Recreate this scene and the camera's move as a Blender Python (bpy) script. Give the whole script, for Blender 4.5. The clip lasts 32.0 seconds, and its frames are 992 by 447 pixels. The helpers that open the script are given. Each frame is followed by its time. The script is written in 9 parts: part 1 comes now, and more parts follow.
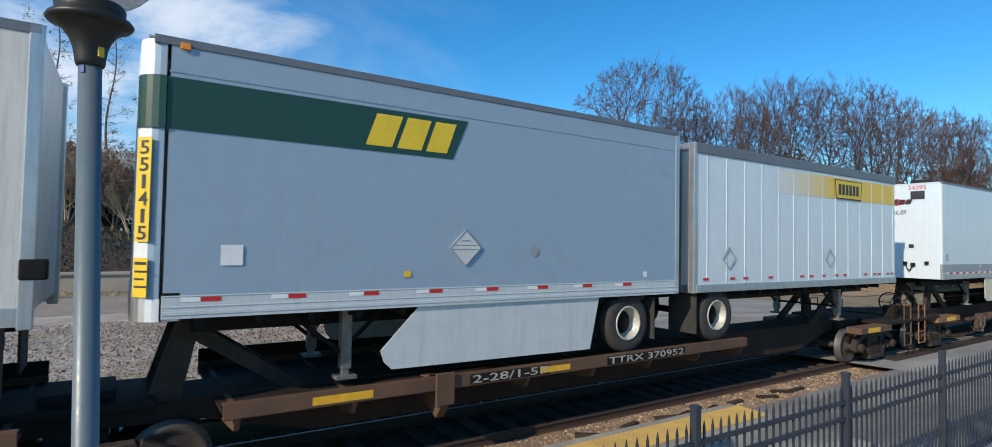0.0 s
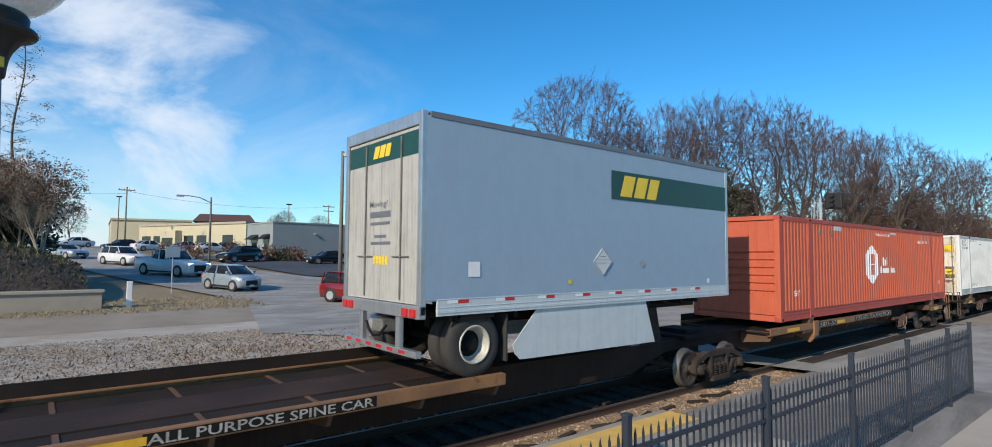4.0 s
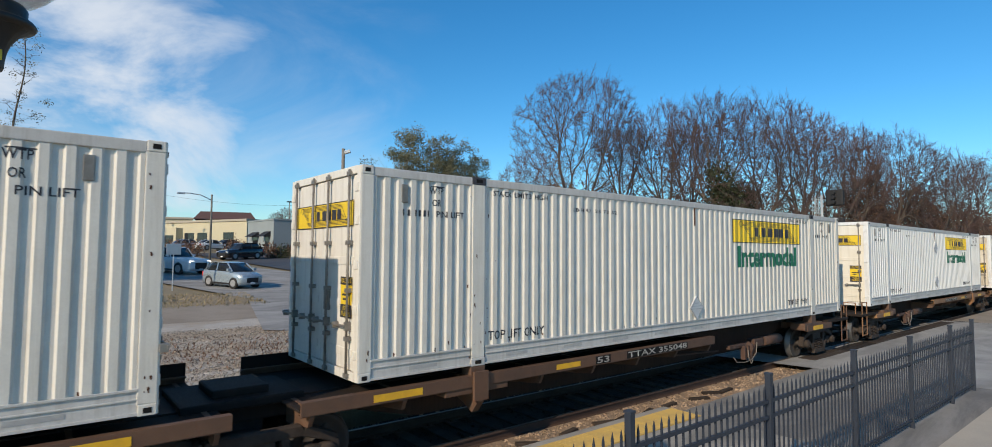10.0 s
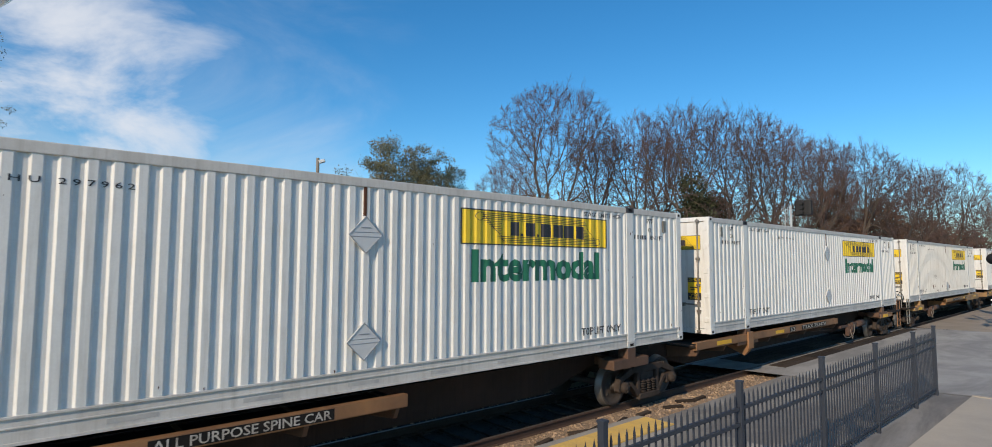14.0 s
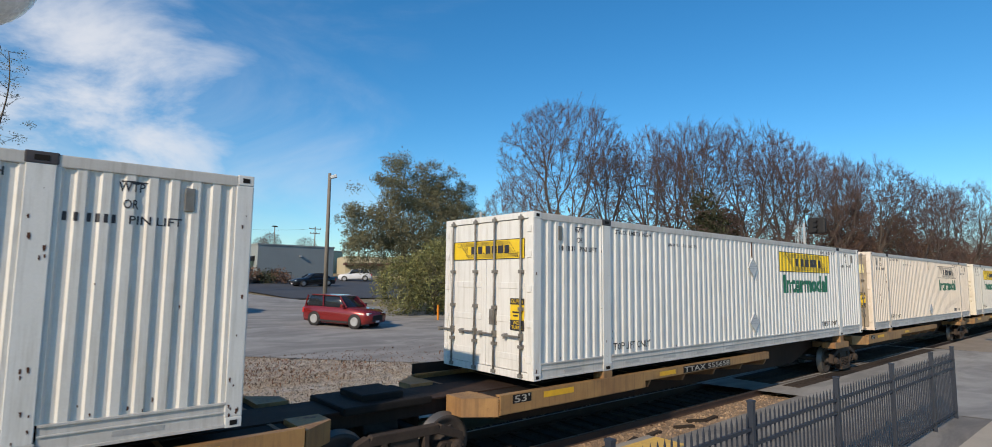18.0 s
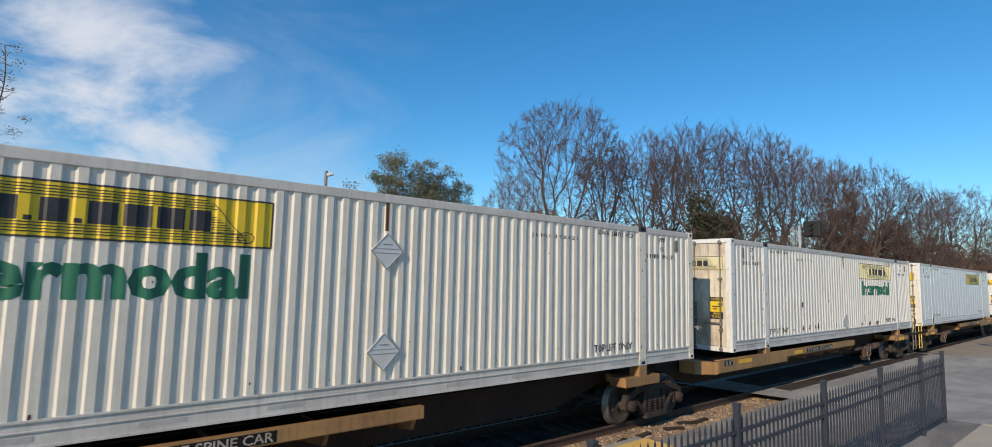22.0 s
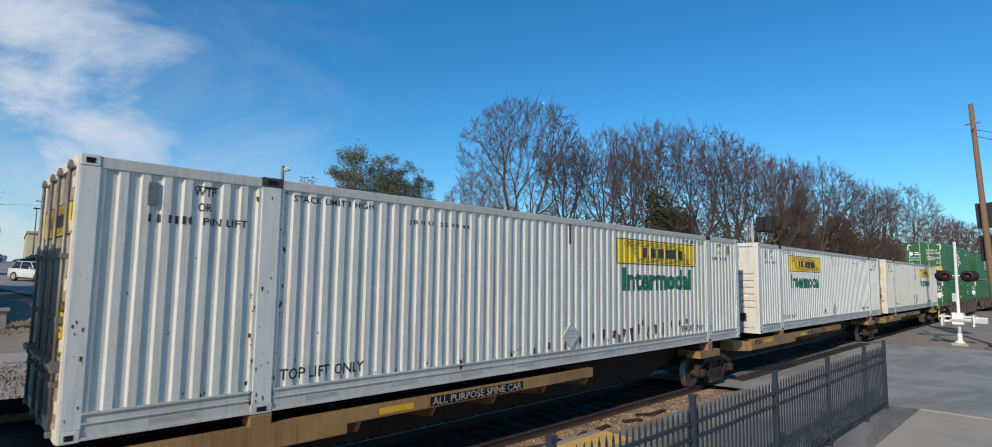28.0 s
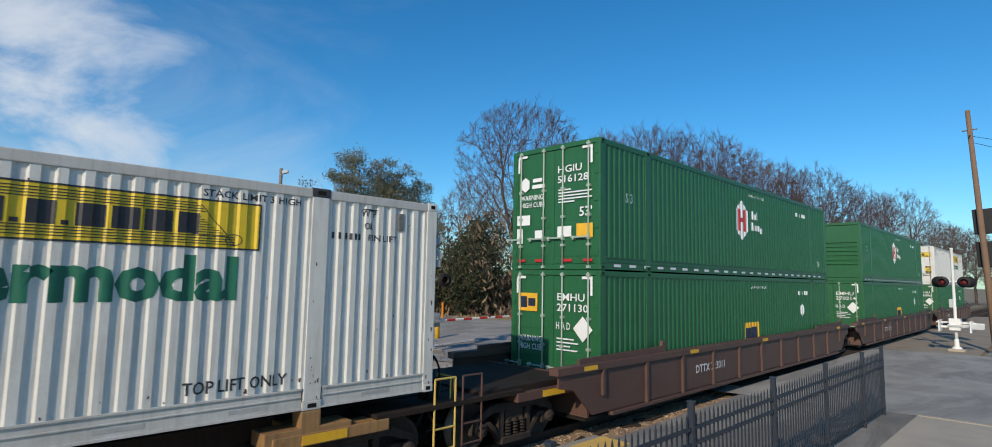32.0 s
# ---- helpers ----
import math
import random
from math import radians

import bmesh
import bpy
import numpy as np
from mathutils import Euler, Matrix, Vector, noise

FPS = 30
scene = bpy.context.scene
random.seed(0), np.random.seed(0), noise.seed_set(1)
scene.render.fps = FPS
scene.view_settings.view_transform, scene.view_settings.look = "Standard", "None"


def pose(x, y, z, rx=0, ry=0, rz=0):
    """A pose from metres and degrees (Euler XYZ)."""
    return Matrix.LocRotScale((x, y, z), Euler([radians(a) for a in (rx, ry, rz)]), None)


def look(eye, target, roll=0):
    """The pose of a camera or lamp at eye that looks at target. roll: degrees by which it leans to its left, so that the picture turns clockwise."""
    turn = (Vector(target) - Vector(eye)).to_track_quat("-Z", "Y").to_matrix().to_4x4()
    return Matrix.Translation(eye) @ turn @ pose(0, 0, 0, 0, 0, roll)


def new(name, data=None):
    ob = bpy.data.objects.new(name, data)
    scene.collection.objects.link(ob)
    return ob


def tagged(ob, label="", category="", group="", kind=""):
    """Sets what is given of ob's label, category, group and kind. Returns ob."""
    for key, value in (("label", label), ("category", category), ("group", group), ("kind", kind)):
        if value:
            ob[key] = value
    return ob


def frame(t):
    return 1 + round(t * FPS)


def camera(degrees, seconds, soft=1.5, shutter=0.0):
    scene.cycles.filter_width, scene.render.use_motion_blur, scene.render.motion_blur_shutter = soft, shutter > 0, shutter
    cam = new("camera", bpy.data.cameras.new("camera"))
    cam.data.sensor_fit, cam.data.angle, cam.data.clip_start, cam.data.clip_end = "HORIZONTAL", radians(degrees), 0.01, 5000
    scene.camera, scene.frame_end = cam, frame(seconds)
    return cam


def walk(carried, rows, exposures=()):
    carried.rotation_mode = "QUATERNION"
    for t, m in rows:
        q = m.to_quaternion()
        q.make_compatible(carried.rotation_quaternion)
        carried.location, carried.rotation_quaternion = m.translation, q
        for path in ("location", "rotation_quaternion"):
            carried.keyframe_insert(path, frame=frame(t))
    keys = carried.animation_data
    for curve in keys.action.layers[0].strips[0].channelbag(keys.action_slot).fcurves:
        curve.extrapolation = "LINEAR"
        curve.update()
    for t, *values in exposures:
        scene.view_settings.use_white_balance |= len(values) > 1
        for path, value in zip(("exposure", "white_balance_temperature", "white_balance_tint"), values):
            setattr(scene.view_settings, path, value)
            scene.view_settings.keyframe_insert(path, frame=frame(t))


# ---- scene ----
# World: x along the track (the train comes from +x), y across it, z up from the rail heads.
cam = camera(82.54, 32.0, soft=0.9, shutter=0.03)
# seconds, x, y, z, heading from +x, pitch, roll
PATH = (
    (0, -0.121, 0.068, 2.969, 56.76, 2.00, 1.01),
    (0.5, -0.121, 0.049, 2.978, 57.06, 1.81, 1.06),
    (1, -0.125, 0.045, 2.983, 56.91, 1.74, 1.10),
    (1.5, -0.128, 0.028, 2.981, 56.19, 2.19, 0.98),
    (2, -0.126, 0.026, 2.985, 54.46, 2.64, 1.17),
    (2.5, -0.116, 0.020, 2.985, 52.77, 3.01, 1.05),
    (3, -0.117, 0.014, 2.984, 51.67, 3.16, 0.83),
    (3.5, -0.101, 0.013, 2.988, 50.85, 3.22, 0.44),
    (5.5, -0.096, 0.013, 2.986, 50.76, 3.44, 0.36),
    (6, -0.099, 0.014, 2.988, 50.71, 3.40, 0.37),
    (6.5, -0.098, 0.016, 2.991, 50.43, 3.38, 0.43),
    (7, -0.097, 0.015, 2.988, 50.77, 3.47, 0.25),
    (7.5, -0.096, 0.011, 2.987, 50.85, 3.55, 0.12),
    (8, -0.097, 0.016, 2.985, 51.00, 3.47, 0.21),
    (8.5, -0.090, 0.024, 2.981, 51.13, 3.38, 0.26),
    (9, -0.090, 0.040, 2.981, 51.24, 3.24, 0.21),
    (9.5, -0.089, 0.046, 2.977, 51.14, 3.10, 0.28),
    (10, -0.092, 0.044, 2.978, 50.84, 3.04, 0.38),
    (10.5, -0.094, 0.038, 2.978, 50.68, 3.03, 0.39),
    (11, -0.097, 0.026, 2.978, 50.49, 3.06, 0.46),
    (11.5, -0.095, 0.020, 2.980, 50.17, 3.17, 0.57),
    (12, -0.079, 0.029, 2.982, 49.70, 3.27, 0.54),
    (12.5, -0.073, 0.036, 2.980, 49.08, 3.34, 0.44),
    (13, -0.064, 0.039, 2.982, 48.47, 3.43, 0.32),
    (13.5, -0.061, 0.036, 2.977, 48.25, 3.59, 0.24),
    (15.5, -0.058, 0.017, 2.981, 50.01, 6.16, 0.44),
    (16, -0.059, 0.021, 2.973, 50.13, 6.44, 0.54),
    (16.5, -0.055, 0.028, 2.971, 50.14, 6.44, 0.75),
    (17, -0.045, 0.029, 2.969, 50.07, 6.22, 0.85),
    (17.5, -0.031, 0.027, 2.968, 49.83, 5.93, 0.72),
    (18, -0.020, 0.024, 2.965, 49.57, 5.68, 0.63),
    (18.5, -0.005, 0.004, 2.969, 49.57, 5.45, 0.74),
    (19, 0.016, -0.024, 2.971, 49.87, 5.11, 0.99),
    (19.5, 0.033, -0.041, 2.971, 49.79, 4.92, 1.14),
    (20, 0.046, -0.047, 2.973, 49.49, 4.93, 1.15),
    (20.5, 0.055, -0.053, 2.981, 49.16, 5.20, 1.03),
    (21, 0.062, -0.052, 2.971, 49.01, 5.40, 1.05),
    (21.5, 0.067, -0.042, 2.969, 48.94, 5.56, 1.06),
    (22, 0.072, -0.044, 2.975, 49.33, 5.64, 1.26),
    (22.5, 0.080, -0.034, 2.972, 49.40, 5.65, 1.45),
    (23, 0.100, -0.026, 2.958, 49.24, 5.62, 1.50),
    (23.5, 0.108, -0.023, 2.975, 48.90, 5.53, 1.43),
    (24, 0.106, -0.019, 2.965, 48.47, 5.50, 1.28),
    (24.5, 0.114, -0.021, 2.962, 48.02, 5.42, 1.15),
    (26.5, 0.136, -0.015, 2.970, 46.40, 5.07, 0.79),
    (27, 0.138, -0.010, 2.968, 45.99, 5.13, 0.68),
    (27.5, 0.142, -0.016, 2.960, 45.62, 5.25, 0.72),
    (28, 0.144, -0.012, 2.967, 45.46, 5.32, 0.81),
    (28.5, 0.142, -0.006, 2.971, 45.41, 5.44, 0.93),
    (29, 0.147, -0.011, 2.966, 45.40, 5.59, 0.96),
    (29.5, 0.147, -0.005, 2.963, 45.46, 5.65, 1.12),
    (30, 0.151, -0.007, 2.969, 45.51, 5.67, 1.11),
    (30.5, 0.150, -0.008, 2.971, 45.51, 5.65, 1.12),
    (31, 0.142, -0.008, 2.972, 45.47, 5.66, 1.11),
    (31.5, 0.135, -0.013, 2.970, 45.39, 5.70, 1.12),
    (32, 0.131, -0.000, 2.984, 45.25, 5.68, 1.06),
)
walk(cam, [(t, pose(x, y, z, 90 + p, 0, h - 90) @ pose(0, 0, 0, 0, 0, r)) for t, x, y, z, h, p, r in PATH], [(0, 0.38, 6250, 10), (4, 0.40, 6300, 10), (6, 0.38, 6500, 10), (8, 0.27, 6500, 10), (16, 0.26, 6780, 13), (22, 0.24, 6760, 13), (24, 0.17, 6560, 12), (27.5, 0.1, 6380, 10), (32, 0.09, 6380, 10)])

# ---- world and light ----
SUN_HEADING, SUN_ELEVATION = 197.5, 28.0
world = bpy.data.worlds.new("sky")
scene.world = world
world.use_nodes = True
wn, wl = world.node_tree.nodes, world.node_tree.links
wn.clear()


def wnode(kind, **values):
    n = wn.new(kind)
    for k, v in values.items():
        n.inputs[k].default_value = v
    return n


def wmath(op, a, b=None, clamp=False):
    n = wn.new("ShaderNodeMath")
    n.operation, n.use_clamp = op, clamp
    for i, v in enumerate((a, b)):
        if v is None:
            continue
        if isinstance(v, (int, float)):
            n.inputs[i].default_value = v
        else:
            wl.new(v, n.inputs[i])
    return n.outputs[0]


def heading_vector(heading, elevation):
    h, e = radians(heading), radians(elevation)
    return Vector((math.cos(h) * math.cos(e), math.sin(h) * math.cos(e), math.sin(e)))


sky = wn.new("ShaderNodeTexSky")
sky.sky_type, sky.sun_disc = "NISHITA", False
sky.sun_elevation, sky.sun_rotation = radians(SUN_ELEVATION), radians(90 - SUN_HEADING)
sky.air_density, sky.dust_density, sky.ozone_density = 1.0, 0.4, 2.2
hue = wnode("ShaderNodeHueSaturation", Saturation=1.2, Value=1.0)
tone = wn.new("ShaderNodeMix")
tone.data_type, tone.blend_type = "RGBA", "MULTIPLY"
tone.inputs["Factor"].default_value = 1.0
tone.inputs["B"].default_value = (0.735, 0.99, 1.12, 1)
wl.new(sky.outputs[0], tone.inputs["A"])
wl.new(tone.outputs["Result"], hue.inputs["Color"])
# clouds: wispy noise, thick over the west end of the town
coord = wn.new("ShaderNodeTexCoord")


def cloud_layer(heading, elevation, inner, outer, scale, low, high, stretch):
    dot = wn.new("ShaderNodeVectorMath")
    dot.operation = "DOT_PRODUCT"
    wl.new(coord.outputs["Generated"], dot.inputs[0])
    dot.inputs[1].default_value = heading_vector(heading, elevation)
    near = wnode("ShaderNodeMapRange", **{"From Min": math.cos(radians(outer)), "From Max": math.cos(radians(inner))})
    near.interpolation_type = "SMOOTHSTEP"
    wl.new(dot.outputs["Value"], near.inputs["Value"])
    place = wn.new("ShaderNodeMapping")
    place.inputs["Scale"].default_value = stretch
    place.inputs["Rotation"].default_value = (0.3, 0.25, radians(heading))
    wl.new(coord.outputs["Generated"], place.inputs["Vector"])
    cloud = wnode("ShaderNodeTexNoise", Scale=scale, Detail=9.0, Roughness=0.58, Distortion=0.5)
    wl.new(place.outputs[0], cloud.inputs["Vector"])
    lift = wmath("ADD", cloud.outputs["Fac"], wmath("MULTIPLY", wmath("SUBTRACT", near.outputs[0], 1.0), 0.35))
    cut = wnode("ShaderNodeMapRange", **{"From Min": low, "From Max": high})
    cut.interpolation_type = "SMOOTHSTEP"
    wl.new(lift, cut.inputs["Value"])
    return wmath("MULTIPLY", cut.outputs[0], near.outputs[0], True)


big = cloud_layer(92, 11.5, 3, 25, 3.3, 0.30, 0.56, (1, 1, 2.0))
thin = cloud_layer(78, 2, 8, 34, 2.4, 0.26, 0.80, (1, 1, 2.2))
wisp = cloud_layer(67, 33, 3, 28, 2.2, 0.45, 1.0, (1, 1, 3.2))
amount = wmath("MAXIMUM", wmath("MAXIMUM", big, wmath("MULTIPLY", thin, 0.55)), wmath("MULTIPLY", wisp, 0.35), True)
mix = wn.new("ShaderNodeMix")
mix.data_type = "RGBA"
wl.new(wmath("MULTIPLY", amount, 0.9), mix.inputs["Factor"])
wl.new(hue.outputs[0], mix.inputs["A"])
mix.inputs["B"].default_value = (5.6, 6.0, 6.5, 1)
back = wnode("ShaderNodeBackground", Strength=0.113)
wl.new(mix.outputs["Result"], back.inputs["Color"])
wout = wn.new("ShaderNodeOutputWorld")
wl.new(back.outputs[0], wout.inputs["Surface"])

sun = new("sun", bpy.data.lights.new("sun", "SUN"))
sun.data.energy, sun.data.angle, sun.data.color = 3.55, radians(0.55), (1.0, 0.84, 0.63)
sun.matrix_basis = look(heading_vector(SUN_HEADING, SUN_ELEVATION) * 60, (0, 0, 0))
scene.view_settings.exposure = 0.33


# ---- materials ----
def noise_node(nodes, links, vector, scale, detail=6.0, rough=0.6, distortion=0.0):
    n = nodes.new("ShaderNodeTexNoise")
    n.inputs["Scale"].default_value, n.inputs["Detail"].default_value = scale, detail
    n.inputs["Roughness"].default_value, n.inputs["Distortion"].default_value = rough, distortion
    links.new(vector, n.inputs["Vector"])
    return n.outputs["Fac"]


def ramp_node(nodes, links, value, low, high, to_low=0.0, to_high=1.0):
    n = nodes.new("ShaderNodeMapRange")
    for k, v in (("From Min", low), ("From Max", high), ("To Min", to_low), ("To Max", to_high)):
        n.inputs[k].default_value = v
    links.new(value, n.inputs["Value"])
    return n.outputs[0]


def mix_node(nodes, links, factor, a, b, blend="MIX"):
    n = nodes.new("ShaderNodeMix")
    n.data_type, n.blend_type = "RGBA", blend
    for socket, v in (("Factor", factor), ("A", a), ("B", b)):
        if isinstance(v, bpy.types.NodeSocket):
            links.new(v, n.inputs[socket])
        elif isinstance(v, (int, float)):
            n.inputs[socket].default_value = v
        else:
            n.inputs[socket].default_value = (*v[:3], 1)
    return n.outputs["Result"]


def material(name, color, rough=0.6, metal=0.0, other=None, scale=3.0, amount=0.5, grain=40.0, grain_amount=0.12, bump=0.15,
             streaks=None, streak_amount=0.0, rust=0.0, vary=0.0, island=0.0, glow=None, bump_scale=None, distance=0.01, coat=0.0, broad=None, specular=0.5):
    """A painted or raw surface: base colour, broad stains of another colour, fine grain, streaks that run down, rust, relief."""
    m = bpy.data.materials.new(name)
    m.use_nodes = True
    nodes, links = m.node_tree.nodes, m.node_tree.links
    shader = nodes["Principled BSDF"]
    co = nodes.new("ShaderNodeTexCoord").outputs["Object"]
    other = other or tuple(c * 0.72 for c in color)
    stain = ramp_node(nodes, links, noise_node(nodes, links, co, scale, 7.0, 0.62, 0.3), 0.38, 0.72, 0.0, amount)
    tint = mix_node(nodes, links, stain, color, other)
    fine = noise_node(nodes, links, co, grain, 5.0, 0.7)
    tint = mix_node(nodes, links, 1.0, tint, mix_node(nodes, links, fine, (1 - grain_amount,) * 3, (1 + grain_amount,) * 3), "MULTIPLY")
    if broad:
        place = nodes.new("ShaderNodeMapping")
        place.inputs["Scale"].default_value, place.inputs["Rotation"].default_value = (0.12, 0.34, 0.3), (0, 0, 0.25)
        links.new(co, place.inputs["Vector"])
        worn = noise_node(nodes, links, place.outputs[0], 1.7, 8.0, 0.66, 1.2)
        tint = mix_node(nodes, links, ramp_node(nodes, links, worn, 0.44, 0.60, 0.0, 0.85), tint, broad)
    shader.inputs["Specular IOR Level"].default_value = specular
    if streaks:
        place = nodes.new("ShaderNodeMapping")
        place.inputs["Scale"].default_value = (9.0, 9.0, 0.5)
        links.new(co, place.inputs["Vector"])
        run = noise_node(nodes, links, place.outputs[0], 1.6, 6.0, 0.65)
        tint = mix_node(nodes, links, ramp_node(nodes, links, run, 0.48, 0.78, 0.0, streak_amount), tint, streaks)
    if rust:
        spots = noise_node(nodes, links, co, 2.1, 9.0, 0.68, 0.6)
        tint = mix_node(nodes, links, ramp_node(nodes, links, spots, 0.72 - 0.2 * rust, 0.78 - 0.2 * rust), tint, (0.13, 0.045, 0.02))
    if vary:
        info = nodes.new("ShaderNodeObjectInfo")
        tint = mix_node(nodes, links, 1.0, tint, mix_node(nodes, links, info.outputs["Random"], (1 - vary,) * 3, (1 + vary,) * 3), "MULTIPLY")
    if island:
        geo = nodes.new("ShaderNodeNewGeometry")
        tint = mix_node(nodes, links, 1.0, tint, mix_node(nodes, links, geo.outputs["Random Per Island"], (1 - island,) * 3, (1 + island,) * 3), "MULTIPLY")
    links.new(tint, shader.inputs["Base Color"])
    links.new(ramp_node(nodes, links, fine, 0.3, 0.7, max(rough - 0.1, 0.02), min(rough + 0.1, 1.0)), shader.inputs["Roughness"])
    shader.inputs["Metallic"].default_value = metal
    if coat:
        shader.inputs["Coat Weight"].default_value = coat
    if bump:
        b = nodes.new("ShaderNodeBump")
        b.inputs["Strength"].default_value, b.inputs["Distance"].default_value = bump, distance
        links.new(noise_node(nodes, links, co, bump_scale or grain, 6.0, 0.65), b.inputs["Height"])
        links.new(b.outputs[0], shader.inputs["Normal"])
    if glow:
        shader.inputs["Emission Color"].default_value = (*glow[:3], 1)
        shader.inputs["Emission Strength"].default_value = glow[3]
    return m


GRIME = (0.2, 0.18, 0.15)
white_paint = material("white_paint", (0.66, 0.66, 0.645), 0.5, other=(0.57, 0.57, 0.55), streaks=(0.38, 0.36, 0.32), streak_amount=0.6, bump=0.05)
cream_paint = material("cream_paint", (0.68, 0.64, 0.55), 0.5, other=(0.64, 0.58, 0.46), streaks=(0.45, 0.4, 0.3), streak_amount=0.4, bump=0.05)
worn_white = material("worn_white_paint", (0.64, 0.63, 0.60), 0.55, other=(0.55, 0.53, 0.48), streaks=(0.33, 0.28, 0.22), streak_amount=0.6, rust=0.14, bump=0.06)
aged_white = material("aged_white_paint", (0.65, 0.62, 0.56), 0.55, other=(0.55, 0.52, 0.46), streaks=(0.36, 0.32, 0.27), streak_amount=0.5, rust=0.03, bump=0.06)
dirty_white = material("dirty_white_paint", (0.38, 0.33, 0.26), 0.7, other=(0.10, 0.078, 0.062), amount=0.95, scale=0.9, streaks=(0.07, 0.05, 0.04), streak_amount=0.9, rust=0.3, bump=0.08)
grimy_door = material("grimy_beige_door", (0.40, 0.39, 0.36), 0.7, other=(0.28, 0.27, 0.245), streaks=(0.15, 0.13, 0.11), streak_amount=0.7, bump=0.08)
stained_cream = material("soot_stained_cream", (0.66, 0.60, 0.49), 0.6, other=(0.30, 0.235, 0.17), amount=0.95, scale=1.1, streaks=(0.12, 0.085, 0.06), streak_amount=0.85, rust=0.12, bump=0.08)
smooth_white = material("smooth_white_panel", (0.70, 0.73, 0.76), 0.42, other=(0.62, 0.65, 0.68), streaks=(0.45, 0.45, 0.44), streak_amount=0.3, bump=0.1, bump_scale=1.2, distance=0.02)
trailer_white = material("trailer_white", (0.60, 0.67, 0.72), 0.35, other=(0.54, 0.60, 0.65), streaks=(0.42, 0.43, 0.43), streak_amount=0.35, bump=0.25, bump_scale=1.3, distance=0.03)
trailer_silver = material("silver_paint", (0.28, 0.37, 0.47), 0.5, 0.1, other=(0.24, 0.32, 0.41), streaks=(0.28, 0.29, 0.3), streak_amount=0.35, bump=0.15, bump_scale=0.9, distance=0.02)
aluminium = material("aluminium_rail", (0.52, 0.53, 0.55), 0.38, 0.75, other=(0.36, 0.36, 0.37), streaks=GRIME, streak_amount=0.4, bump=0.08)
grey_band = material("grey_band_paint", (0.30, 0.33, 0.36), 0.45, 0.2, streaks=GRIME, streak_amount=0.3, bump=0.05)
roof_grey = material("roof_edge_grey", (0.17, 0.18, 0.2), 0.5, 0.3, bump=0.05)
skirt_cream = material("cream_skirt", (0.60, 0.57, 0.44), 0.45, other=(0.5, 0.47, 0.36), streaks=(0.3, 0.27, 0.2), streak_amount=0.35, bump=0.06)
skirt_blue = material("pale_skirt", (0.50, 0.55, 0.58), 0.4, other=(0.4, 0.44, 0.47), streaks=(0.25, 0.25, 0.25), streak_amount=0.3, bump=0.06)
red_paint = material("red_oxide_paint", (0.50, 0.105, 0.048), 0.62, other=(0.40, 0.078, 0.038), streaks=(0.27, 0.055, 0.032), streak_amount=0.5, grain=55, bump=0.08)
red_rail_paint = material("red_rail_paint", (0.42, 0.068, 0.045), 0.62, other=(0.33, 0.052, 0.036), streaks=(0.15, 0.04, 0.03), streak_amount=0.4, bump=0.08)
green_paint = material("green_paint", (0.017, 0.112, 0.040), 0.45, other=(0.0125, 0.084, 0.030), streaks=(0.016, 0.065, 0.026), streak_amount=0.35, bump=0.05)
yellow_sign = material("yellow_sign", (0.72, 0.50, 0.02), 0.5, other=(0.62, 0.42, 0.02), streaks=(0.4, 0.3, 0.08), streak_amount=0.3, bump=0.04)
faded_yellow = material("faded_yellow_sign", (0.68, 0.60, 0.28), 0.6, other=(0.62, 0.6, 0.42), amount=0.8, scale=2.0, streaks=(0.6, 0.6, 0.52), streak_amount=0.6, bump=0.04)
mark_black = material("black_lettering", (0.022, 0.02, 0.028), 0.55, other=(0.05, 0.05, 0.05), bump=0.03)
mark_green = material("green_lettering", (0.012, 0.13, 0.075), 0.5, other=(0.01, 0.1, 0.06), bump=0.03)
mark_white = material("white_lettering", (0.74, 0.75, 0.76), 0.55, other=(0.6, 0.6, 0.6), bump=0.03)
worn_mark = material("worn_white_lettering", (0.46, 0.44, 0.40), 0.65, other=(0.16, 0.13, 0.10), scale=7.0, amount=0.85, bump=0.05)
worn_line = material("worn_road_paint", (0.48, 0.47, 0.44), 0.8, other=(0.27, 0.26, 0.24), scale=2.5, amount=0.9, bump=0.2)
mark_navy = material("navy_lettering", (0.012, 0.02, 0.05), 0.5, bump=0.03)
mark_yellow = material("yellow_lettering", (0.76, 0.53, 0.03), 0.5, bump=0.03)
stripe_green = material("dark_green_stripe", (0.012, 0.055, 0.045), 0.45, other=(0.01, 0.045, 0.04), bump=0.03)
mark_red = material("red_reflector", (0.5, 0.02, 0.018), 0.4, bump=0.02)
mark_orange = material("orange_reflector", (0.75, 0.25, 0.02), 0.4, bump=0.02)
mark_blue = material("blue_mark", (0.03, 0.08, 0.3), 0.5, bump=0.02)
placard = material("placard_metal", (0.52, 0.54, 0.56), 0.45, 0.5, other=(0.42, 0.43, 0.44), bump=0.05)
placard_face = material("placard_face", (0.56, 0.57, 0.58), 0.5, 0.1, other=(0.47, 0.48, 0.49), bump=0.05)
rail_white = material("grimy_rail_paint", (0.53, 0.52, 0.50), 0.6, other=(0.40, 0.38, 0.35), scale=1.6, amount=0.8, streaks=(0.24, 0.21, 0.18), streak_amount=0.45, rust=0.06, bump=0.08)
rail_tape = material("worn_rail_tape", (0.33, 0.33, 0.33), 0.6, other=(0.46, 0.45, 0.43), scale=6.0, amount=0.9, bump=0.05)
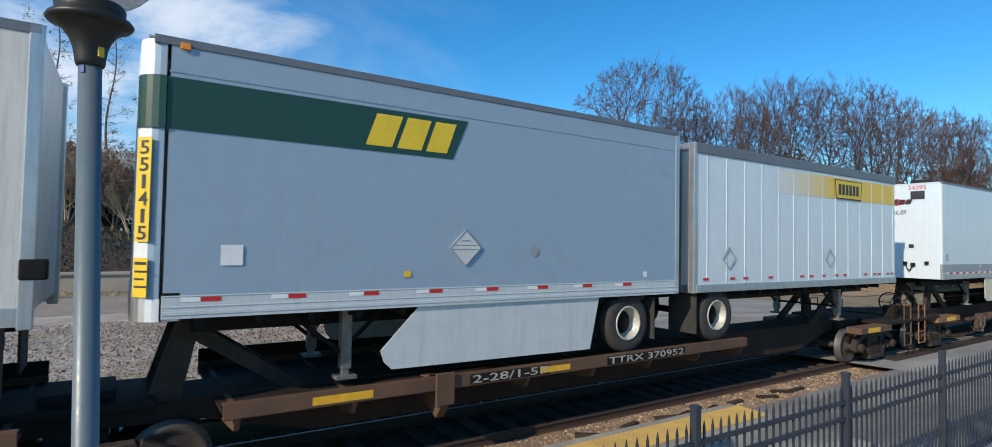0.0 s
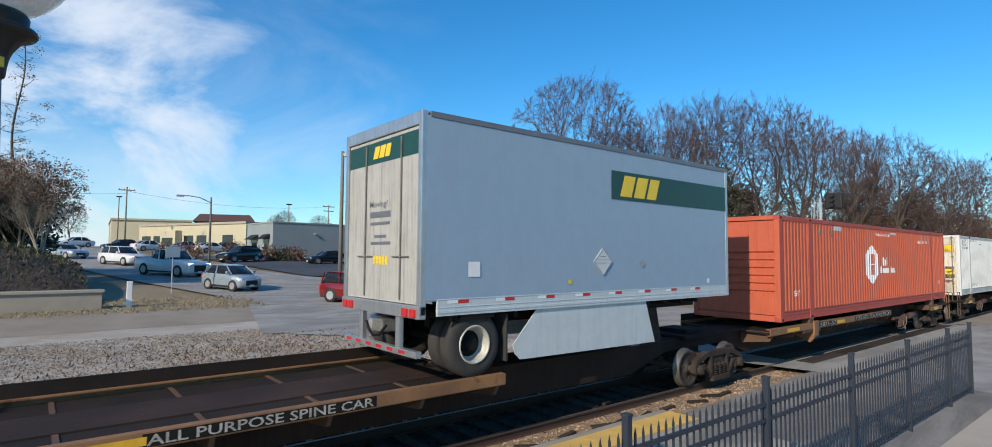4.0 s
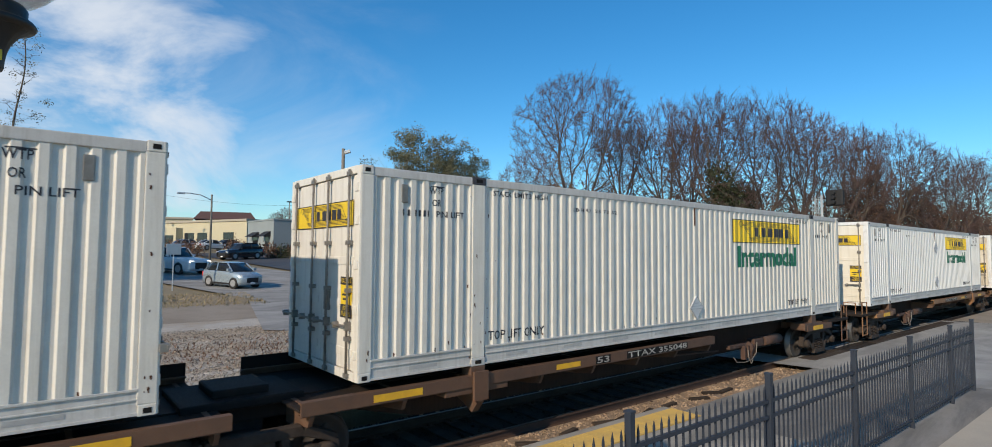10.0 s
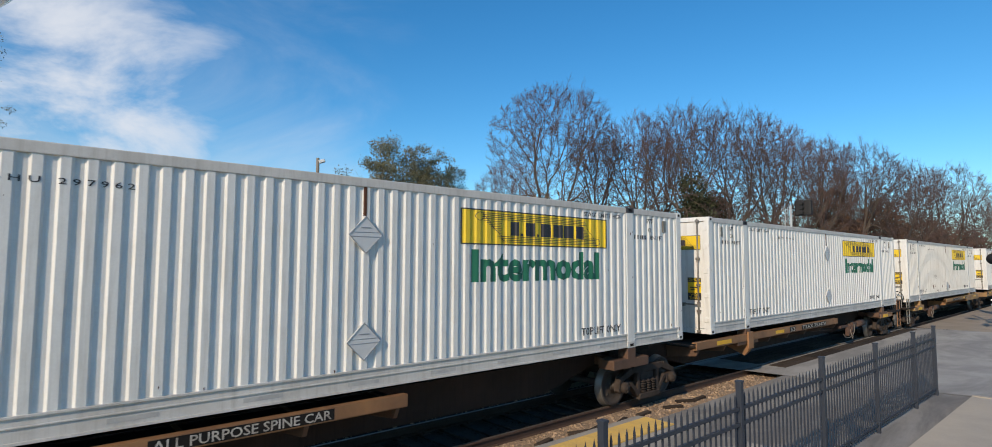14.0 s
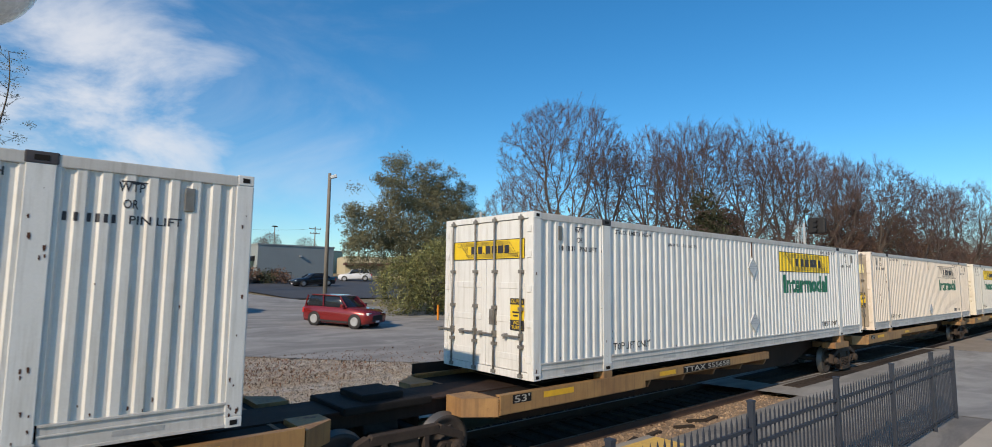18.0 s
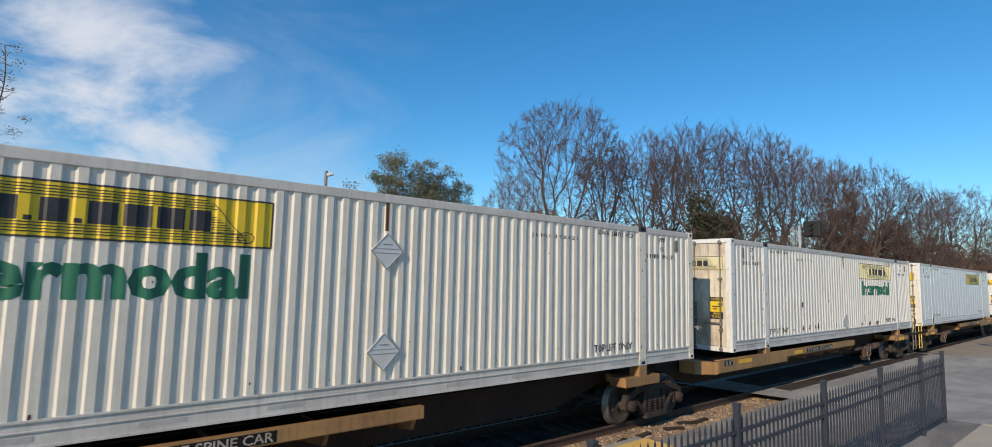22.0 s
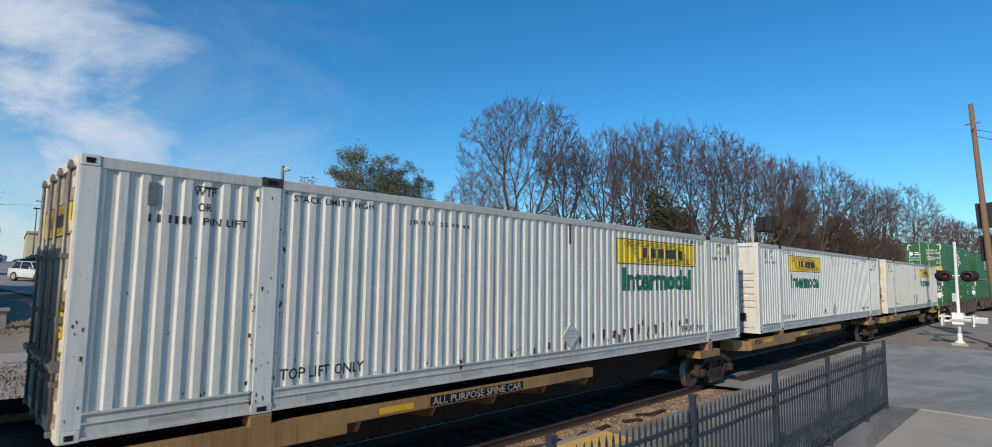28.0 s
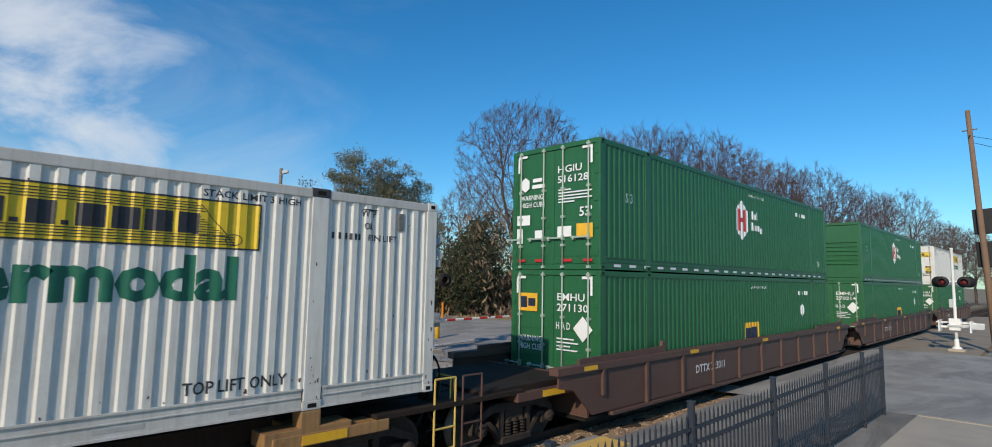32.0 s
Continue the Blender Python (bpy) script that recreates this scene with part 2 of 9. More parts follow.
warm_white = material("warm_weathered_white", (0.70, 0.62, 0.53), 0.58, other=(0.60, 0.52, 0.43), streaks=(0.38, 0.31, 0.24), streak_amount=0.6, rust=0.10, bump=0.06)
casting_dark = material("dark_casting", (0.045, 0.045, 0.055), 0.6, 0.2, other=(0.09, 0.07, 0.06), scale=8.0, amount=0.8, bump=0.1)
sill_dark = material("grimy_red_brown_sill", (0.032, 0.021, 0.017), 0.8, 0.0, other=(0.058, 0.033, 0.024), scale=1.0, amount=0.9, streaks=(0.014, 0.011, 0.010), streak_amount=0.6, bump=0.1, specular=0.2)
pipe_rust = material("rusty_pipework", (0.085, 0.047, 0.034), 0.85, other=(0.035, 0.022, 0.018), scale=6.0, amount=0.8, bump=0.2)
pale_hose = material("pale_hose", (0.20, 0.175, 0.15), 0.7, other=(0.10, 0.085, 0.07), bump=0.05)
rust_mark = material("rust", (0.085, 0.032, 0.017), 0.9, other=(0.06, 0.025, 0.015), grain=80, bump=0.3)
lock_steel = material("galvanised_bar", (0.25, 0.24, 0.22), 0.55, 0.5, other=(0.12, 0.09, 0.07), amount=0.7, scale=6, bump=0.1)
green_bar = material("light_green_bar", (0.42, 0.5, 0.42), 0.5, 0.3, bump=0.05)
rubber = material("tyre_rubber", (0.028, 0.027, 0.026), 0.85, other=(0.06, 0.055, 0.05), bump=0.3, grain=60)
rim_white = material("white_rim", (0.52, 0.51, 0.46), 0.5, 0.2, other=(0.28, 0.25, 0.2), amount=0.7, scale=5, bump=0.05)
rim_alu = material("aluminium_rim", (0.40, 0.41, 0.42), 0.5, 0.5, other=(0.24, 0.23, 0.22), bump=0.05)
black_steel = material("black_steel", (0.009, 0.0085, 0.0085), 0.75, 0.0, other=(0.024, 0.018, 0.015), scale=2.5, amount=0.7, bump=0.15, specular=0.2)
deck_steel = material("grimy_deck_steel", (0.017, 0.0135, 0.012), 0.85, 0.0, other=(0.036, 0.025, 0.019), scale=1.3, amount=0.7, bump=0.15, specular=0.2)
brown_steel = material("rusty_brown_steel", (0.12, 0.063, 0.037), 0.75, 0.0, other=(0.062, 0.036, 0.025), scale=1.6, amount=0.8, rust=0.5, bump=0.2)
tan_steel = material("tan_car_paint", (0.35, 0.20, 0.075), 0.65, other=(0.19, 0.10, 0.048), scale=1.5, amount=0.85, streaks=(0.08, 0.045, 0.03), streak_amount=0.7, rust=0.4, bump=0.1)
pale_steel = material("weathered_tan_paint", (0.26, 0.13, 0.055), 0.7, other=(0.115, 0.058, 0.032), scale=1.3, amount=0.85, rust=0.6, bump=0.15)
well_brown = material("well_car_brown", (0.105, 0.055, 0.042), 0.65, other=(0.075, 0.04, 0.032), scale=1.2, amount=0.7, streaks=(0.06, 0.035, 0.03), streak_amount=0.5, rust=0.3, bump=0.1)
safety_yellow = material("safety_yellow", (0.75, 0.42, 0.02), 0.5, other=(0.55, 0.3, 0.03), amount=0.7, scale=5, bump=0.05)
ladder_yellow = material("yellow_ladder_paint", (0.62, 0.44, 0.10), 0.55, other=(0.35, 0.25, 0.1), bump=0.05)
truck_iron = material("cast_iron_grime", (0.055, 0.042, 0.035), 0.85, 0.0, other=(0.022, 0.018, 0.016), scale=4, amount=0.8, grain=30, bump=0.3, specular=0.2)
wheel_steel = material("wheel_steel", (0.055, 0.045, 0.04), 0.75, 0.1, other=(0.03, 0.024, 0.02), scale=5, bump=0.1)
tread_steel = material("polished_tread", (0.16, 0.155, 0.15), 0.5, 0.6, bump=0.03)
rail_head_steel = material("worn_rail_head", (0.16, 0.13, 0.11), 0.5, 0.5, bump=0.03)
rail_rust = material("rusty_rail_web", (0.065, 0.036, 0.024), 0.85, other=(0.032, 0.022, 0.018), scale=2, bump=0.2)
# Tie and ballast colours are darkened to stand in for shade under the train.
tie_wood = material("weathered_tie", (0.055, 0.041, 0.031), 0.9, other=(0.026, 0.02, 0.016), scale=5, amount=0.8, vary=0.35, bump=0.5, grain=18, specular=0.2)
shade_toned_ballast = material("ballast_stone_toned_for_shade", (0.036, 0.028, 0.022), 0.95, other=(0.018, 0.0145, 0.012), scale=2, amount=0.8, grain=60, grain_amount=0.35, bump=0.8, bump_scale=30, distance=0.03, island=0.35, specular=0.2)
gravel_mat = material("grey_gravel", (0.33, 0.305, 0.27), 0.95, other=(0.21, 0.185, 0.155), scale=0.5, amount=0.8, grain=26, grain_amount=0.3, bump=0.9, bump_scale=16, distance=0.03, island=0.5, broad=(0.25, 0.205, 0.155), specular=0.2)
ground_mat = material("dry_dirt_and_grass", (0.26, 0.205, 0.135), 0.95, other=(0.17, 0.15, 0.08), scale=0.25, amount=0.9, grain=9, grain_amount=0.3, bump=0.7, bump_scale=7, distance=0.05)
tan_dirt = material("tan_track_dirt", (0.40, 0.285, 0.185), 0.95, other=(0.20, 0.14, 0.095), scale=2.2, amount=0.9, grain=30, grain_amount=0.35, bump=0.9, bump_scale=22, distance=0.04, island=0.3)
dirt_mat = material("brown_dirt", (0.29, 0.245, 0.195), 0.95, other=(0.20, 0.16, 0.12), scale=0.6, amount=0.8, grain=14, grain_amount=0.25, bump=0.6, bump_scale=10, distance=0.03)
far_asphalt = material("sun_bleached_asphalt", (0.33, 0.32, 0.30), 0.9, other=(0.24, 0.23, 0.215), scale=0.9, amount=0.85, grain=30, grain_amount=0.25, bump=0.4, bump_scale=40, broad=(0.19, 0.185, 0.175))
asphalt = material("worn_asphalt", (0.255, 0.243, 0.222), 0.92, other=(0.165, 0.156, 0.143), scale=0.9, amount=0.9, grain=45, grain_amount=0.25, bump=0.4, bump_scale=40, broad=(0.125, 0.12, 0.115))
new_asphalt = material("dark_asphalt", (0.065, 0.068, 0.075), 0.85, other=(0.045, 0.046, 0.05), scale=0.3, amount=0.8, grain=40, grain_amount=0.2, bump=0.3)
concrete = material("concrete", (0.40, 0.35, 0.28), 0.9, other=(0.31, 0.28, 0.235), scale=0.9, amount=0.8, grain=30, grain_amount=0.15, bump=0.25, vary=0.06)
grey_concrete = material("grey_concrete", (0.35, 0.325, 0.285), 0.9, other=(0.25, 0.233, 0.208), scale=1.1, amount=0.85, grain=30, grain_amount=0.2, bump=0.3, broad=(0.16, 0.152, 0.138))
tactile_yellow = material("yellow_tactile_paving", (0.62, 0.40, 0.10), 0.75, other=(0.45, 0.30, 0.11), scale=2.5, amount=0.8, grain=40, bump=0.2, vary=0.08)
fence_paint = material("dark_blue_grey_fence_paint", (0.026, 0.033, 0.048), 0.5, other=(0.036, 0.042, 0.055), bump=0.05, grain=20, specular=0.3)
lamp_iron = material("black_lamp_iron", (0.012, 0.012, 0.012), 0.45, other=(0.02, 0.018, 0.016), bump=0.1, grain=12)
lamp_pole_paint = material("slate_blue_pole_paint", (0.115, 0.15, 0.175), 0.42, other=(0.09, 0.12, 0.14), bump=0.06, grain=25)
frosted = material("frosted_globe", (0.82, 0.83, 0.84), 0.25, other=(0.76, 0.76, 0.76), bump=0.0)
bark = material("grey_brown_bark", (0.115, 0.092, 0.076), 0.95, other=(0.07, 0.055, 0.046), scale=2.0, amount=0.8, bump=0.5, grain=14, vary=0.15)
twig_bark = material("reddish_twigs", (0.125, 0.080, 0.070), 0.95, other=(0.085, 0.055, 0.05), scale=0.4, amount=0.8, bump=0.0, vary=0.15)
pale_bark = material("pale_bark", (0.34, 0.28, 0.22), 0.9, other=(0.22, 0.17, 0.13), scale=2.0, amount=0.8, bump=0.3, grain=12)
leaf_green = material("evergreen_leaves", (0.125, 0.122, 0.064), 0.75, other=(0.17, 0.148, 0.09), scale=0.5, amount=0.8, island=0.35, bump=0.0)
leaf_bright = material("sunlit_shrub_leaves", (0.16, 0.17, 0.055), 0.7, other=(0.19, 0.165, 0.07), scale=0.6, amount=0.8, island=0.5, bump=0.0)
leaf_dark = material("dark_ivy_leaves", (0.035, 0.047, 0.018), 0.75, other=(0.055, 0.05, 0.024), scale=0.6, amount=0.8, island=0.5, bump=0.0)
leaf_brown = material("dead_brown_leaves", (0.15, 0.082, 0.052), 0.85, other=(0.10, 0.06, 0.04), scale=0.6, amount=0.8, island=0.5, bump=0.0)
brush_mat = material("dry_brush", (0.19, 0.13, 0.085), 0.95, other=(0.12, 0.085, 0.055), scale=0.5, amount=0.8, island=0.4, bump=0.0)
straw_mat = material("dry_straw_grass", (0.30, 0.235, 0.13), 0.95, other=(0.21, 0.17, 0.085), scale=0.5, amount=0.8, island=0.35, bump=0.0)
beige_wall = material("beige_stucco", (0.50, 0.445, 0.31), 0.9, other=(0.43, 0.385, 0.275), scale=0.3, amount=0.7, bump=0.1)
grey_wall = material("grey_stucco", (0.25, 0.28, 0.285), 0.9, other=(0.21, 0.235, 0.24), scale=0.3, amount=0.7, bump=0.1)
brown_roof = material("brown_shingles", (0.11, 0.055, 0.042), 0.9, other=(0.08, 0.045, 0.035), bump=0.2)
dark_glass = material("dark_glass", (0.02, 0.024, 0.03), 0.08, 0.0, bump=0.0)
galvanised = material("galvanised_signal_steel", (0.55, 0.57, 0.58), 0.45, 0.5, other=(0.42, 0.43, 0.44), bump=0.06)
signal_white = material("white_signal_paint", (0.78, 0.78, 0.77), 0.45, other=(0.66, 0.66, 0.64), bump=0.04)
signal_black = material("black_signal_paint", (0.010, 0.010, 0.012), 0.7, bump=0.04)
wood_pole = material("utility_pole_wood", (0.20, 0.125, 0.08), 0.9, other=(0.13, 0.085, 0.06), scale=3, bump=0.4, grain=16)
grey_pole = material("grey_wood_pole", (0.20, 0.18, 0.155), 0.9, other=(0.13, 0.12, 0.1), bump=0.3)
red_lens_lit = material("lit_red_lens", (0.6, 0.02, 0.02), 0.3, glow=(1.0, 0.03, 0.02, 5.0), bump=0.0)
red_lens = material("red_lens", (0.13, 0.012, 0.012), 0.2, bump=0.0)
headlight = material("headlight_glass", (0.7, 0.72, 0.75), 0.12, 0.3, bump=0.0)
headlight_lit = material("lit_headlight", (0.8, 0.8, 0.8), 0.2, glow=(1.0, 0.93, 0.8, 2.0), bump=0.0)


def fading_paint(name, color, base, x0, x1):
    """Paint sprayed so that it fades into the sheet below it along x."""
    m = material(name, color, 0.5, other=tuple(c * 0.9 for c in color), bump=0.05)
    nodes, links = m.node_tree.nodes, m.node_tree.links
    shader = nodes["Principled BSDF"]
    split = nodes.new("ShaderNodeSeparateXYZ")
    links.new(nodes.new("ShaderNodeTexCoord").outputs["Object"], split.inputs[0])
    fade = ramp_node(nodes, links, split.outputs["X"], x0, x1)
    old = shader.inputs["Base Color"].links[0].from_socket
    links.new(mix_node(nodes, links, fade, base, old), shader.inputs["Base Color"])
    return m


fading_band = fading_paint("fading_yellow_band", (0.74, 0.50, 0.07), (0.60, 0.66, 0.70), 2.7, 5.2)


# ---- mesh helpers ----
def mesh_of(bm, name, mats):
    me = bpy.data.meshes.new(name)
    bm.normal_update()
    bm.to_mesh(me)
    bm.free()
    for m in (mats if isinstance(mats, (list, tuple)) else [mats]):
        me.materials.append(m)
    return me


def part(name, bm, mats, parent, label="", m=None):
    """Links a bmesh, or a mesh that is shared, as one mesh object under a thing or a part."""
    ob = new(name, bm if isinstance(bm, bpy.types.Mesh) else mesh_of(bm, name, mats))
    ob.parent = parent
    if m is not None:
        ob.matrix_basis = m
    return tagged(ob, label) if label else ob


def parts(name, rows, bevel, mats, parent, label=""):
    """One part for each box."""
    for r in rows:
        part(name, boxes(r, bevel=bevel), mats, parent, label)


def thing(name, label, category, m=None, group="", kind="", bm=None, mats=None):
    ob = new(name, mesh_of(bm, name, mats) if bm else None)
    if m is not None:
        ob.matrix_basis = m
    return tagged(ob, label, category, group, kind)


def box(bm, x0, x1, y0, y1, z0, z1, bevel=0.0, mat=0):
    v = [bm.verts.new((x, y, z)) for z in (z0, z1) for y in (y0, y1) for x in (x0, x1)]
    faces = [bm.faces.new([v[i] for i in q]) for q in ((0, 2, 3, 1), (4, 5, 7, 6), (0, 1, 5, 4), (2, 6, 7, 3), (0, 4, 6, 2), (1, 3, 7, 5))]
    for f in faces:
        f.material_index = mat
    if bevel:
        edges = list({e for f in faces for e in f.edges})
        bmesh.ops.bevel(bm, geom=edges, offset=bevel, segments=2, affect="EDGES", profile=0.6)
    return bm


def boxes(*rows, bevel=0.0):
    bm = bmesh.new()
    for r in rows:
        box(bm, *r, bevel=bevel)
    return bm


def prism(bm, outline, y0, y1, axis="y", mat=0):
    """Extrudes a convex or plain outline of (a, b) between two planes; axis y: (x, z), axis x: (y, z), axis z: (x, y)."""
    def at(a, b, c):
        return {"y": (a, c, b), "x": (c, a, b), "z": (a, b, c)}[axis]
    lo = [bm.verts.new(at(a, b, y0)) for a, b in outline]
    hi = [bm.verts.new(at(a, b, y1)) for a, b in outline]
    n = len(outline)
    fs = [bm.faces.new(lo), bm.faces.new(hi[::-1])]
    fs += [bm.faces.new((lo[i], hi[i], hi[(i + 1) % n], lo[(i + 1) % n])) for i in range(n)]
    for f in fs:
        f.material_index = mat
    bmesh.ops.recalc_face_normals(bm, faces=fs)
    return bm


def tube(bm, a, b, r0, r1=None, sides=10, caps=True):
    a, b = Vector(a), Vector(b)
    r1 = r0 if r1 is None else r1
    d = (b - a).normalized()
    p = d.orthogonal().normalized()
    q = d.cross(p)
    ring = [[bm.verts.new(c + (p * math.cos(k * math.tau / sides) + q * math.sin(k * math.tau / sides)) * r) for k in range(sides)] for c, r in ((a, r0), (b, r1))]
    for k in range(sides):
        f = bm.faces.new((ring[0][k], ring[0][(k + 1) % sides], ring[1][(k + 1) % sides], ring[1][k]))
        f.smooth = sides > 6
    if caps:
        bm.faces.new(ring[0][::-1])
        bm.faces.new(ring[1])
    return bm


def lathe(bm, profile, axis="z", sides=24, at=(0, 0, 0), mat=None, flute=0.0, cap=True):
    """Turns (radius, height) rows about an axis through at."""
    rings = []
    for r, h in profile:
        row = []
        for k in range(sides):
            a = k * math.tau / sides
            rr = r * (1 + (flute if k % 2 else -flute)) if r > 0 else 0
            c, s = rr * math.cos(a), rr * math.sin(a)
            p = {"z": (c, s, h), "y": (c, h, s), "x": (h, c, s)}[axis]
            row.append(bm.verts.new(Vector(p) + Vector(at)))
        rings.append(row)
    fs = []
    for i in range(len(rings) - 1):
        for k in range(sides):
            f = bm.faces.new((rings[i][k], rings[i][(k + 1) % sides], rings[i + 1][(k + 1) % sides], rings[i + 1][k]))
            f.smooth = True
            if mat:
                f.material_index = mat[i]
            fs.append(f)
    for row in (rings[0], rings[-1]):
        if cap and (row[0].co - row[sides // 2].co).length > 1e-4:
            fs.append(bm.faces.new(row))
    bmesh.ops.recalc_face_normals(bm, faces=fs)
    return bm


def path_tube(bm, points, r, sides=6):
    for a, b in zip(points, points[1:]):
        tube(bm, a, b, r, r, sides)
    return bm


SHARED = {}


def shared(key, make, mats):
    """A mesh that several things use: made once."""
    if key not in SHARED:
        SHARED[key] = mesh_of(make(), key if isinstance(key, str) else key[0], mats)
    return SHARED[key]


# ---- writing, laid on flat or corrugated sides ----
def text_bm(words, width, height, bold=0.0, lean=0.0):
    """Flat letters in x and y, from the origin, fitted to a width and a cap height."""
    curve = bpy.data.curves.new("letters", "FONT")
    curve.body, curve.offset, curve.shear, curve.resolution_u = words, bold, lean, 2
    ob = bpy.data.objects.new("letters", curve)
    me = bpy.data.meshes.new_from_object(ob)
    bm = bmesh.new()
    bm.from_mesh(me)
    bpy.data.objects.remove(ob)
    bpy.data.curves.remove(curve)
    bpy.data.meshes.remove(me)
    xs, ys = [v.co.x for v in bm.verts], [v.co.y for v in bm.verts]
    x0, x1, y0, y1 = min(xs), max(xs), min(ys), max(ys)
    for v in bm.verts:
        v.co = ((v.co.x - x0) / (x1 - x0) * width, (v.co.y - y0) / (y1 - y0) * height, 0)
    return bm


def rects(*rows):
    """Flat plates in x and y: (x0, x1, y0, y1), or a list of corners."""
    bm = bmesh.new()
    for r in rows:
        pts = r if isinstance(r[0], tuple) else ((r[0], r[2]), (r[1], r[2]), (r[1], r[3]), (r[0], r[3]))
        bm.faces.new([bm.verts.new((x, y, 0)) for x, y in pts])
    return bm


def strokes(bm, points, w):
    for (xa, ya), (xb, yb) in zip(points, points[1:]):
        d = Vector((xb - xa, yb - ya))
        if d.length < 1e-5:
            continue
        n = Vector((-d.y, d.x)).normalized() * w / 2
        bm.faces.new([bm.verts.new((x, y, 0)) for x, y in ((xa - n.x, ya - n.y), (xb - n.x, yb - n.y), (xb + n.x, yb + n.y), (xa + n.x, ya + n.y))])
    return bm


def lay(bm, x, z, depth=None, lift=0.004, breaks=(), face="y"):
    """Stands flat work up on a side (face y: seen from -y; face x: an end, seen from -x), bent over the corrugation given by depth(x)."""
    for v in bm.verts:
        v.co = (x + v.co.x, 0, z + v.co.y)
    if depth:
        xs = [v.co.x for v in bm.verts]
        lo, hi = min(xs), max(xs)
        for b in breaks:
            if lo < b < hi:
                bmesh.ops.bisect_plane(bm, geom=bm.verts[:] + bm.edges[:] + bm.faces[:], plane_co=(b, 0, 0), plane_no=(1, 0, 0))
    for v in bm.verts:
        if face == "y":
            v.co.y = (depth(v.co.x) if depth else 0.0) - lift
        else:
            v.co = (-lift, -v.co.x, v.co.z)
    bmesh.ops.recalc_face_normals(bm, faces=bm.faces)
    want = Vector((0, -1, 0)) if face == "y" else Vector((-1, 0, 0))
    flip = [f for f in bm.faces if f.normal.dot(want) < 0]
    bmesh.ops.reverse_faces(bm, faces=flip)
    return bm


def joined(*parts):
    """Several bmeshes in one."""
    out = bmesh.new()
    for bm in parts:
        me = bpy.data.meshes.new("tmp")
        bm.to_mesh(me)
        bm.free()
        out.from_mesh(me)
        bpy.data.meshes.remove(me)
    return out


# ---- containers ----
NEAR, RAIL_Y = 6.989, 8.285          # near face of the loads; centre of the track
LONG, TALL, WIDE, BED = 16.154, 2.896, 2.591, 1.263
POST = ((1.86, 2.10), (14.05, 14.29))
PANELS = ((0.19, 1.86), (2.10, 14.05), (14.29, 15.96))
PITCH, DEEP, SHALLOW = 0.2205, 0.037, 0.014


def corrugation(x):
    for a, b in PANELS:
        if a <= x <= b:
            n = max(1, round((b - a) / PITCH))
            p = ((x - a) / (b - a) * n) % 1.0
            if p < 0.19 or p > 0.999:
                return SHALLOW
            if p < 0.31:
                return SHALLOW + (DEEP - SHALLOW) * (p - 0.19) / 0.12
            if p < 0.69:
                return DEEP
            if p < 0.81:
                return DEEP - (DEEP - SHALLOW) * (p - 0.69) / 0.12
            return SHALLOW
    return 0.0


def corrugation_breaks():
    out = []
    for a, b in PANELS:
        n = max(1, round((b - a) / PITCH))
        for k in range(n):
            out += [a + (b - a) * (k + p) / n for p in (0.19, 0.31, 0.69, 0.81)]
        out += [a, b]
    return sorted(out)


BREAKS = corrugation_breaks()


def corrugated_side():
    """The sheet between the posts, bottom rail and top rail; y 0 is the outer face of the posts."""
    bm = bmesh.new()
    for a, b in PANELS:
        xs = [x for x in BREAKS if a <= x <= b]
        lo = [bm.verts.new((x, corrugation(min(max(x, a + 1e-5), b - 1e-5)), 0.285)) for x in xs]
        hi = [bm.verts.new((v.co.x, v.co.y, TALL - 0.13)) for v in lo]
        for i in range(len(xs) - 1):
            bm.faces.new((lo[i], lo[i + 1], hi[i + 1], hi[i]))
    return bm


def smooth_side():
    bm = bmesh.new()
    for a, b in PANELS:
        box(bm, a, b, 0.012, 0.03, 0.1, TALL - 0.1)
    for k in range(1, 26):
        x = 0.62 * k
        if not any(p - 0.12 < x < q + 0.12 for p, q in POST):
            box(bm, x - 0.025, x + 0.025, 0.008, 0.013, 0.12, TALL - 0.12)
    return bm


def mirror_y(bm):
    for v in bm.verts:
        v.co.y = WIDE - v.co.y
    bmesh.ops.reverse_faces(bm, faces=bm.faces[:])
    return bm


def casting():
    """A corner casting with its dark lashing hole towards -y."""
    bm = boxes((-0.09, 0.09, -0.006, 0.16, 0, 0.12), bevel=0.012)
    box(bm, -0.04, 0.04, -0.009, -0.004, 0.03, 0.085, mat=1)
    return bm


def end_ribs():
    """A front wall pressed into wide horizontal ribs, with a flat head."""
    bm = bmesh.new()
    outline = [(0.10, 0.16)]
    z = 0.75
    outline += [(0.03, 0.18), (0.03, z)]
    for k in range(6):
        outline += [(0.075, z + 0.02), (0.075, z + 0.05), (0.03, z + 0.085), (0.03, z + 0.2)]
        z += 0.215
    outline += [(0.03, TALL - 0.15), (0.10, TALL - 0.12)]
    y0, y1 = 0.16, WIDE - 0.16
    rows = [[bm.verts.new((x, y, zz)) for y in (y0, y1)] for x, zz in outline]
    for a, b in zip(rows, rows[1:]):
        bm.faces.new((a[1], a[0], b[0], b[1]))
    box(bm, 0.008, 0.16, 0.006, 0.16, 0.12, TALL - 0.12, 0.01)
    box(bm, 0.008, 0.16, WIDE - 0.16, WIDE - 0.006, 0.12, TALL - 0.12, 0.01)
    box(bm, 0.0, 0.14, 0.16, WIDE - 0.16, 0.0, 0.16, 0.01)
    box(bm, 0.0, 0.14, 0.16, WIDE - 0.16, TALL - 0.12, TALL, 0.01)
    return bm


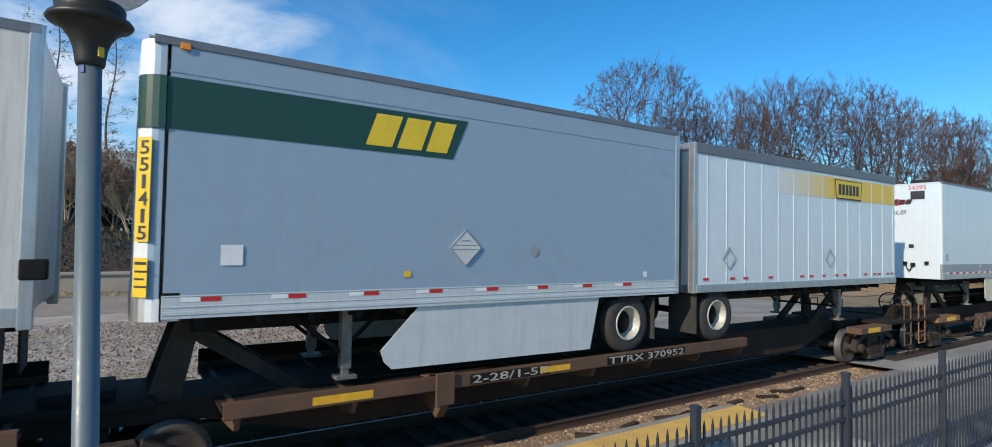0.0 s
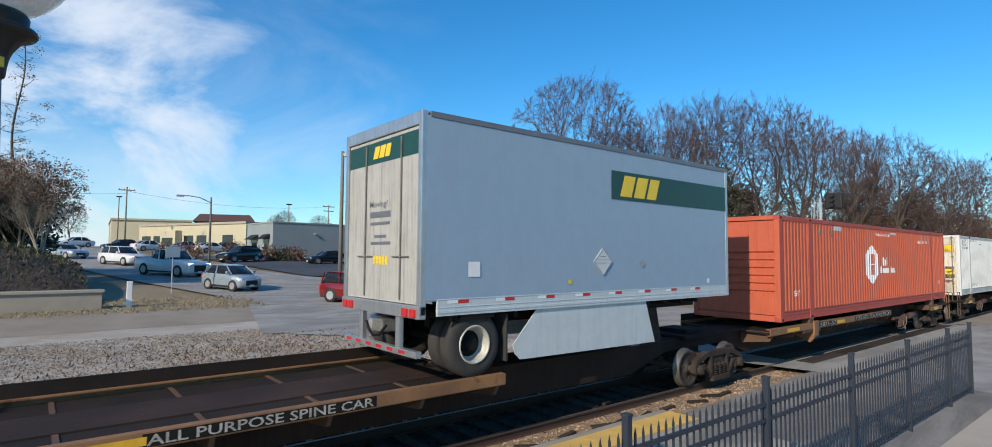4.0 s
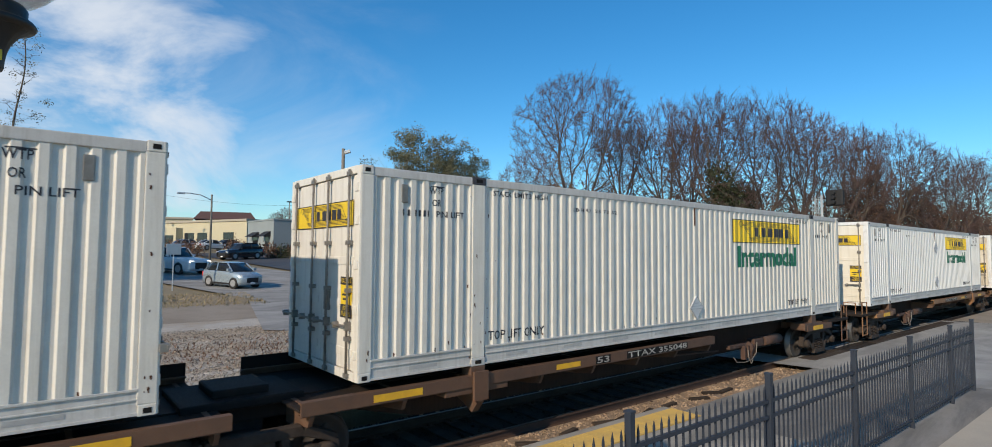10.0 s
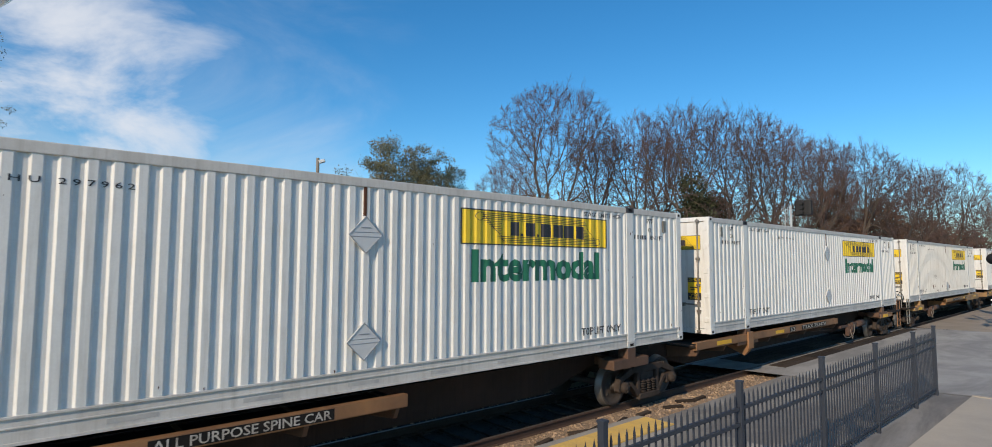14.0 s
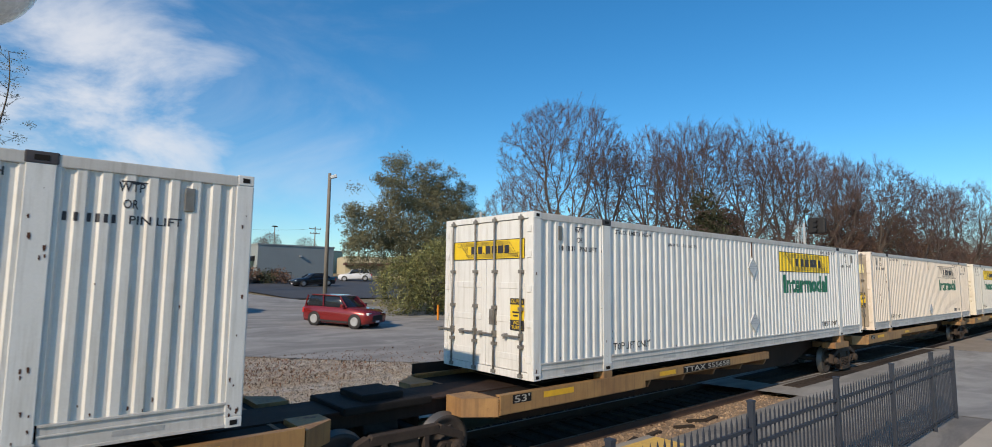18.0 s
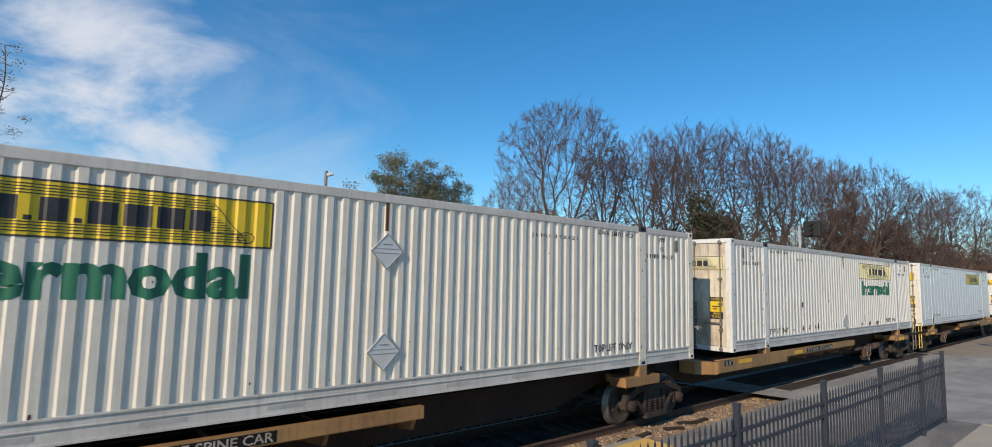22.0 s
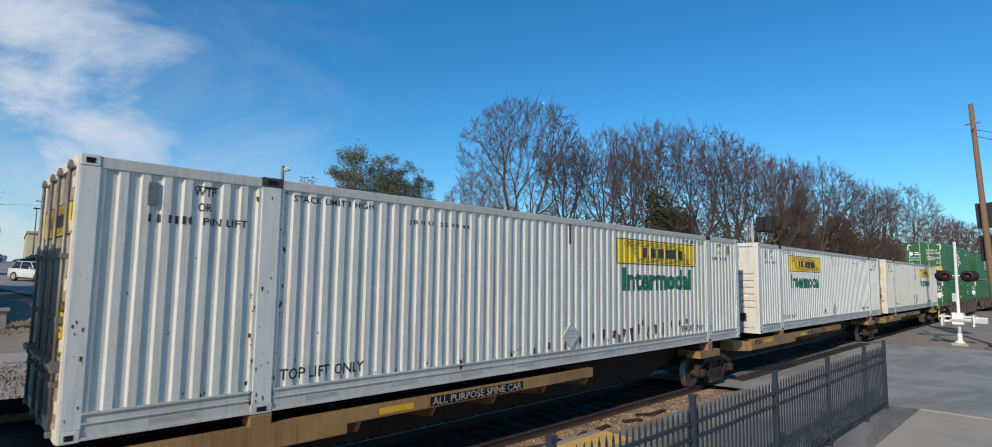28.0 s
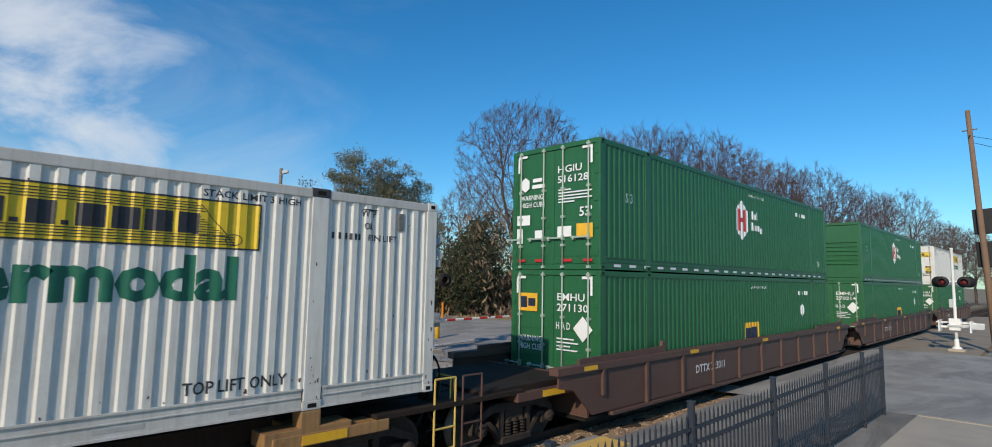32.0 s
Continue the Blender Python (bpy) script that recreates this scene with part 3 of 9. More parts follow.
def door_leaf(y0, y1):
    """One leaf with three shallow pressings."""
    bm = boxes((0.03, 0.07, y0, y1, 0.13, TALL - 0.12), bevel=0.008)
    for z in (0.30, 0.95, 1.55):
        box(bm, 0.02, 0.033, y0 + 0.12, y1 - 0.12, z, z + 0.11, 0.006)
    return bm


def door_frame():
    return boxes((0, 0.16, 0.006, 0.11, 0.004, TALL - 0.004), (0, 0.16, WIDE - 0.11, WIDE - 0.006, 0.004, TALL - 0.004), (0, 0.15, 0.11, WIDE - 0.11, 0, 0.12),
                 (0, 0.15, 0.11, WIDE - 0.11, TALL - 0.11, TALL), bevel=0.008)


def lock_bar():
    bm = tube(bmesh.new(), (-0.025, 0, 0.03), (-0.025, 0, TALL - 0.04), 0.019, 0.019, 8)
    for z in (0.06, 0.55, 1.2, 1.85, TALL - 0.1):
        box(bm, -0.05, 0.032, -0.045, 0.045, z - 0.03, z + 0.03, 0.005)
    return bm


def lock_handle():
    return boxes((-0.06, -0.035, -0.03, 0.46, 0.70, 0.735), (-0.06, 0.03, -0.03, 0.02, 0.66, 0.78), (-0.055, 0.03, 0.38, 0.43, 0.66, 0.75), bevel=0.006)


def hinge():
    return boxes((-0.015, 0.06, -0.05, 0.06, -0.06, 0.06), bevel=0.01)


def sign_plate(w, h):
    return rects((0, w, 0, h))


def sign_lines(w, h):
    """Border, ruled lines and rolled ends of the banner, and solid blocks where its letters stand."""
    bm = bmesh.new()
    t = 0.010 * h / 0.58
    strokes(bm, [(t, t), (w - t, t), (w - t, h - t), (t, h - t), (t, t)], 2 * t)
    for k in range(4):
        y = h * (0.90 - 0.052 * k)
        strokes(bm, [(w * 0.12, y), (w * (0.80 + 0.008 * k), y)], t)
        y = h * (0.10 + 0.052 * k)
        strokes(bm, [(w * (0.24 - 0.012 * k), y), (w * 0.92, y)], t)
    for k in range(9):
        f = k / 8
        strokes(bm, [(w * (0.13 + 0.10 * f), h * (0.68 - 0.40 * f)), (w * 0.235, h * (0.68 - 0.40 * f))], t * 0.8)
        strokes(bm, [(w * 0.79, h * (0.68 - 0.40 * f)), (w * (0.80 + 0.09 * f), h * (0.68 - 0.40 * f))], t * 0.8)
    strokes(bm, [(w * 0.12, h * 0.90), (w * 0.25, h * 0.12)], t)
    strokes(bm, [(w * 0.81, h * 0.88), (w * 0.92, h * 0.10)], t)
    for cx, cy in ((0.105, 0.80), (0.915, 0.20)):
        ring = [(w * cx + 0.14 * h * math.cos(a) + 0.09 * h * math.sin(a), h * cy + 0.10 * h * math.sin(a) - 0.06 * h * math.cos(a)) for a in [k * math.tau / 16 for k in range(17)]]
        strokes(bm, ring, t)
    return bm


def sign_blocks(w, h):
    x, rows = w * 0.285, []
    for width, kind in ((0.055, 1), (0.018, 0), (0.062, 1), (0.018, 0), (0.07, 1), (0.07, 1), (0.075, 1), (0.06, 1)):
        width *= w
        rows.append((x, x + width, h * 0.29, h * (0.70 if kind else 0.37)))
        x += width + w * 0.0135
    return rects(*rows)


def lock_marks(right, depth, lift, breaks):
    """The small black instructions next to a lifting post (mirrored at the other end)."""
    top, stack, pin = (12.62, 12.70, 14.34) if right else (2.20, 2.27, 0.62)
    return (("top", lambda: lay(text_bm("TOP LIFT ONLY", 1.2, 0.145, 0.012), top, 0.36, depth, lift, breaks)),
            ("stack", lambda: lay(text_bm("STACK LIMIT 3 HIGH", 1.2, 0.085, 0.012), stack, 2.63, depth, lift, breaks)),
            ("pin", lambda: lay(text_bm("WTP", 0.24, 0.10, 0.012), pin + 0.47, 2.58, depth, lift, breaks)),
            ("or", lambda: lay(text_bm("OR", 0.14, 0.10, 0.012), pin + 0.52, 2.40, depth, lift, breaks)),
            ("bars", lambda: lay(rects((0.0, 0.035, 0, 0.09), (0.09, 0.125, 0, 0.09), (0.20, 0.235, 0, 0.09), (0.27, 0.305, 0, 0.09), (0.34, 0.375, 0, 0.09), (0.41, 0.445, 0, 0.09), (0.47, 0.71, 0.44, 0.455)), pin + 0.02, 2.24, depth, lift, breaks)),
            ("pin_lift", lambda: lay(text_bm("PIN LIFT", 0.5, 0.09, 0.012), pin + 0.58, 2.24, depth, lift, breaks)))


def number_marks(right, words, depth, lift, breaks):
    return lay(text_bm(" ".join(words), 1.25, 0.085, 0.008), 10.9 if right else 4.1, 2.46, depth, lift, breaks)


def diamond_frame_bm(r=0.21):
    bm = bmesh.new()
    for a, b in (((0, -r), (r, 0)), ((r, 0), (0, r)), ((0, r), (-r, 0)), ((-r, 0), (0, -r))):
        tube(bm, (a[0], -0.012, a[1]), (b[0], -0.012, b[1]), 0.010, 0.010, 5)
    return bm


def diamond_bm(r=0.25):
    """A flip placard: a pale plate with a thin dark frame and a folded flap across its middle."""
    bm = prism(bmesh.new(), [(0, -r), (r, 0), (0, r), (-r, 0)], -0.012, 0.03)
    for x0, z0, x1, z1, w in ((0, -r, r, 0, 0.007), (r, 0, 0, r, 0.007), (0, r, -r, 0, 0.007), (-r, 0, 0, -r, 0.007), (-0.8 * r, 0.14 * r, 0.8 * r, 0.14 * r, 0.005), (-0.86 * r, -0.1 * r, 0.86 * r, -0.1 * r, 0.005), (-0.3 * r, 0.4 * r, 0.3 * r, 0.4 * r, 0.008)):
        n = len(bm.faces)
        tube(bm, (x0, -0.013, z0), (x1, -0.013, z1), w, w, 5)
        bm.faces.ensure_lookup_table()
        for f in bm.faces[n:]:
            f.material_index = 1
    return bm


def rust_spots(seed, spots):
    """Irregular rust patches with runs below them, laid on the corrugation. spots: x, z, size."""
    rnd = random.Random(seed)
    bm = bmesh.new()
    for x, z, size in spots:
        pts = []
        n = 11
        for k in range(n):
            a = k * math.tau / n
            r = size * rnd.uniform(0.55, 1.1) * (0.5 if abs(math.cos(a)) > 0.75 else 0.9)
            drop = 1.0 + (1.5 * rnd.random() if math.sin(a) < -0.8 else 0.0)
            pts.append((x + r * math.cos(a), z + r * math.sin(a) * drop))
        bm.faces.new([bm.verts.new((px, pz, 0)) for px, pz in pts])
    return lay(bm, 0, 0, corrugation, 0.003, BREAKS)


TRAIN = []         # everything that runs with the train: (thing, distance along the train, y, z)


def with_train(ob, u, y, z):
    TRAIN.append((ob, u, y, z))
    ob.matrix_basis = pose(u, y, z)
    return ob


def container_shell(c, key, body, rail, post, side=corrugated_side, roof=None):
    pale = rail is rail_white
    part("side_panel", shared(("side_panel", key), side, body), None, c)
    part("side_panel", shared(("side_panel_far", key), lambda: mirror_y(side()), body), None, c)
    part("roof_panel", shared(("roof_panel", key), lambda: boxes((0.1, LONG - 0.1, 0.1, WIDE - 0.1, TALL - 0.05, TALL - 0.02)), roof or body), None, c)
    part("floor_frame", shared(("floor_frame", key), lambda: boxes((0.1, LONG - 0.1, 0.07, WIDE - 0.07, 0.10, 0.17), *[(0.5 * k, 0.5 * k + 0.06, 0.09, WIDE - 0.09, 0.01, 0.11) for k in range(1, 32)]), black_steel), None, c)
    for y0, y1 in ((0.004, 0.07), (WIDE - 0.07, WIDE - 0.004)):
        def bottom():
            bm = bmesh.new()
            near = y0 < 0.1
            for a, b in ((0.18, 1.84), (2.12, 14.03), (14.31, LONG - 0.18)):
                box(bm, a, b, y0 + 0.012 if near else y0, y1 if near else y1 - 0.012, 0.012, 0.28, 0.006)
                for z, h, out in ((0.262, 0.026, 0.008), (0.168, 0.016, 0.003), (0.012, 0.030, 0.008)):
                    box(bm, a, b, y0 - out if near else y1 - 0.02, y0 + 0.02 if near else y1 + out, z, z + h, 0.003)
                if near:
                    n = max(1, int((b - a) / 1.3))
                    for k in range(n):
                        xm = a + (k + 0.5) * (b - a) / n
                        box(bm, xm - 0.23, xm + 0.23, y0 + 0.0085, y0 + 0.014, 0.082, 0.135, mat=1)
            return bm

        def top():
            return boxes((0.18, LONG - 0.18, y0, y1, TALL - 0.135, TALL - 0.012), bevel=0.012)
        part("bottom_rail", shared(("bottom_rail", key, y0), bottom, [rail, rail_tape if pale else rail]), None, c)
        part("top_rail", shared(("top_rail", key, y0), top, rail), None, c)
        for a, b in POST:
            part("lifting_post", shared(("lifting_post", key, y0, a), lambda: boxes((a, b, y0 - 0.004 if y0 < 1 else y0, y1 if y0 < 1 else y1 + 0.004, 0.12, TALL - 0.12), bevel=0.008), post), None, c)
        for x0, x1 in ((0.0, 0.19), (LONG - 0.19, LONG)):
            part("corner_post", shared(("corner_post", key, y0, x0), lambda: boxes((x0, x1, y0 - 0.004 if y0 < 1 else y0 - 0.09, y1 + 0.09 if y0 < 1 else y1 + 0.004, 0.12, TALL - 0.12), bevel=0.012), post), None, c)
    for x, wide in ((0.09, 1), (LONG - 0.09, 1), (1.98, 1.5), (14.17, 1.5)):
        for z in (0.0, TALL - 0.12):
            for y, turn in ((0.0, 0), (WIDE, 180)):
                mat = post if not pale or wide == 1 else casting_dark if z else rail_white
                part("corner_casting", shared(("corner_casting", mat.name), casting, [mat, black_steel]), None, c, m=pose(x, y, z, 0, 0, turn) @ Matrix.Diagonal((wide, 1, 1, 1)))


def door_end(c, key, leaf, frame, bars, sign=None, sign_ink=None, far=False, extra=True):
    """The door end, seen from -x; far puts it at the other end, turned round."""
    m = pose(LONG, WIDE, 0, 0, 0, 180) if far else pose(0, 0, 0)
    m = m @ pose(-0.012, 0, 0)
    part("door_frame", shared(("door_frame", key), door_frame, frame), None, c, m=m)
    for side, (y0, y1) in enumerate(((0.115, 1.29), (1.30, WIDE - 0.115))):
        d = part("door", shared(("door", key, side), lambda: door_leaf(y0, y1), leaf), None, c, m=m)
        for y in (y0 + 0.28, y1 - 0.18) if side else (y0 + 0.18, y1 - 0.28):
            part("lock_bar", shared(("lock_bar", key), lock_bar, bars), None, d, m=pose(0, y, 0))
            part("lock_handle", shared(("lock_handle", key), lock_handle, bars), None, d, m=pose(0, y, 0))
        for z in (0.35, 0.95, 1.55, 2.15, 2.6):
            part("hinge", shared(("hinge", key), hinge, frame), None, d, m=pose(0, 0.09 if not side else WIDE - 0.09, z))
    if sign:
        w, h, z = 2.12, 0.36, 2.08
        part("sign_plate", shared(("door_sign", sign.name), lambda: lay(sign_plate(w, h), 0, 0, face="x"), sign), None, c, m=m @ pose(0.022, 0.235 + w, z))
        part("sign_print", shared("door_sign_print", lambda: joined(lay(sign_lines(w, h), 0, 0, face="x", lift=0.008), lay(sign_blocks(w, h), 0, 0, face="x", lift=0.008)), mark_black), None, c, m=m @ pose(0.022, 0.235 + w, z))
    if extra:
        part("caution_sign", shared("caution_plate", lambda: lay(sign_plate(0.36, 0.56), 0, 0, face="x"), yellow_sign), None, c, "yellow caution sign with black writing", m=m @ pose(0.022, 0.60, 0.82))
        part("caution_print", shared("caution_print", lambda: joined(lay(rects((0, 0.36, 0, 0.18), (0, 0.36, 0.45, 0.56), (0.06, 0.3, 0.30, 0.33), (0.08, 0.2, 0.24, 0.27)), 0, 0, face="x", lift=0.008)), mark_black), None, c, m=m @ pose(0.022, 0.60, 0.82))
        part("caution_words", shared("caution_words", lambda: joined(lay(text_bm("CAUTION", 0.3, 0.07), 0.03, 0.47, face="x", lift=0.011), lay(text_bm("WIDE", 0.2, 0.065), 0.08, 0.10, face="x", lift=0.011), lay(text_bm("TURNS", 0.28, 0.065), 0.04, 0.02, face="x", lift=0.011)), yellow_sign), None, c, m=m @ pose(0.022, 0.60, 0.82))
        part("placard_holder", shared("placard_holder", lambda: boxes((-0.012, 0.012, 0, 0.2, 0, 0.28)), lock_steel), None, c, m=m @ pose(0.022, 0.98, 0.88))


def front_end(c, key, wall, sign, far=False):
    m = pose(LONG, WIDE, 0, 0, 0, 180) if far else pose(0, 0, 0)
    part("front_wall", shared(("front_wall", key), end_ribs, wall), None, c, m=m @ pose(-0.012, 0, 0))
    if sign:
        w, h = 1.05, 0.30
        at = m @ pose(0.016, 0.62 + w, 2.42)
        part("sign_plate", shared(("front_sign", sign.name), lambda: lay(sign_plate(w, h), 0, 0, face="x"), sign), None, c, m=at)
        part("sign_print", shared("front_sign_print", lambda: joined(lay(sign_lines(w, h), 0, 0, face="x", lift=0.008), lay(sign_blocks(w, h), 0, 0, face="x", lift=0.008)), mark_black), None, c, m=at)
        part("placard_holder", shared("placard_holder", lambda: boxes((-0.012, 0.012, 0, 0.2, 0, 0.28)), lock_steel), None, c, m=m @ pose(0.03, 0.42, 0.36))


def intermodal_container(u, paint, post, label, number, door_left=True, sign=yellow_sign, end_sign=yellow_sign, end_paint=None, diamonds=(0.55,), rust=(), smooth=False, dx=0.0):
    """A 53-foot white container with a yellow banner sign."""
    c = thing("intermodal_container", label, "container", group="containers on the train")
    key = (paint.name, post.name, smooth)
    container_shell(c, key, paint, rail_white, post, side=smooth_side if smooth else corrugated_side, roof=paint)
    leaf = end_paint or paint
    door_end(c, (leaf.name,), leaf, post, lock_steel, end_sign if door_left else yellow_sign, far=not door_left)
    front_end(c, (leaf.name,), leaf, end_sign if not door_left else yellow_sign, far=door_left)
    depth, breaks = (None, ()) if smooth else (corrugation, BREAKS)
    lift = -0.008 if smooth else 0.004
    x, w, h, z = (9.72 if door_left else 2.80), 3.66, 0.575, 2.02
    if sign:
        part("banner_plate", shared(("banner_plate", sign.name, door_left, smooth), lambda: lay(sign_plate(w, h), x, z, depth, lift, breaks), sign), None, c)
    part("banner_print", shared(("banner_print", door_left, smooth), lambda: joined(lay(sign_lines(w, h), x, z, depth, lift + 0.004, breaks), lay(sign_blocks(w, h), x, z, depth, lift + 0.004, breaks)), mark_black), None, c)
    if not smooth:
        part("lettering", shared(("intermodal_word", door_left), lambda: lay(text_bm("Intermodal", 3.2, 0.53, bold=0.042), x + 0.22, 1.41, depth, 0.004, breaks), mark_green), None, c, "dark green lettering")
    for right in (False, True):
        for which, make in lock_marks(right, depth, lift, breaks):
            part("marking", shared(("marking", which, right, smooth), make, mark_black), None, c)
    part("number_marking", shared(("number_marking", number, door_left), lambda: number_marks(not door_left, number, depth, lift, breaks), mark_black), None, c)
    for zd in diamonds:
        part("placard_diamond", shared("placard_diamond", diamond_bm, [placard_face, grey_band]), None, c, m=pose(8.05, 0.0, zd))
    for x in (0.67, 15.48):
        part("lift_slot", shared("lift_slot", lambda: boxes((-0.05, 0.05, 0.002, 0.05, 2.42, 2.68), bevel=0.008), lock_steel), None, c, m=pose(x, 0, 0))
    part("height_mark", shared("height_mark", lambda: lay(rects((0, 0.05, 0, 0.45)), 8.02, 2.36, corrugation, 0.003, BREAKS), rust_mark), None, c)
    rnd = random.Random(number)
    worn = 70 if paint in (worn_white, warm_white) else 34 if paint is aged_white else 16
    spots = list(rust)
    for k in range(worn):
        a, b = rnd.choice(((1.89, 2.07), (14.08, 14.26), (0.04, 0.15), (16.0, 16.11), (2.12, 2.2), (1.78, 1.84)))
        spots.append((rnd.uniform(a, b), 0.14 + 2.6 * rnd.random() ** 1.8, rnd.uniform(0.008, 0.032)))
    for k in range(worn // 2):
        spots.append((rnd.uniform(0.3, 15.8), 0.31 + 0.12 * rnd.random() ** 2, rnd.uniform(0.008, 0.028)))
    for k in range(worn // 3):
        spots.append((rnd.uniform(0.3, 15.8), rnd.uniform(0.4, 2.7), rnd.uniform(0.006, 0.018)))
    tagged(part("rust", rust_spots(number, spots), rust_mark, c), kind="stuff")
    return with_train(c, u + dx, NEAR, BED)


def hexagon(cx, cz, w, h):
    return [(cx, cz - h), (cx + w, cz - h * 0.52), (cx + w, cz + h * 0.52), (cx, cz + h), (cx - w, cz + h * 0.52), (cx - w, cz - h * 0.52)]


def red_container(u):
    c = thing("shipping_container", "rust-red corrugated steel container with a white hexagon badge", "container", group="containers on the train")
    container_shell(c, ("red",), red_paint, red_rail_paint, red_rail_paint)
    door_end(c, ("red",), red_paint, red_rail_paint, red_rail_paint, None, far=True, extra=False)
    front_end(c, ("red",), red_paint, None)
    part("badge", lay(rects(hexagon(0, 0, 0.58, 0.70)), 7.05, 1.53, corrugation, 0.004, BREAKS), mark_white, c, "white hexagon badge")
    part("badge", lay(rects((-0.30, -0.17, 0.02, 0.36), (0.17, 0.30, 0.02, 0.36), (-0.30, -0.17, -0.36, -0.02), (0.17, 0.30, -0.36, -0.02), (-0.13, -0.01, 0.02, 0.36), (0.05, 0.13, 0.02, 0.36),
                             (-0.13, -0.01, -0.36, -0.02), (0.05, 0.13, -0.36, -0.02), (-0.01, 0.05, 0.04, 0.14), (-0.01, 0.05, -0.14, -0.04)), 7.05, 1.53, corrugation, 0.008, BREAKS), red_paint, c)
    rows, x = [], 0.28
    for w, h in ((0.17, 0.30), (0.15, 0.22), (0.15, 0.30)):
        rows.append((x, x + w, 0.26, 0.26 + h))
        x += w + 0.045
    x = 0.0
    for w, h in ((0.20, 0.24), (0.09, 0.17), (0.15, 0.17), (0.14, 0.17), (0.15, 0.17), (0.035, 0.05), (0.0, 0), (0.06, 0.24), (0.14, 0.17), (0.13, 0.17), (0.035, 0.05)):
        if w:
            rows.append((x, x + w, 0, h))
        x += w + 0.05
    part("maker_mark", lay(rects(*rows), 7.82, 1.22, corrugation, 0.004, BREAKS), mark_white, c)
    part("lettering", joined(lay(text_bm("WARNING HIGH CUBE", 1.5, 0.10, 0.01), 7.45, 2.53, corrugation, 0.004, BREAKS), lay(text_bm("HGIU 630461", 1.55, 0.12, 0.008), 12.3, 2.36, corrugation, 0.004, BREAKS),
                             lay(text_bm("53", 0.26, 0.17, 0.012), 15.2, 0.66, corrugation, 0.004, BREAKS), lay(text_bm("53'", 0.32, 0.17, 0.012), 0.9, 0.66, corrugation, 0.004, BREAKS)), mark_white, c, "white stencilled lettering")
    part("lift_slot", boxes((2.65, 2.75, 0.004, 0.05, 2.45, 2.60), (3.52, 3.62, 0.004, 0.05, 2.42, 2.56), (12.9, 13.0, 0.004, 0.05, 2.48, 2.62), (13.5, 13.6, 0.004, 0.05, 2.48, 2.62), bevel=0.008), lock_steel, c)
    part("scuff", lay(rects((0.0, 0.62, 0, 0.13), (5.2, 5.9, 0.02, 0.10)), 3.8, 2.60, corrugation, 0.003, BREAKS), placard, c, "grey scuffed paint")
    return with_train(c, u, NEAR, BED)


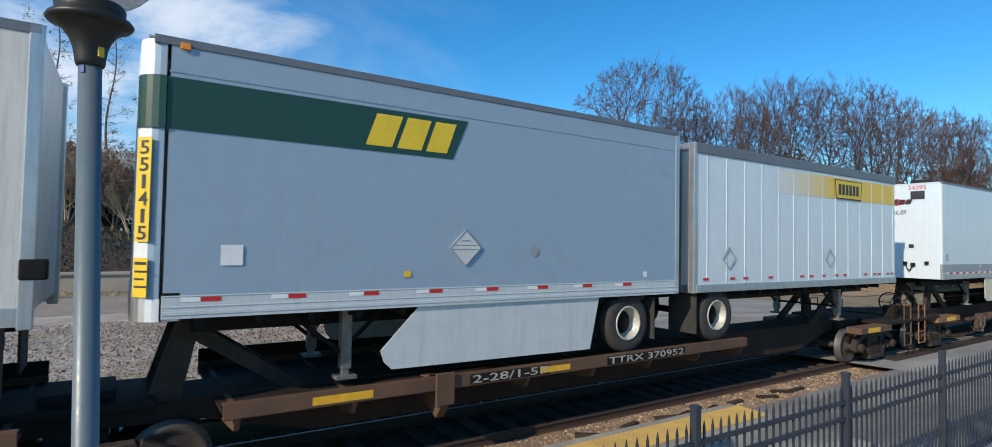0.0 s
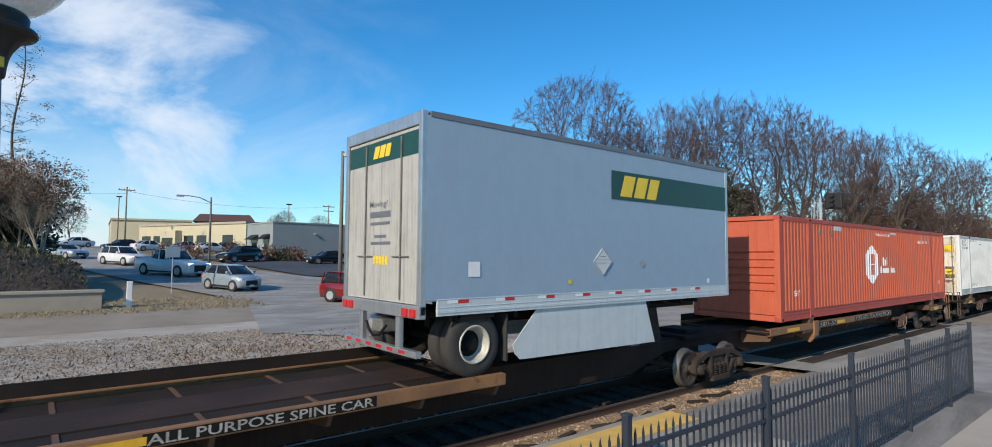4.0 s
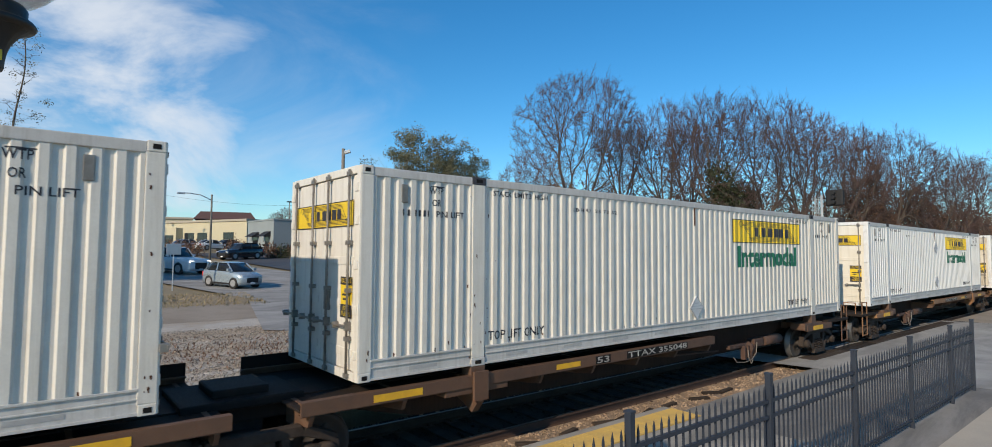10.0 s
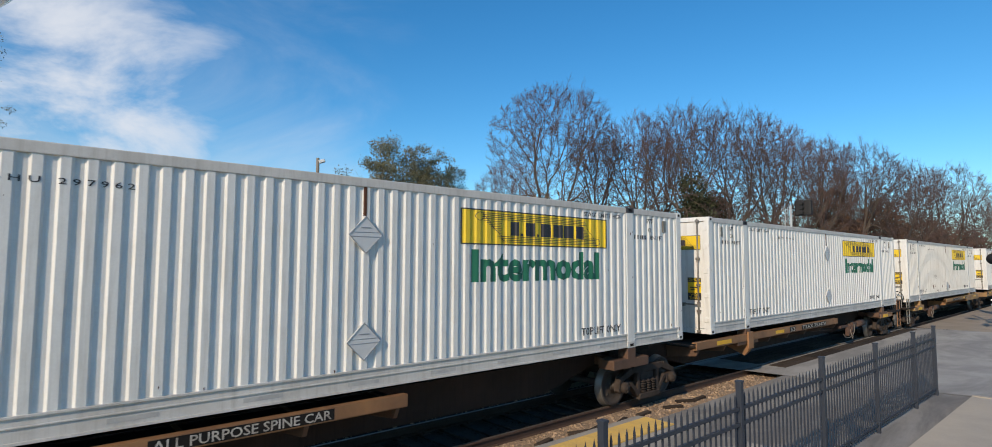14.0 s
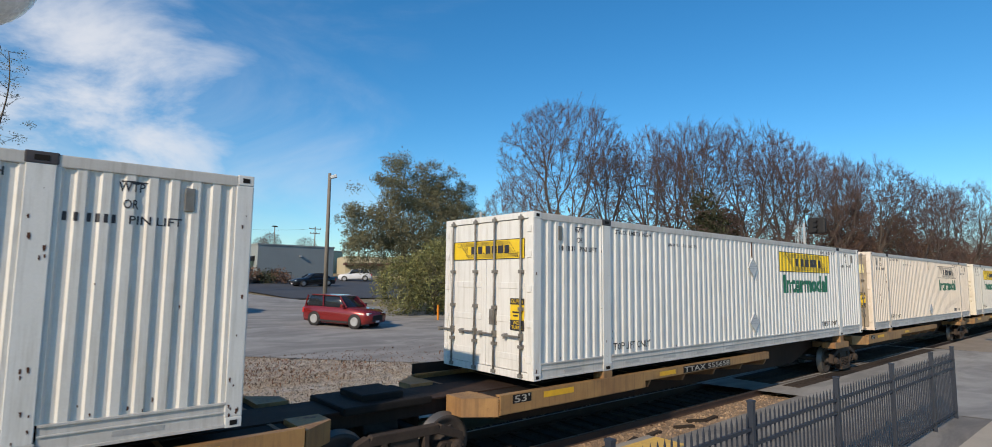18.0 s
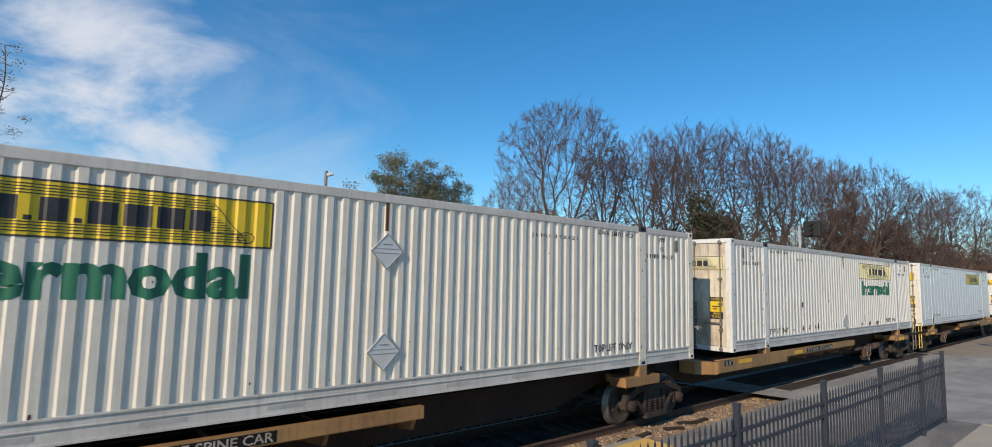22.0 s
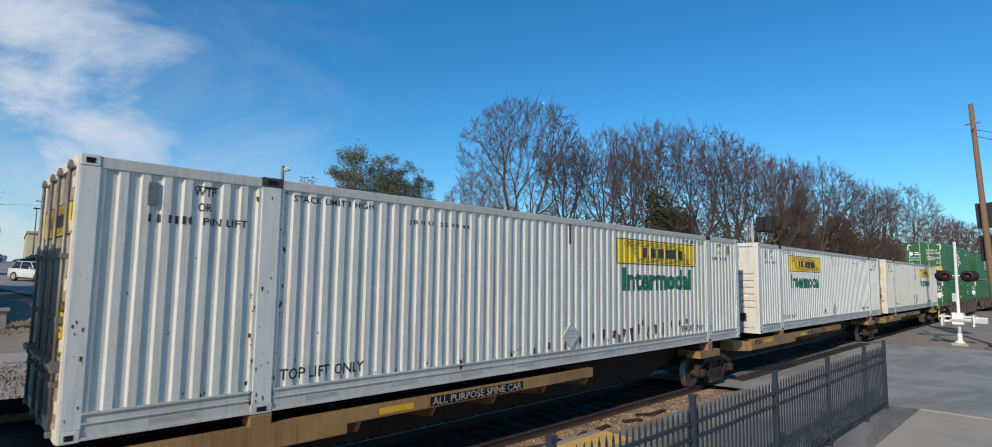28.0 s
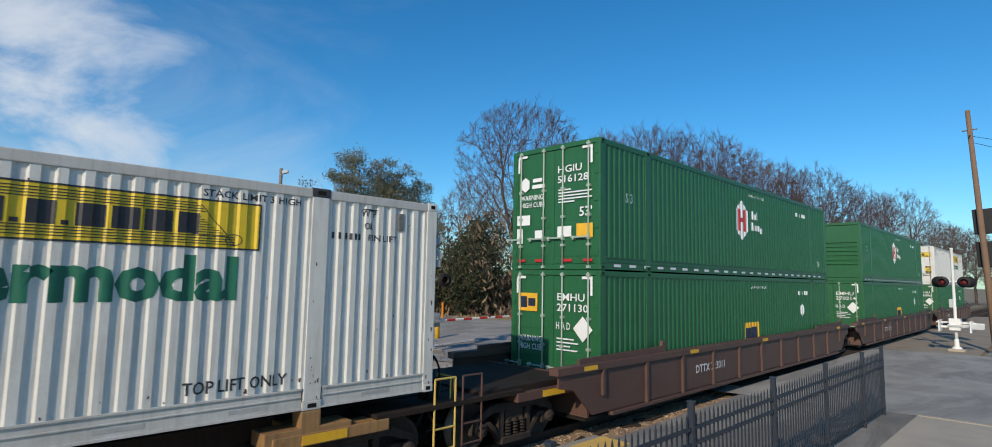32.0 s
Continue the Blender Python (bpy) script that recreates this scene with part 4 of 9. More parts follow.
def green_container(u, z, upper, number, badge, door_left=True, y=NEAR):
    c = thing("shipping_container", "green corrugated steel container with white markings, double-stacked", "container", group="containers on the train")
    container_shell(c, ("green",), green_paint, green_paint, green_paint)
    door_end(c, ("green",), green_paint, green_paint, green_bar, None, far=not door_left, extra=False)
    front_end(c, ("green",), green_paint, None, far=door_left)
    ink = []
    plate = []
    if door_left:
        def letters(words, x, w, z, h, bold=0.01):
            return lay(text_bm(words, w, h, bold), x, z, face="x", lift=0.02)

        def bars(*rows):
            return lay(rects(*rows), 0, 0, face="x", lift=0.02)
        ink.append(letters("%s\n%s" % number, 0.12, 0.86, 1.98, 0.40))
        if upper:
            ink += [letters("53'", 0.74, 0.34, 1.18, 0.22, 0.015), letters("WARNING\nHIGH CUBE", -1.04, 0.78, 1.48, 0.30), bars([(x - 0.88, z + 2.04) for x, z in hexagon(0, 0, 0.13, 0.18)])]
            ink.append(bars((-0.64, -0.36, 2.08, 2.17), (-0.66, -0.26, 1.93, 2.02), (0.14, 0.5, 1.80, 1.83), (0.14, 1.08, 1.73, 1.76), (0.14, 1.0, 1.66, 1.69), (0.14, 1.08, 1.59, 1.62), (0.14, 0.6, 1.52, 1.55), (-1.14, -0.72, 1.06, 1.30), (-1.14, -0.95, 0.62, 0.98), (-0.56, -0.34, 0.70, 0.92), (0.12, 0.52, 0.74, 0.98)))
            plate = [(0.66, 1.10, 0.70, 1.02)]
        else:
            ink += [letters("H A D", 0.10, 0.40, 1.58, 0.16), letters("WARNING\nHIGH CUBE", -1.04, 0.78, 1.06, 0.32), bars([(0.84, 1.34), (1.10, 1.62), (0.84, 1.90), (0.58, 1.62)], (0.12, 0.6, 1.36, 1.39), (0.12, 0.72, 1.28, 1.31), (0.12, 0.5, 1.20, 1.23), (0.12, 0.7, 1.12, 1.15))]
            plate = [(-1.06, -0.46, 1.94, 2.36)]
        part("door_markings", joined(*ink), mark_white, c, m=pose(0.0, 1.29, 0))
        part("reflectors", lay(rects((0, 0.24, 0, 0.06), (0.55, 0.79, 0, 0.06), (1.4, 1.64, 0, 0.06), (1.95, 2.19, 0, 0.06)), -1.1, 0.18, face="x", lift=0.024), mark_red if upper else safety_yellow, c, m=pose(0, 1.29, 0))
        part("corner_tape", lay(rects((0, 0.28, 0, 0.06), (1.92, 2.2, 0, 0.06), (-0.02, 0.04, -0.35, 0), (2.14, 2.2, -0.35, 0)), -1.1, 2.70, face="x", lift=0.024), mark_white, c, m=pose(0, 1.29, 0))
        part("door_decal", lay(rects(*plate), 0, 0, face="x", lift=0.02), safety_yellow, c, m=pose(0, 1.29, 0))
        if not upper:
            part("decal_print", lay(rects((-0.98, -0.78, 2.02, 2.28), (-0.74, -0.52, 2.06, 2.24)), 0, 0, face="x", lift=0.024), mark_navy, c, m=pose(0, 1.29, 0))
    x = 7.6
    if badge:
        part("badge", lay(rects(hexagon(0, 0, 0.45, 0.62)), x, 1.72, corrugation, 0.004, BREAKS), mark_white, c, "white hexagon badge")
        part("badge", lay(rects((-0.26, -0.08, -0.34, 0.34), (0.08, 0.26, -0.34, 0.34), (-0.08, 0.08, -0.06, 0.08)), x, 1.72, corrugation, 0.008, BREAKS), mark_red, c)
        rows, xx = [], 0.75
        for w, h, z0 in ((0.16, 0.26, 0.22), (0.14, 0.18, 0.22), (0.14, 0.26, 0.22), (-1, 0, 0), (0.2, 0.26, -0.14), (0.1, 0.18, -0.14), (0.15, 0.18, -0.14), (0.14, 0.18, -0.14), (0.15, 0.18, -0.2)):
            if w < 0:
                xx = 0.68
                continue
            rows.append((xx, xx + w, z0, z0 + h))
            xx += w + 0.05
        part("maker_mark", lay(rects(*rows), x, 1.60, corrugation, 0.004, BREAKS), mark_white, c)
    else:
        part("logo_plate", lay(rects((0, 1.15, 0, 0.86)), x, 0.62, corrugation, 0.004, BREAKS), safety_yellow, c, "yellow logo plate with dark blocks")
        part("logo", lay(rects((0.12, 0.5, 0.2, 0.7), (0.56, 1.0, 0.3, 0.72)), x, 0.62, corrugation, 0.008, BREAKS), mark_navy, c)
        part("white_diamond", lay(rects([(0, -0.3), (0.26, 0), (0, 0.3), (-0.26, 0)]), 13.0, 1.75, corrugation, 0.004, BREAKS), mark_white, c)
    marks = [lay(text_bm("53", 0.34, 0.22, 0.012), 1.0, 1.55 if upper else 0.55, corrugation, 0.004, BREAKS), lay(text_bm("WARNING HIGH CUBE", 1.3, 0.09), 8.2, 2.52, corrugation, 0.004, BREAKS),
             lay(rects((0, 0.25, 0, 0.14), (0.38, 0.5, 0, 0.14), (0.6, 1.1, 0, 0.14)), 12.6, 2.3, corrugation, 0.004, BREAKS), lay(text_bm("53", 0.28, 0.2, 0.012), 15.0, 0.5, corrugation, 0.004, BREAKS)]
    part("lettering", joined(*marks), mark_white, c)
    if upper:
        n, rows = 24, []
        for k in range(n):
            rows.append((0.5 + k * 0.63, 0.78 + k * 0.63, 0.07, 0.13))
        part("reflective_tape", lay(rects(*rows), 0, 0, lift=0.001), mark_white, c)
    return with_train(c, u, y, z)


# ---- road trailers ----
def tyre_mesh():
    return lathe(bmesh.new(), [(0.29, 0.02), (0.40, 0.0), (0.485, 0.02), (0.51, 0.06), (0.51, 0.22), (0.485, 0.26), (0.40, 0.28), (0.29, 0.26)], "y", 32, cap=False)


def dish_rim():
    return lathe(bmesh.new(), [(0.30, 0.012), (0.29, -0.004), (0.275, 0.0), (0.262, 0.03), (0.225, 0.17), (0.215, 0.18), (0.20, 0.18)], "y", 28, cap=False)


def dish_hub():
    bm = lathe(bmesh.new(), [(0.205, 0.175), (0.12, 0.165), (0.11, 0.10), (0.075, 0.07), (0.0, 0.07)], "y", 24, cap=False)
    for k in range(10):
        a = k * math.tau / 10
        tube(bm, (0.16 * math.cos(a), 0.17, 0.16 * math.sin(a)), (0.16 * math.cos(a), 0.145, 0.16 * math.sin(a)), 0.02, 0.016, 6)
    return bm


def plate_rim():
    bm = lathe(bmesh.new(), [(0.30, 0.012), (0.29, -0.004), (0.272, 0.004), (0.25, 0.055), (0.235, 0.062), (0.15, 0.055), (0.135, 0.085)], "y", 28, cap=False)
    for k in range(10):
        a = k * math.tau / 10
        tube(bm, (0.15 * math.cos(a), 0.055, 0.15 * math.sin(a)), (0.15 * math.cos(a), 0.02, 0.15 * math.sin(a)), 0.016, 0.013, 6)
    return bm


def plate_holes():
    bm = bmesh.new()
    for k in range(10):
        a = (k + 0.5) * math.tau / 10
        tube(bm, (0.200 * math.cos(a), 0.07, 0.200 * math.sin(a)), (0.200 * math.cos(a), 0.052, 0.200 * math.sin(a)), 0.024, 0.024, 8)
    return lathe(bm, [(0.14, 0.075), (0.12, 0.06), (0.085, 0.05), (0.08, 0.015), (0.05, -0.005), (0.0, -0.005)], "y", 20, cap=False)


def road_wheels(t, xs, z, rim, holes=True):
    for x in xs:
        for y, turn in ((0.06, 0), (0.40, 0), (WIDE - 0.06, 180), (WIDE - 0.40, 180)):
            w = part("tyre", shared("tyre", tyre_mesh, rubber), None, t, m=pose(x, y, z, 0, 0, turn))
            if y in (0.06, WIDE - 0.06):
                dish = rim is rim_white
                part("rim", shared(("rim", rim.name), dish_rim if dish else plate_rim, rim), None, w)
                part("hub", shared(("hub", rim.name), dish_hub if dish else plate_holes, black_steel), None, w)
        part("axle", shared("trailer_axle", lambda: tube(bmesh.new(), (0, 0.3, 0), (0, WIDE - 0.3, 0), 0.07, 0.07, 8), black_steel), None, t, m=pose(x, 0, z))


def rounded_box(x0, x1, z0, z1, corner):
    """A trailer box whose front upright corners (at x0) are rounded."""
    bm = bmesh.new()
    pts = []
    for k in range(7):
        a = math.pi / 2 * k / 6
        pts.append((x0 + corner - corner * math.cos(a), 0 + corner - corner * math.sin(a)))
    pts += [(x1, 0.0), (x1, WIDE)]
    for k in range(7):
        a = math.pi / 2 * (1 - k / 6)
        pts.append((x0 + corner - corner * math.cos(a), WIDE - corner + corner * math.sin(a)))
    return prism(bm, pts, z0, z1, "z")


def tape(t, x0, x1, z, gap, size=(0.26, 0.055), pale=True):
    for k in range(int((x1 - x0) / gap)):
        part("red_tape", shared(("red_tape", size), lambda: lay(rects((0, size[0], 0, size[1])), 0, 0, lift=0.012), mark_red), None, t, m=pose(x0 + k * gap, 0, z))
        if pale:
            part("white_tape", shared(("white_tape", size), lambda: lay(rects((0.004 - size[0], -0.004, 0, size[1])), 0, 0, lift=0.012), mark_white), None, t, m=pose(x0 + k * gap, 0, z))


def trailer_underframe(t, x0, x1, z, legs, brace=True):
    part("underframe", boxes((x0, x1, 0.75, 0.9, z - 0.28, z - 0.02), (x0, x1, WIDE - 0.9, WIDE - 0.75, z - 0.28, z - 0.02), *[(x0 + 0.6 * k, x0 + 0.6 * k + 0.07, 0.06, WIDE - 0.06, z - 0.12, z - 0.005) for k in range(int((x1 - x0) / 0.6))]), black_steel, t)
    for y in (0.42, WIDE - 0.56):
        part("landing_leg", boxes((legs - 0.07, legs + 0.07, y, y + 0.14, 1.28, z - 0.02), (legs - 0.14, legs + 0.14, y - 0.05, y + 0.19, 1.15, 1.20), (legs - 0.05, legs + 0.05, y + 0.02, y + 0.12, 1.18, 1.3), bevel=0.008), lock_steel, t)
    bm = bmesh.new()
    for y in (0.49, WIDE - 0.49):
        tube(bm, (legs, y, 1.45), (legs - 0.75, y + 0.1, z - 0.05), 0.03, 0.03, 6)
        tube(bm, (legs, y, 1.55), (legs + 0.6, y + 0.1, z - 0.05), 0.03, 0.03, 6)
    tube(bm, (legs, 0.49, 1.5), (legs, WIDE - 0.49, 1.5), 0.03, 0.03, 6)
    part("leg_brace", bm, black_steel, t)


def slanted_blocks(rows, lean):
    return rects(*[[(x0, y0), (x1, y0), (x1 + lean * (y1 - y0), y1), (x0 + lean * (y1 - y0), y1)] for x0, x1, y0, y1 in rows])


def silver_trailer(u, front_left=True):
    """A 28-foot silver pup trailer with a green stripe; front_left: its nose points at -x."""
    n = 8.50
    t = thing("freight_trailer", "silver freight trailer with dark green stripe and yellow blocks", "trailer", group="trailers on the train")
    z0, z1 = 2.12, 5.12
    if front_left:
        part("box_body", rounded_box(0.0, n, z0 + 0.2, z1 - 0.06, 0.22), trailer_silver, t)
        part("nose_cap", boxes((0.25, n - 0.03, -0.006, 0.02, z1 - 0.38, z1 - 0.355), bevel=0.002), aluminium, t)
        part("front_corner", rounded_box(-0.012, 0.26, z0 - 0.04, z1 - 0.04, 0.235), smooth_white, t, "white rounded front corner")
        part("bottom_bumper", rounded_box(-0.03, 0.42, z0 - 0.04, z0 + 0.26, 0.26), aluminium, t)
        part("green_stripe", joined(lay(rects([(0.235, 0), (3.70, 0), (3.935, 0.56), (0.235, 0.56)]), 0, 4.13, lift=0.008)), stripe_green, t, "dark green stripe")
        bm = bmesh.new()
        cx = cy = 0.226
        prev = None
        for k in range(7):
            a = math.pi / 2 * k / 6
            x, y = cx - 0.252 * math.cos(a), cy - 0.252 * math.sin(a)
            cur = (bm.verts.new((x, y, 4.13)), bm.verts.new((x, y, 4.69)))
            if prev:
                bm.faces.new((prev[0], cur[0], cur[1], prev[1]))
            prev = cur
        part("corner_stripe", bm, stripe_green, t)
        part("logo", lay(slanted_blocks([(0, 0.36, 0, 0.42), (0.43, 0.78, 0, 0.42), (0.85, 1.17, 0, 0.42)], 0.35), 2.43, 4.20, lift=0.014), mark_yellow, t, "yellow slanted logo blocks")
        part("number_plate_strip", lay(rects((-0.08, 0.09, 2.92, 4.02), (-0.08, 0.09, 2.34, 2.75)), 0, 0, lift=0.008), yellow_sign, t, m=pose(0.052, 0.052, 0, 0, 0, -45))
        part("number", joined(*[lay(text_bm(d, 0.045 if d == "1" else 0.11, 0.145, 0.01), -0.012 if d == "1" else -0.045, 3.84 - 0.18 * k, lift=0.013) for k, d in enumerate("551415")], lay(rects((-0.06, 0.08, 2.68, 2.71), (-0.06, 0.1, 2.60, 2.62), (-0.06, 0.06, 2.52, 2.54), (-0.06, 0.09, 2.44, 2.46)), 0, 0, lift=0.013)), mark_black, t, m=pose(0.052, 0.052, 0, 0, 0, -45))
        part("marker_lamp", boxes((0.34, 0.44, -0.03, 0.0, z1 - 0.12, z1 - 0.05), bevel=0.008), mark_orange, t)
        wheel_x, legs, skirt = 7.28, 2.40, (2.72, 6.55, 6.35)
    else:
        part("box_body", boxes((0.03, n, 0.0, WIDE, z0 + 0.2, z1 - 0.06), bevel=0.02), trailer_silver, t)
        part("green_stripe", lay(slanted_blocks([(0.0, 4.3, 0, 0.56)], 0.0), n - 4.3, 4.10, lift=0.008), stripe_green, t, "dark green stripe")
        part("logo", lay(slanted_blocks([(0, 0.36, 0, 0.42), (0.43, 0.78, 0, 0.42), (0.85, 1.17, 0, 0.42)], 0.35), n - 4.05, 4.17, lift=0.014), mark_yellow, t, "yellow slanted logo blocks")
        rear_doors(t, z0, z1)
        wheel_x, legs, skirt = 1.0, n - 3.1, (1.75, 5.3, 5.6)
    parts("bottom_rail", ((0.25, n, -0.008, 0.03, z0 - 0.02, z0 + 0.23), (0.25, n, WIDE - 0.03, WIDE + 0.008, z0 - 0.02, z0 + 0.23), (0.25, n, -0.016, 0.0, z0 + 0.02, z0 + 0.06), (0.25, n, -0.014, 0.0, z0 + 0.10, z0 + 0.115), (0.25, n, -0.014, 0.0, z0 + 0.215, z0 + 0.23)), 0.004, skirt_blue, t)
    parts("top_rail", ((0.1, n, -0.012, 0.05, z1 - 0.09, z1), (0.1, n, WIDE - 0.05, WIDE + 0.012, z1 - 0.09, z1)), 0.006, roof_grey, t)
    part("roof", boxes((0.05, n, 0.05, WIDE - 0.05, z1 - 0.03, z1 - 0.005)), trailer_silver, t)
    parts("rear_post", ((n - 0.09, n + 0.01, -0.01, 0.08, z0 - 0.02, z1), (n - 0.09, n + 0.01, WIDE - 0.08, WIDE + 0.01, z0 - 0.02, z1)), 0.008, aluminium, t)
    tape(t, 0.62, n - 0.3, z0 + 0.16, 0.92, (0.2, 0.05))
    part("placard_diamond", shared("placard_diamond", diamond_bm, [placard_face, grey_band]), None, t, m=pose(3.93, -0.01, 2.90))
    part("placard_print", lay(rects([(0, -0.1), (0.1, 0), (0, 0.1), (-0.1, 0)]), 5.15, 2.86, lift=0.012), grey_band, t, "dark diamond placard")
    for sheet in ((0.80, 1.03, 0.55, 0.78), (7.55, 7.65, 0.3, 0.4)):
        part("notice", lay(rects(sheet), 0, z0, lift=0.012), mark_white, t)
    part("yellow_notice", lay(rects((3.0, 3.1, 0.38, 0.46)), 0, z0, lift=0.012), yellow_sign, t)
    trailer_underframe(t, 0.6, n - 0.3, z0, legs)
    z = 1.62
    road_wheels(t, [wheel_x], z, rim_white)
    parts("mudflap", ((wheel_x + 0.62, wheel_x + 0.65, 0.05, 0.7, 1.3, 2.05), (wheel_x + 0.62, wheel_x + 0.65, WIDE - 0.7, WIDE - 0.05, 1.3, 2.05)), 0.0, rubber, t)
    part("fender", boxes((wheel_x - 0.3, wheel_x + 0.35, 0.02, 0.1, 2.02, 2.14), bevel=0.02), black_steel, t)
    for y in (0.03, WIDE - 0.05):
        a, b, c = skirt
        bm = bmesh.new()
        prism(bm, [(a + 0.16, 1.30), (a + 0.05, 1.40), (a, 1.55), (a + 0.55, z0), (b, z0), (c, 1.26)], y, y + 0.02)
        part("side_skirt", bm, skirt_blue, t, "pale aerodynamic side skirt")
    return with_train(t, u, NEAR, 0)


def rear_doors(t, z0, z1):
    """A roll-up or swing rear end facing -x with lamps, bumper and tank."""
    part("rear_frame", boxes((-0.04, 0.06, 0, 0.11, z0, z1), (-0.04, 0.06, WIDE - 0.11, WIDE, z0, z1), (-0.04, 0.06, 0.11, WIDE - 0.11, z1 - 0.2, z1), (-0.06, 0.06, 0.0, WIDE, z0 - 0.05, z0 + 0.14), bevel=0.012), aluminium, t)
    for k, (y0, y1) in enumerate(((0.12, 1.29), (1.30, WIDE - 0.12))):
        d = part("rear_door", boxes((-0.01, 0.03, y0, y1, z0 + 0.15, z1 - 0.21), bevel=0.006), grimy_door, t, "grimy white rear door")
        part("lock_bar", tube(tube(bmesh.new(), (-0.03, y0 + 0.5, z0 + 0.2), (-0.03, y0 + 0.5, z1 - 0.3), 0.014, 0.014, 6), (-0.03, y0 + 0.25, z0 + 0.85), (-0.03, y0 + 0.75, z0 + 0.85), 0.012, 0.012, 6), lock_steel, d)
    part("rear_stripe", lay(rects((-1.17, 1.17, 0, 0.36)), 0, z1 - 0.62, face="x", lift=0.014), stripe_green, t, m=pose(0, WIDE / 2, 0))
    part("rear_logo", lay(slanted_blocks([(0, 0.17, 0, 0.2), (0.2, 0.37, 0, 0.2), (0.4, 0.55, 0, 0.2)], 0.35), -0.28, z1 - 0.54, face="x", lift=0.018), mark_yellow, t, m=pose(0, WIDE / 2, 0))
    part("rear_writing", joined(lay(text_bm("Moving?", 0.62, 0.14, 0.012), -0.38, z0 + 1.62, face="x", lift=0.014), lay(rects((-0.36, 0.34, 1.48, 1.58), (-0.34, 0.32, 1.36, 1.41), (-0.2, 0.2, 1.15, 1.2), (-0.32, 0.34, 1.04, 1.09)), 0, z0, face="x", lift=0.014)), roof_grey, t, m=pose(0, WIDE / 2, 0))
    part("rear_number", lay(rects((-0.22, -0.14, 0.72, 0.86), (-0.12, -0.04, 0.72, 0.86), (-0.02, 0.06, 0.72, 0.86), (0.08, 0.16, 0.72, 0.86), (0.18, 0.26, 0.72, 0.86)), 0, z0, face="x", lift=0.014), mark_yellow, t, m=pose(0, WIDE / 2, 0))
    for y in (0.16, 0.38, WIDE - 0.38, WIDE - 0.16):
        part("tail_lamp", boxes((-0.09, -0.05, y - 0.075, y + 0.075, z0 - 0.03, z0 + 0.09), bevel=0.01), mark_red, t, "red tail lamp")
    part("under_ride_bar", boxes((-0.04, 0.06, 0.1, WIDE - 0.1, 1.50, 1.60), (-0.02, 0.06, 0.62, 0.74, 1.55, z0), (-0.02, 0.06, WIDE - 0.74, WIDE - 0.62, 1.55, z0), bevel=0.01), aluminium, t)
    part("bar_reflectors", lay(rects(*[(-1.1 + 0.36 * k, -0.92 + 0.36 * k, 0, 0.05) for k in range(6)]), 0, 1.53, face="x", lift=0.045), mark_red, t, m=pose(0, WIDE / 2, 0))
    part("air_tank", lathe(bmesh.new(), [(0.0, -0.3), (0.13, -0.27), (0.16, -0.2), (0.16, 0.2), (0.13, 0.27), (0.0, 0.3)], "y", 16, (0.45, WIDE - 0.55, 1.82)), galvanised, t)
    part("air_hose", path_tube(bmesh.new(), [(-0.03, 1.0, 1.9), (-0.1, 1.1, 1.75), (-0.1, 1.3, 1.72), (-0.08, 1.5, 1.8), (-0.02, 1.7, 1.9)], 0.025), black_steel, t)
    part("coupling", boxes((-0.05, 0.3, 1.1, 1.45, 1.78, 1.98), bevel=0.02), lock_steel, t)


